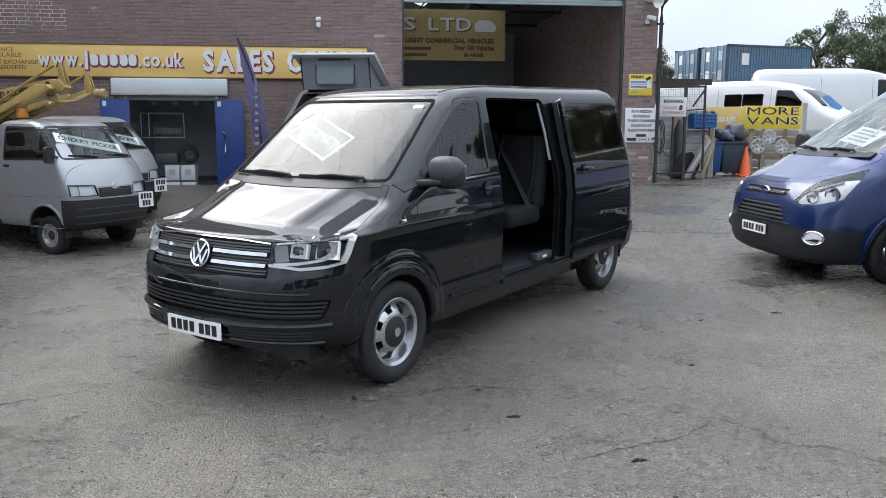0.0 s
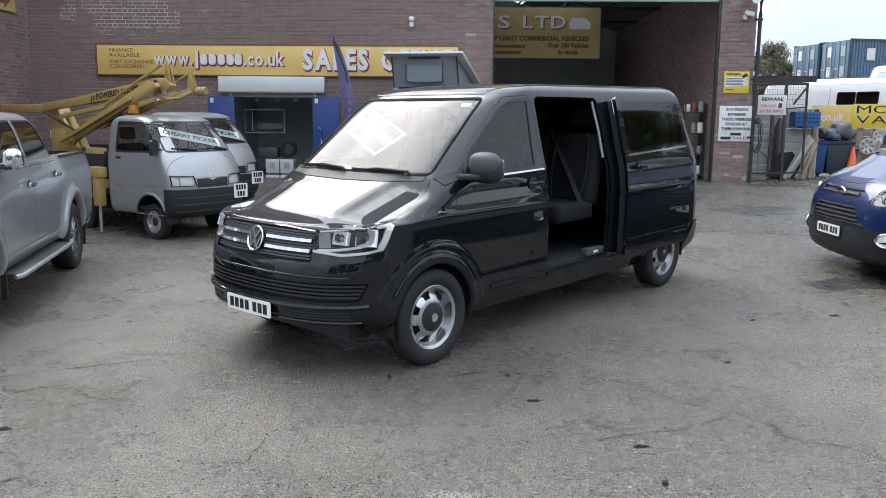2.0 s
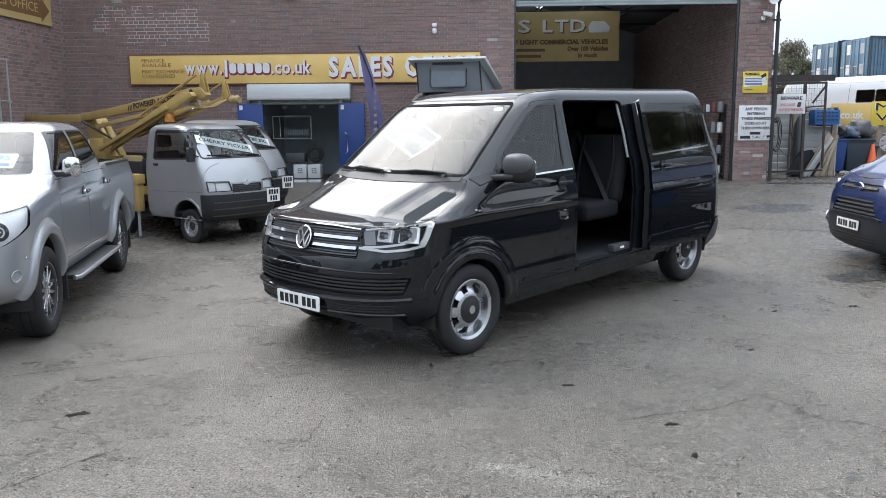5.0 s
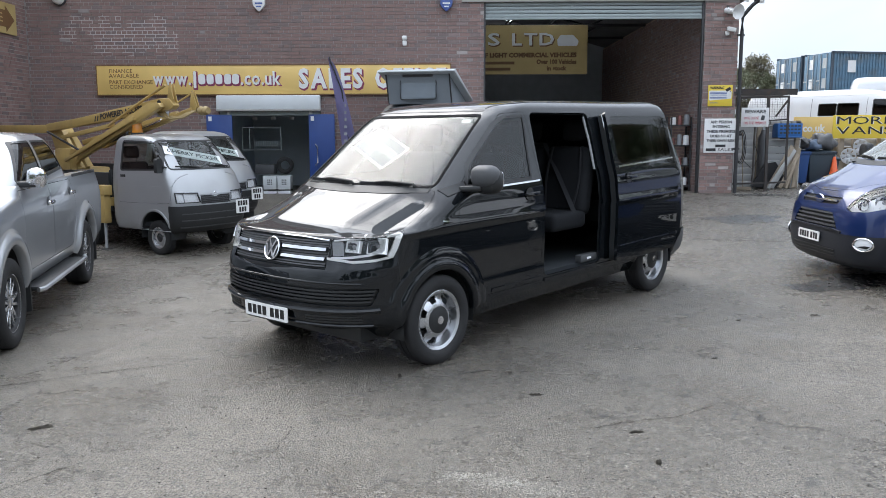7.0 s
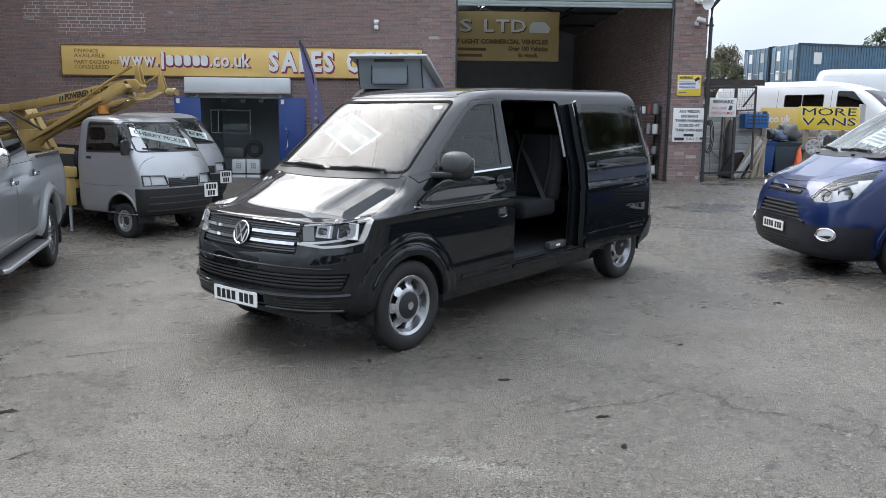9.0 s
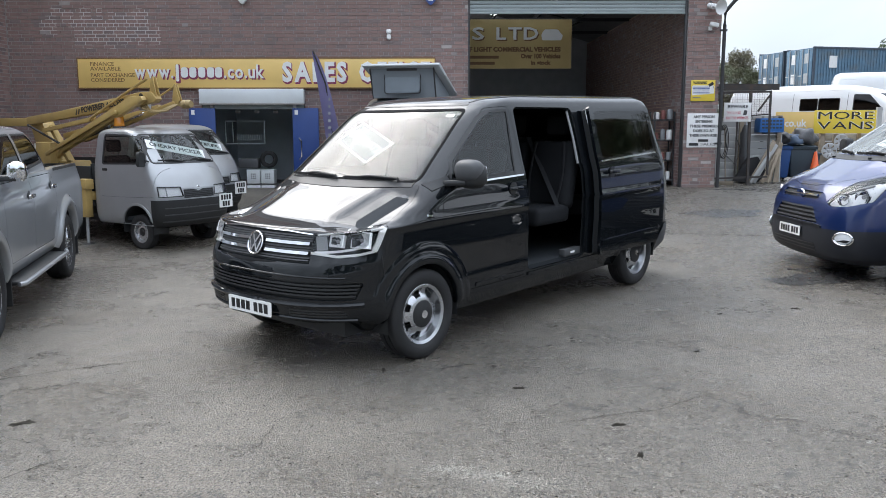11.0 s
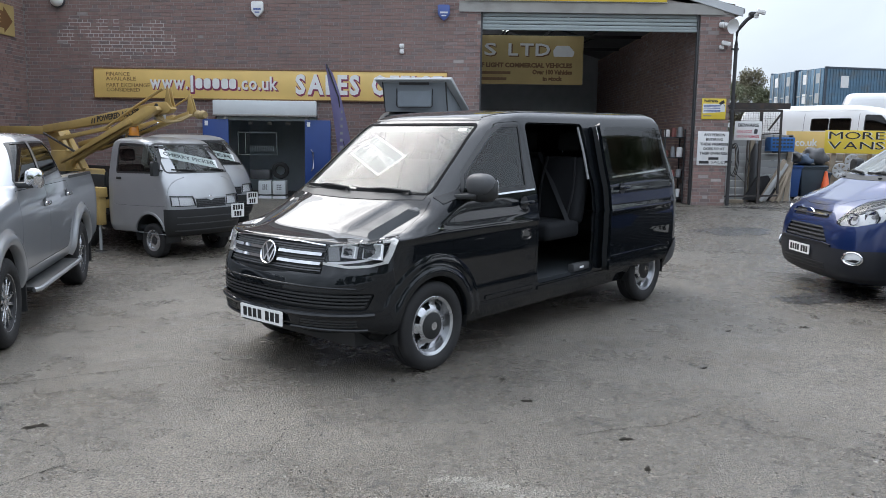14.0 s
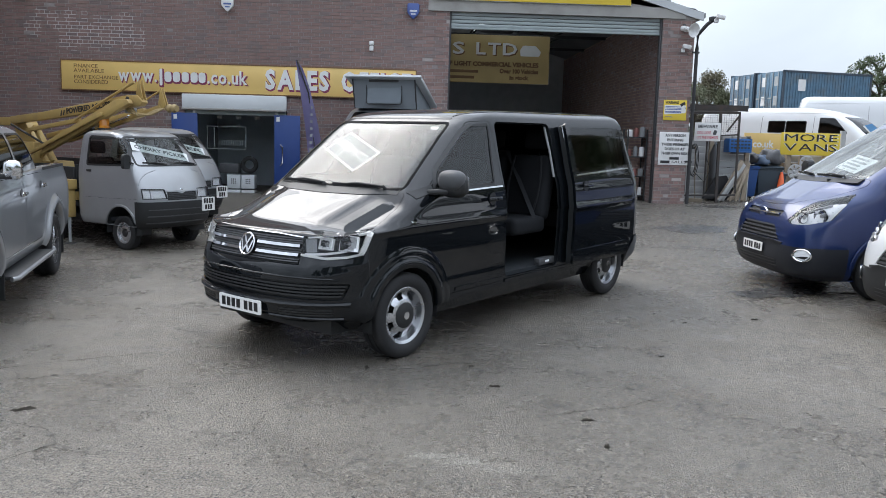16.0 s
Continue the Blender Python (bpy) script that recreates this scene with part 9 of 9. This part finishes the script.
def scatter(name, label, material, count, seed, size, drifts):
    """Small angular stones lying on the yard, gathered round drifts of (x, y, spread x, spread y)."""
    rnd = random.Random(seed)
    vs, fs = [], []
    for i in range(count):
        cx, cy, sx, sy = drifts[rnd.randrange(len(drifts))]
        x, y = rnd.gauss(cx, sx), rnd.gauss(cy, sy)
        r = rnd.uniform(*size)
        a, z, n = rnd.uniform(0, 6.28), g(x, y), len(vs)
        for k in range(4):
            w = a + k * 1.57 + rnd.uniform(-0.4, 0.4)
            vs.append((x + r * math.cos(w) * rnd.uniform(0.6, 1.2), y + r * math.sin(w) * rnd.uniform(0.6, 1.2), z + 0.002))
        vs.append((x + rnd.uniform(-0.3, 0.3) * r, y + rnd.uniform(-0.3, 0.3) * r, z + r * rnd.uniform(0.5, 0.9)))
        fs += [(n, n + 1, n + 4), (n + 1, n + 2, n + 4), (n + 2, n + 3, n + 4), (n + 3, n, n + 4)]
    me = bpy.data.meshes.new(name)
    me.from_pydata(vs, [], fs)
    me.materials.append(material)
    tagged(new(name, me), label, name, kind="stuff")


scatter("gravel", "loose pale gravel scattered over the asphalt", GRAVEL, 2600, 5, (0.002, 0.006),
        [(0.45, 3.22, 0.10, 0.03), (0.62, 3.14, 0.1, 0.03), (0.82, 3.05, 0.12, 0.04), (2.3, 3.6, 0.6, 0.5), (1.6, 3.4, 1.2, 0.6), (0.2, 3.6, 1.6, 0.8), (2.6, 4.6, 1.2, 0.9)])
scatter("grit", "dark grit and leaf crumbs on the asphalt", LITTER, 900, 6, (0.003, 0.009), [(1.0, 4.2, 1.6, 0.9), (0.3, 3.4, 1.6, 0.6), (3.0, 6.2, 1.4, 1.2), (-1.6, 4.6, 1.0, 1.0)])

def crack(points, width, seed):
    """A dark open joint in the asphalt along points, uneven in width."""
    rnd = random.Random(seed)
    bm = bmesh.new()
    rows = []
    pts = densify(points, 0.04)
    for i, (x, y) in enumerate(pts):
        a, b = pts[max(0, i - 1)], pts[min(len(pts) - 1, i + 1)]
        d = Vector((b[0] - a[0], b[1] - a[1])).normalized()
        x, y = x + rnd.gauss(0, 0.004), y + rnd.gauss(0, 0.004)
        w = width * rnd.uniform(0.25, 1.0) * min(1.0, 0.3 + i / 6, 0.3 + (len(pts) - 1 - i) / 6)
        rows.append([bm.verts.new((x - d.y * k * w, y + d.x * k * w, g(x, y) + 0.004)) for k in (-1, 1)])
    for p, q in zip(rows, rows[1:]):
        bm.faces.new((p[0], p[1], q[1], q[0]))
    single("asphalt_crack", bm, LITTER, "thin dark crack in the wet asphalt", "crack", None, "asphalt cracks", kind="structure")


crack([(-2.0, 2.86), (-1.86, 3.05), (-1.72, 3.26), (-1.60, 3.40)], 0.005, 1)
crack([(-0.62, 3.55), (-0.60, 3.8), (-0.57, 3.98)], 0.003, 2)
crack([(1.1, 3.85), (1.4, 4.0), (1.75, 4.1), (2.1, 4.35)], 0.004, 3)
crack([(-3.0, 4.6), (-2.3, 5.0), (-1.7, 5.3)], 0.006, 4)
crack([(3.9, 11.0), (4.5, 10.9), (5.2, 10.75), (5.6, 10.9)], 0.02, 5)

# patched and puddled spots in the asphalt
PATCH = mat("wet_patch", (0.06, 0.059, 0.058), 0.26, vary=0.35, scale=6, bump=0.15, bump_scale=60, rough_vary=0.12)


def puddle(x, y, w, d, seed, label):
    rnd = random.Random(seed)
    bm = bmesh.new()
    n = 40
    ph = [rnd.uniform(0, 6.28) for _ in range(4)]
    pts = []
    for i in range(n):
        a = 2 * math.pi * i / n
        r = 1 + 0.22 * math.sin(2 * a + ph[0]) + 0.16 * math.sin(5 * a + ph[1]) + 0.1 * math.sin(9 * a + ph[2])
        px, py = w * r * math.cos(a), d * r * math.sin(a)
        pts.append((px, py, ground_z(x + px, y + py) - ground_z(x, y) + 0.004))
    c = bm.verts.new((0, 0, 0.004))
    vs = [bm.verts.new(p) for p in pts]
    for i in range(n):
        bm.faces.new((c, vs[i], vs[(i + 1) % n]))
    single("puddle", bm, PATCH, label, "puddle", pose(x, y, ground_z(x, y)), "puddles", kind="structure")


puddle(5.25, 12.9, 0.55, 0.5, 1, "dark wet patch in the asphalt")
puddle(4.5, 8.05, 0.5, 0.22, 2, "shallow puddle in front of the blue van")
puddle(6.9, 16.5, 0.6, 0.16, 3, "dark puddle at the foot of the pier")
# wide, darker and smoother sheet beneath the blue van
puddle(5.6, 8.4, 0.9, 0.4, 4, "dark smooth patch of ground under the blue van")


# ---- the brick faces, last ----
NORTH = pose(0, W, 0)
lay_bricks(wall, [(-8.8, -4.72, 0.3, 2.26), (-2.50, 1.02, 0.3, 2.26), (-8.8, 1.02, 2.249, 4.81), (-8.8, 0.5, 4.799, 5.4)], NORTH,
           lambda a, z: a > 0.35 and z > 2.0, lambda a, z: 0.002, 1)
lay_bricks(pier, [(5.72, 6.44, 0.45, 4.53)], NORTH, lambda a, z: True,
           lambda a, z: 0.1 if z > 3.7 else 0.06 if z < 1.3 else 0.02, 2)
lay_bricks(wall_w, [(10.4, 16.98, 0.0, 4.9)], Matrix.Translation((-8.8, 0, 0)) @ pose(0, 0, 0, 0, 0, 90), lambda a, z: False, lambda a, z: 0.0, 3)
lay_bricks(inner_east, [(-28.9, -17.16, 0.3, 4.74)], Matrix.Translation((5.707, 0, 0)) @ pose(0, 0, 0, 0, 0, -90), lambda a, z: False, lambda a, z: 0.05, 4)
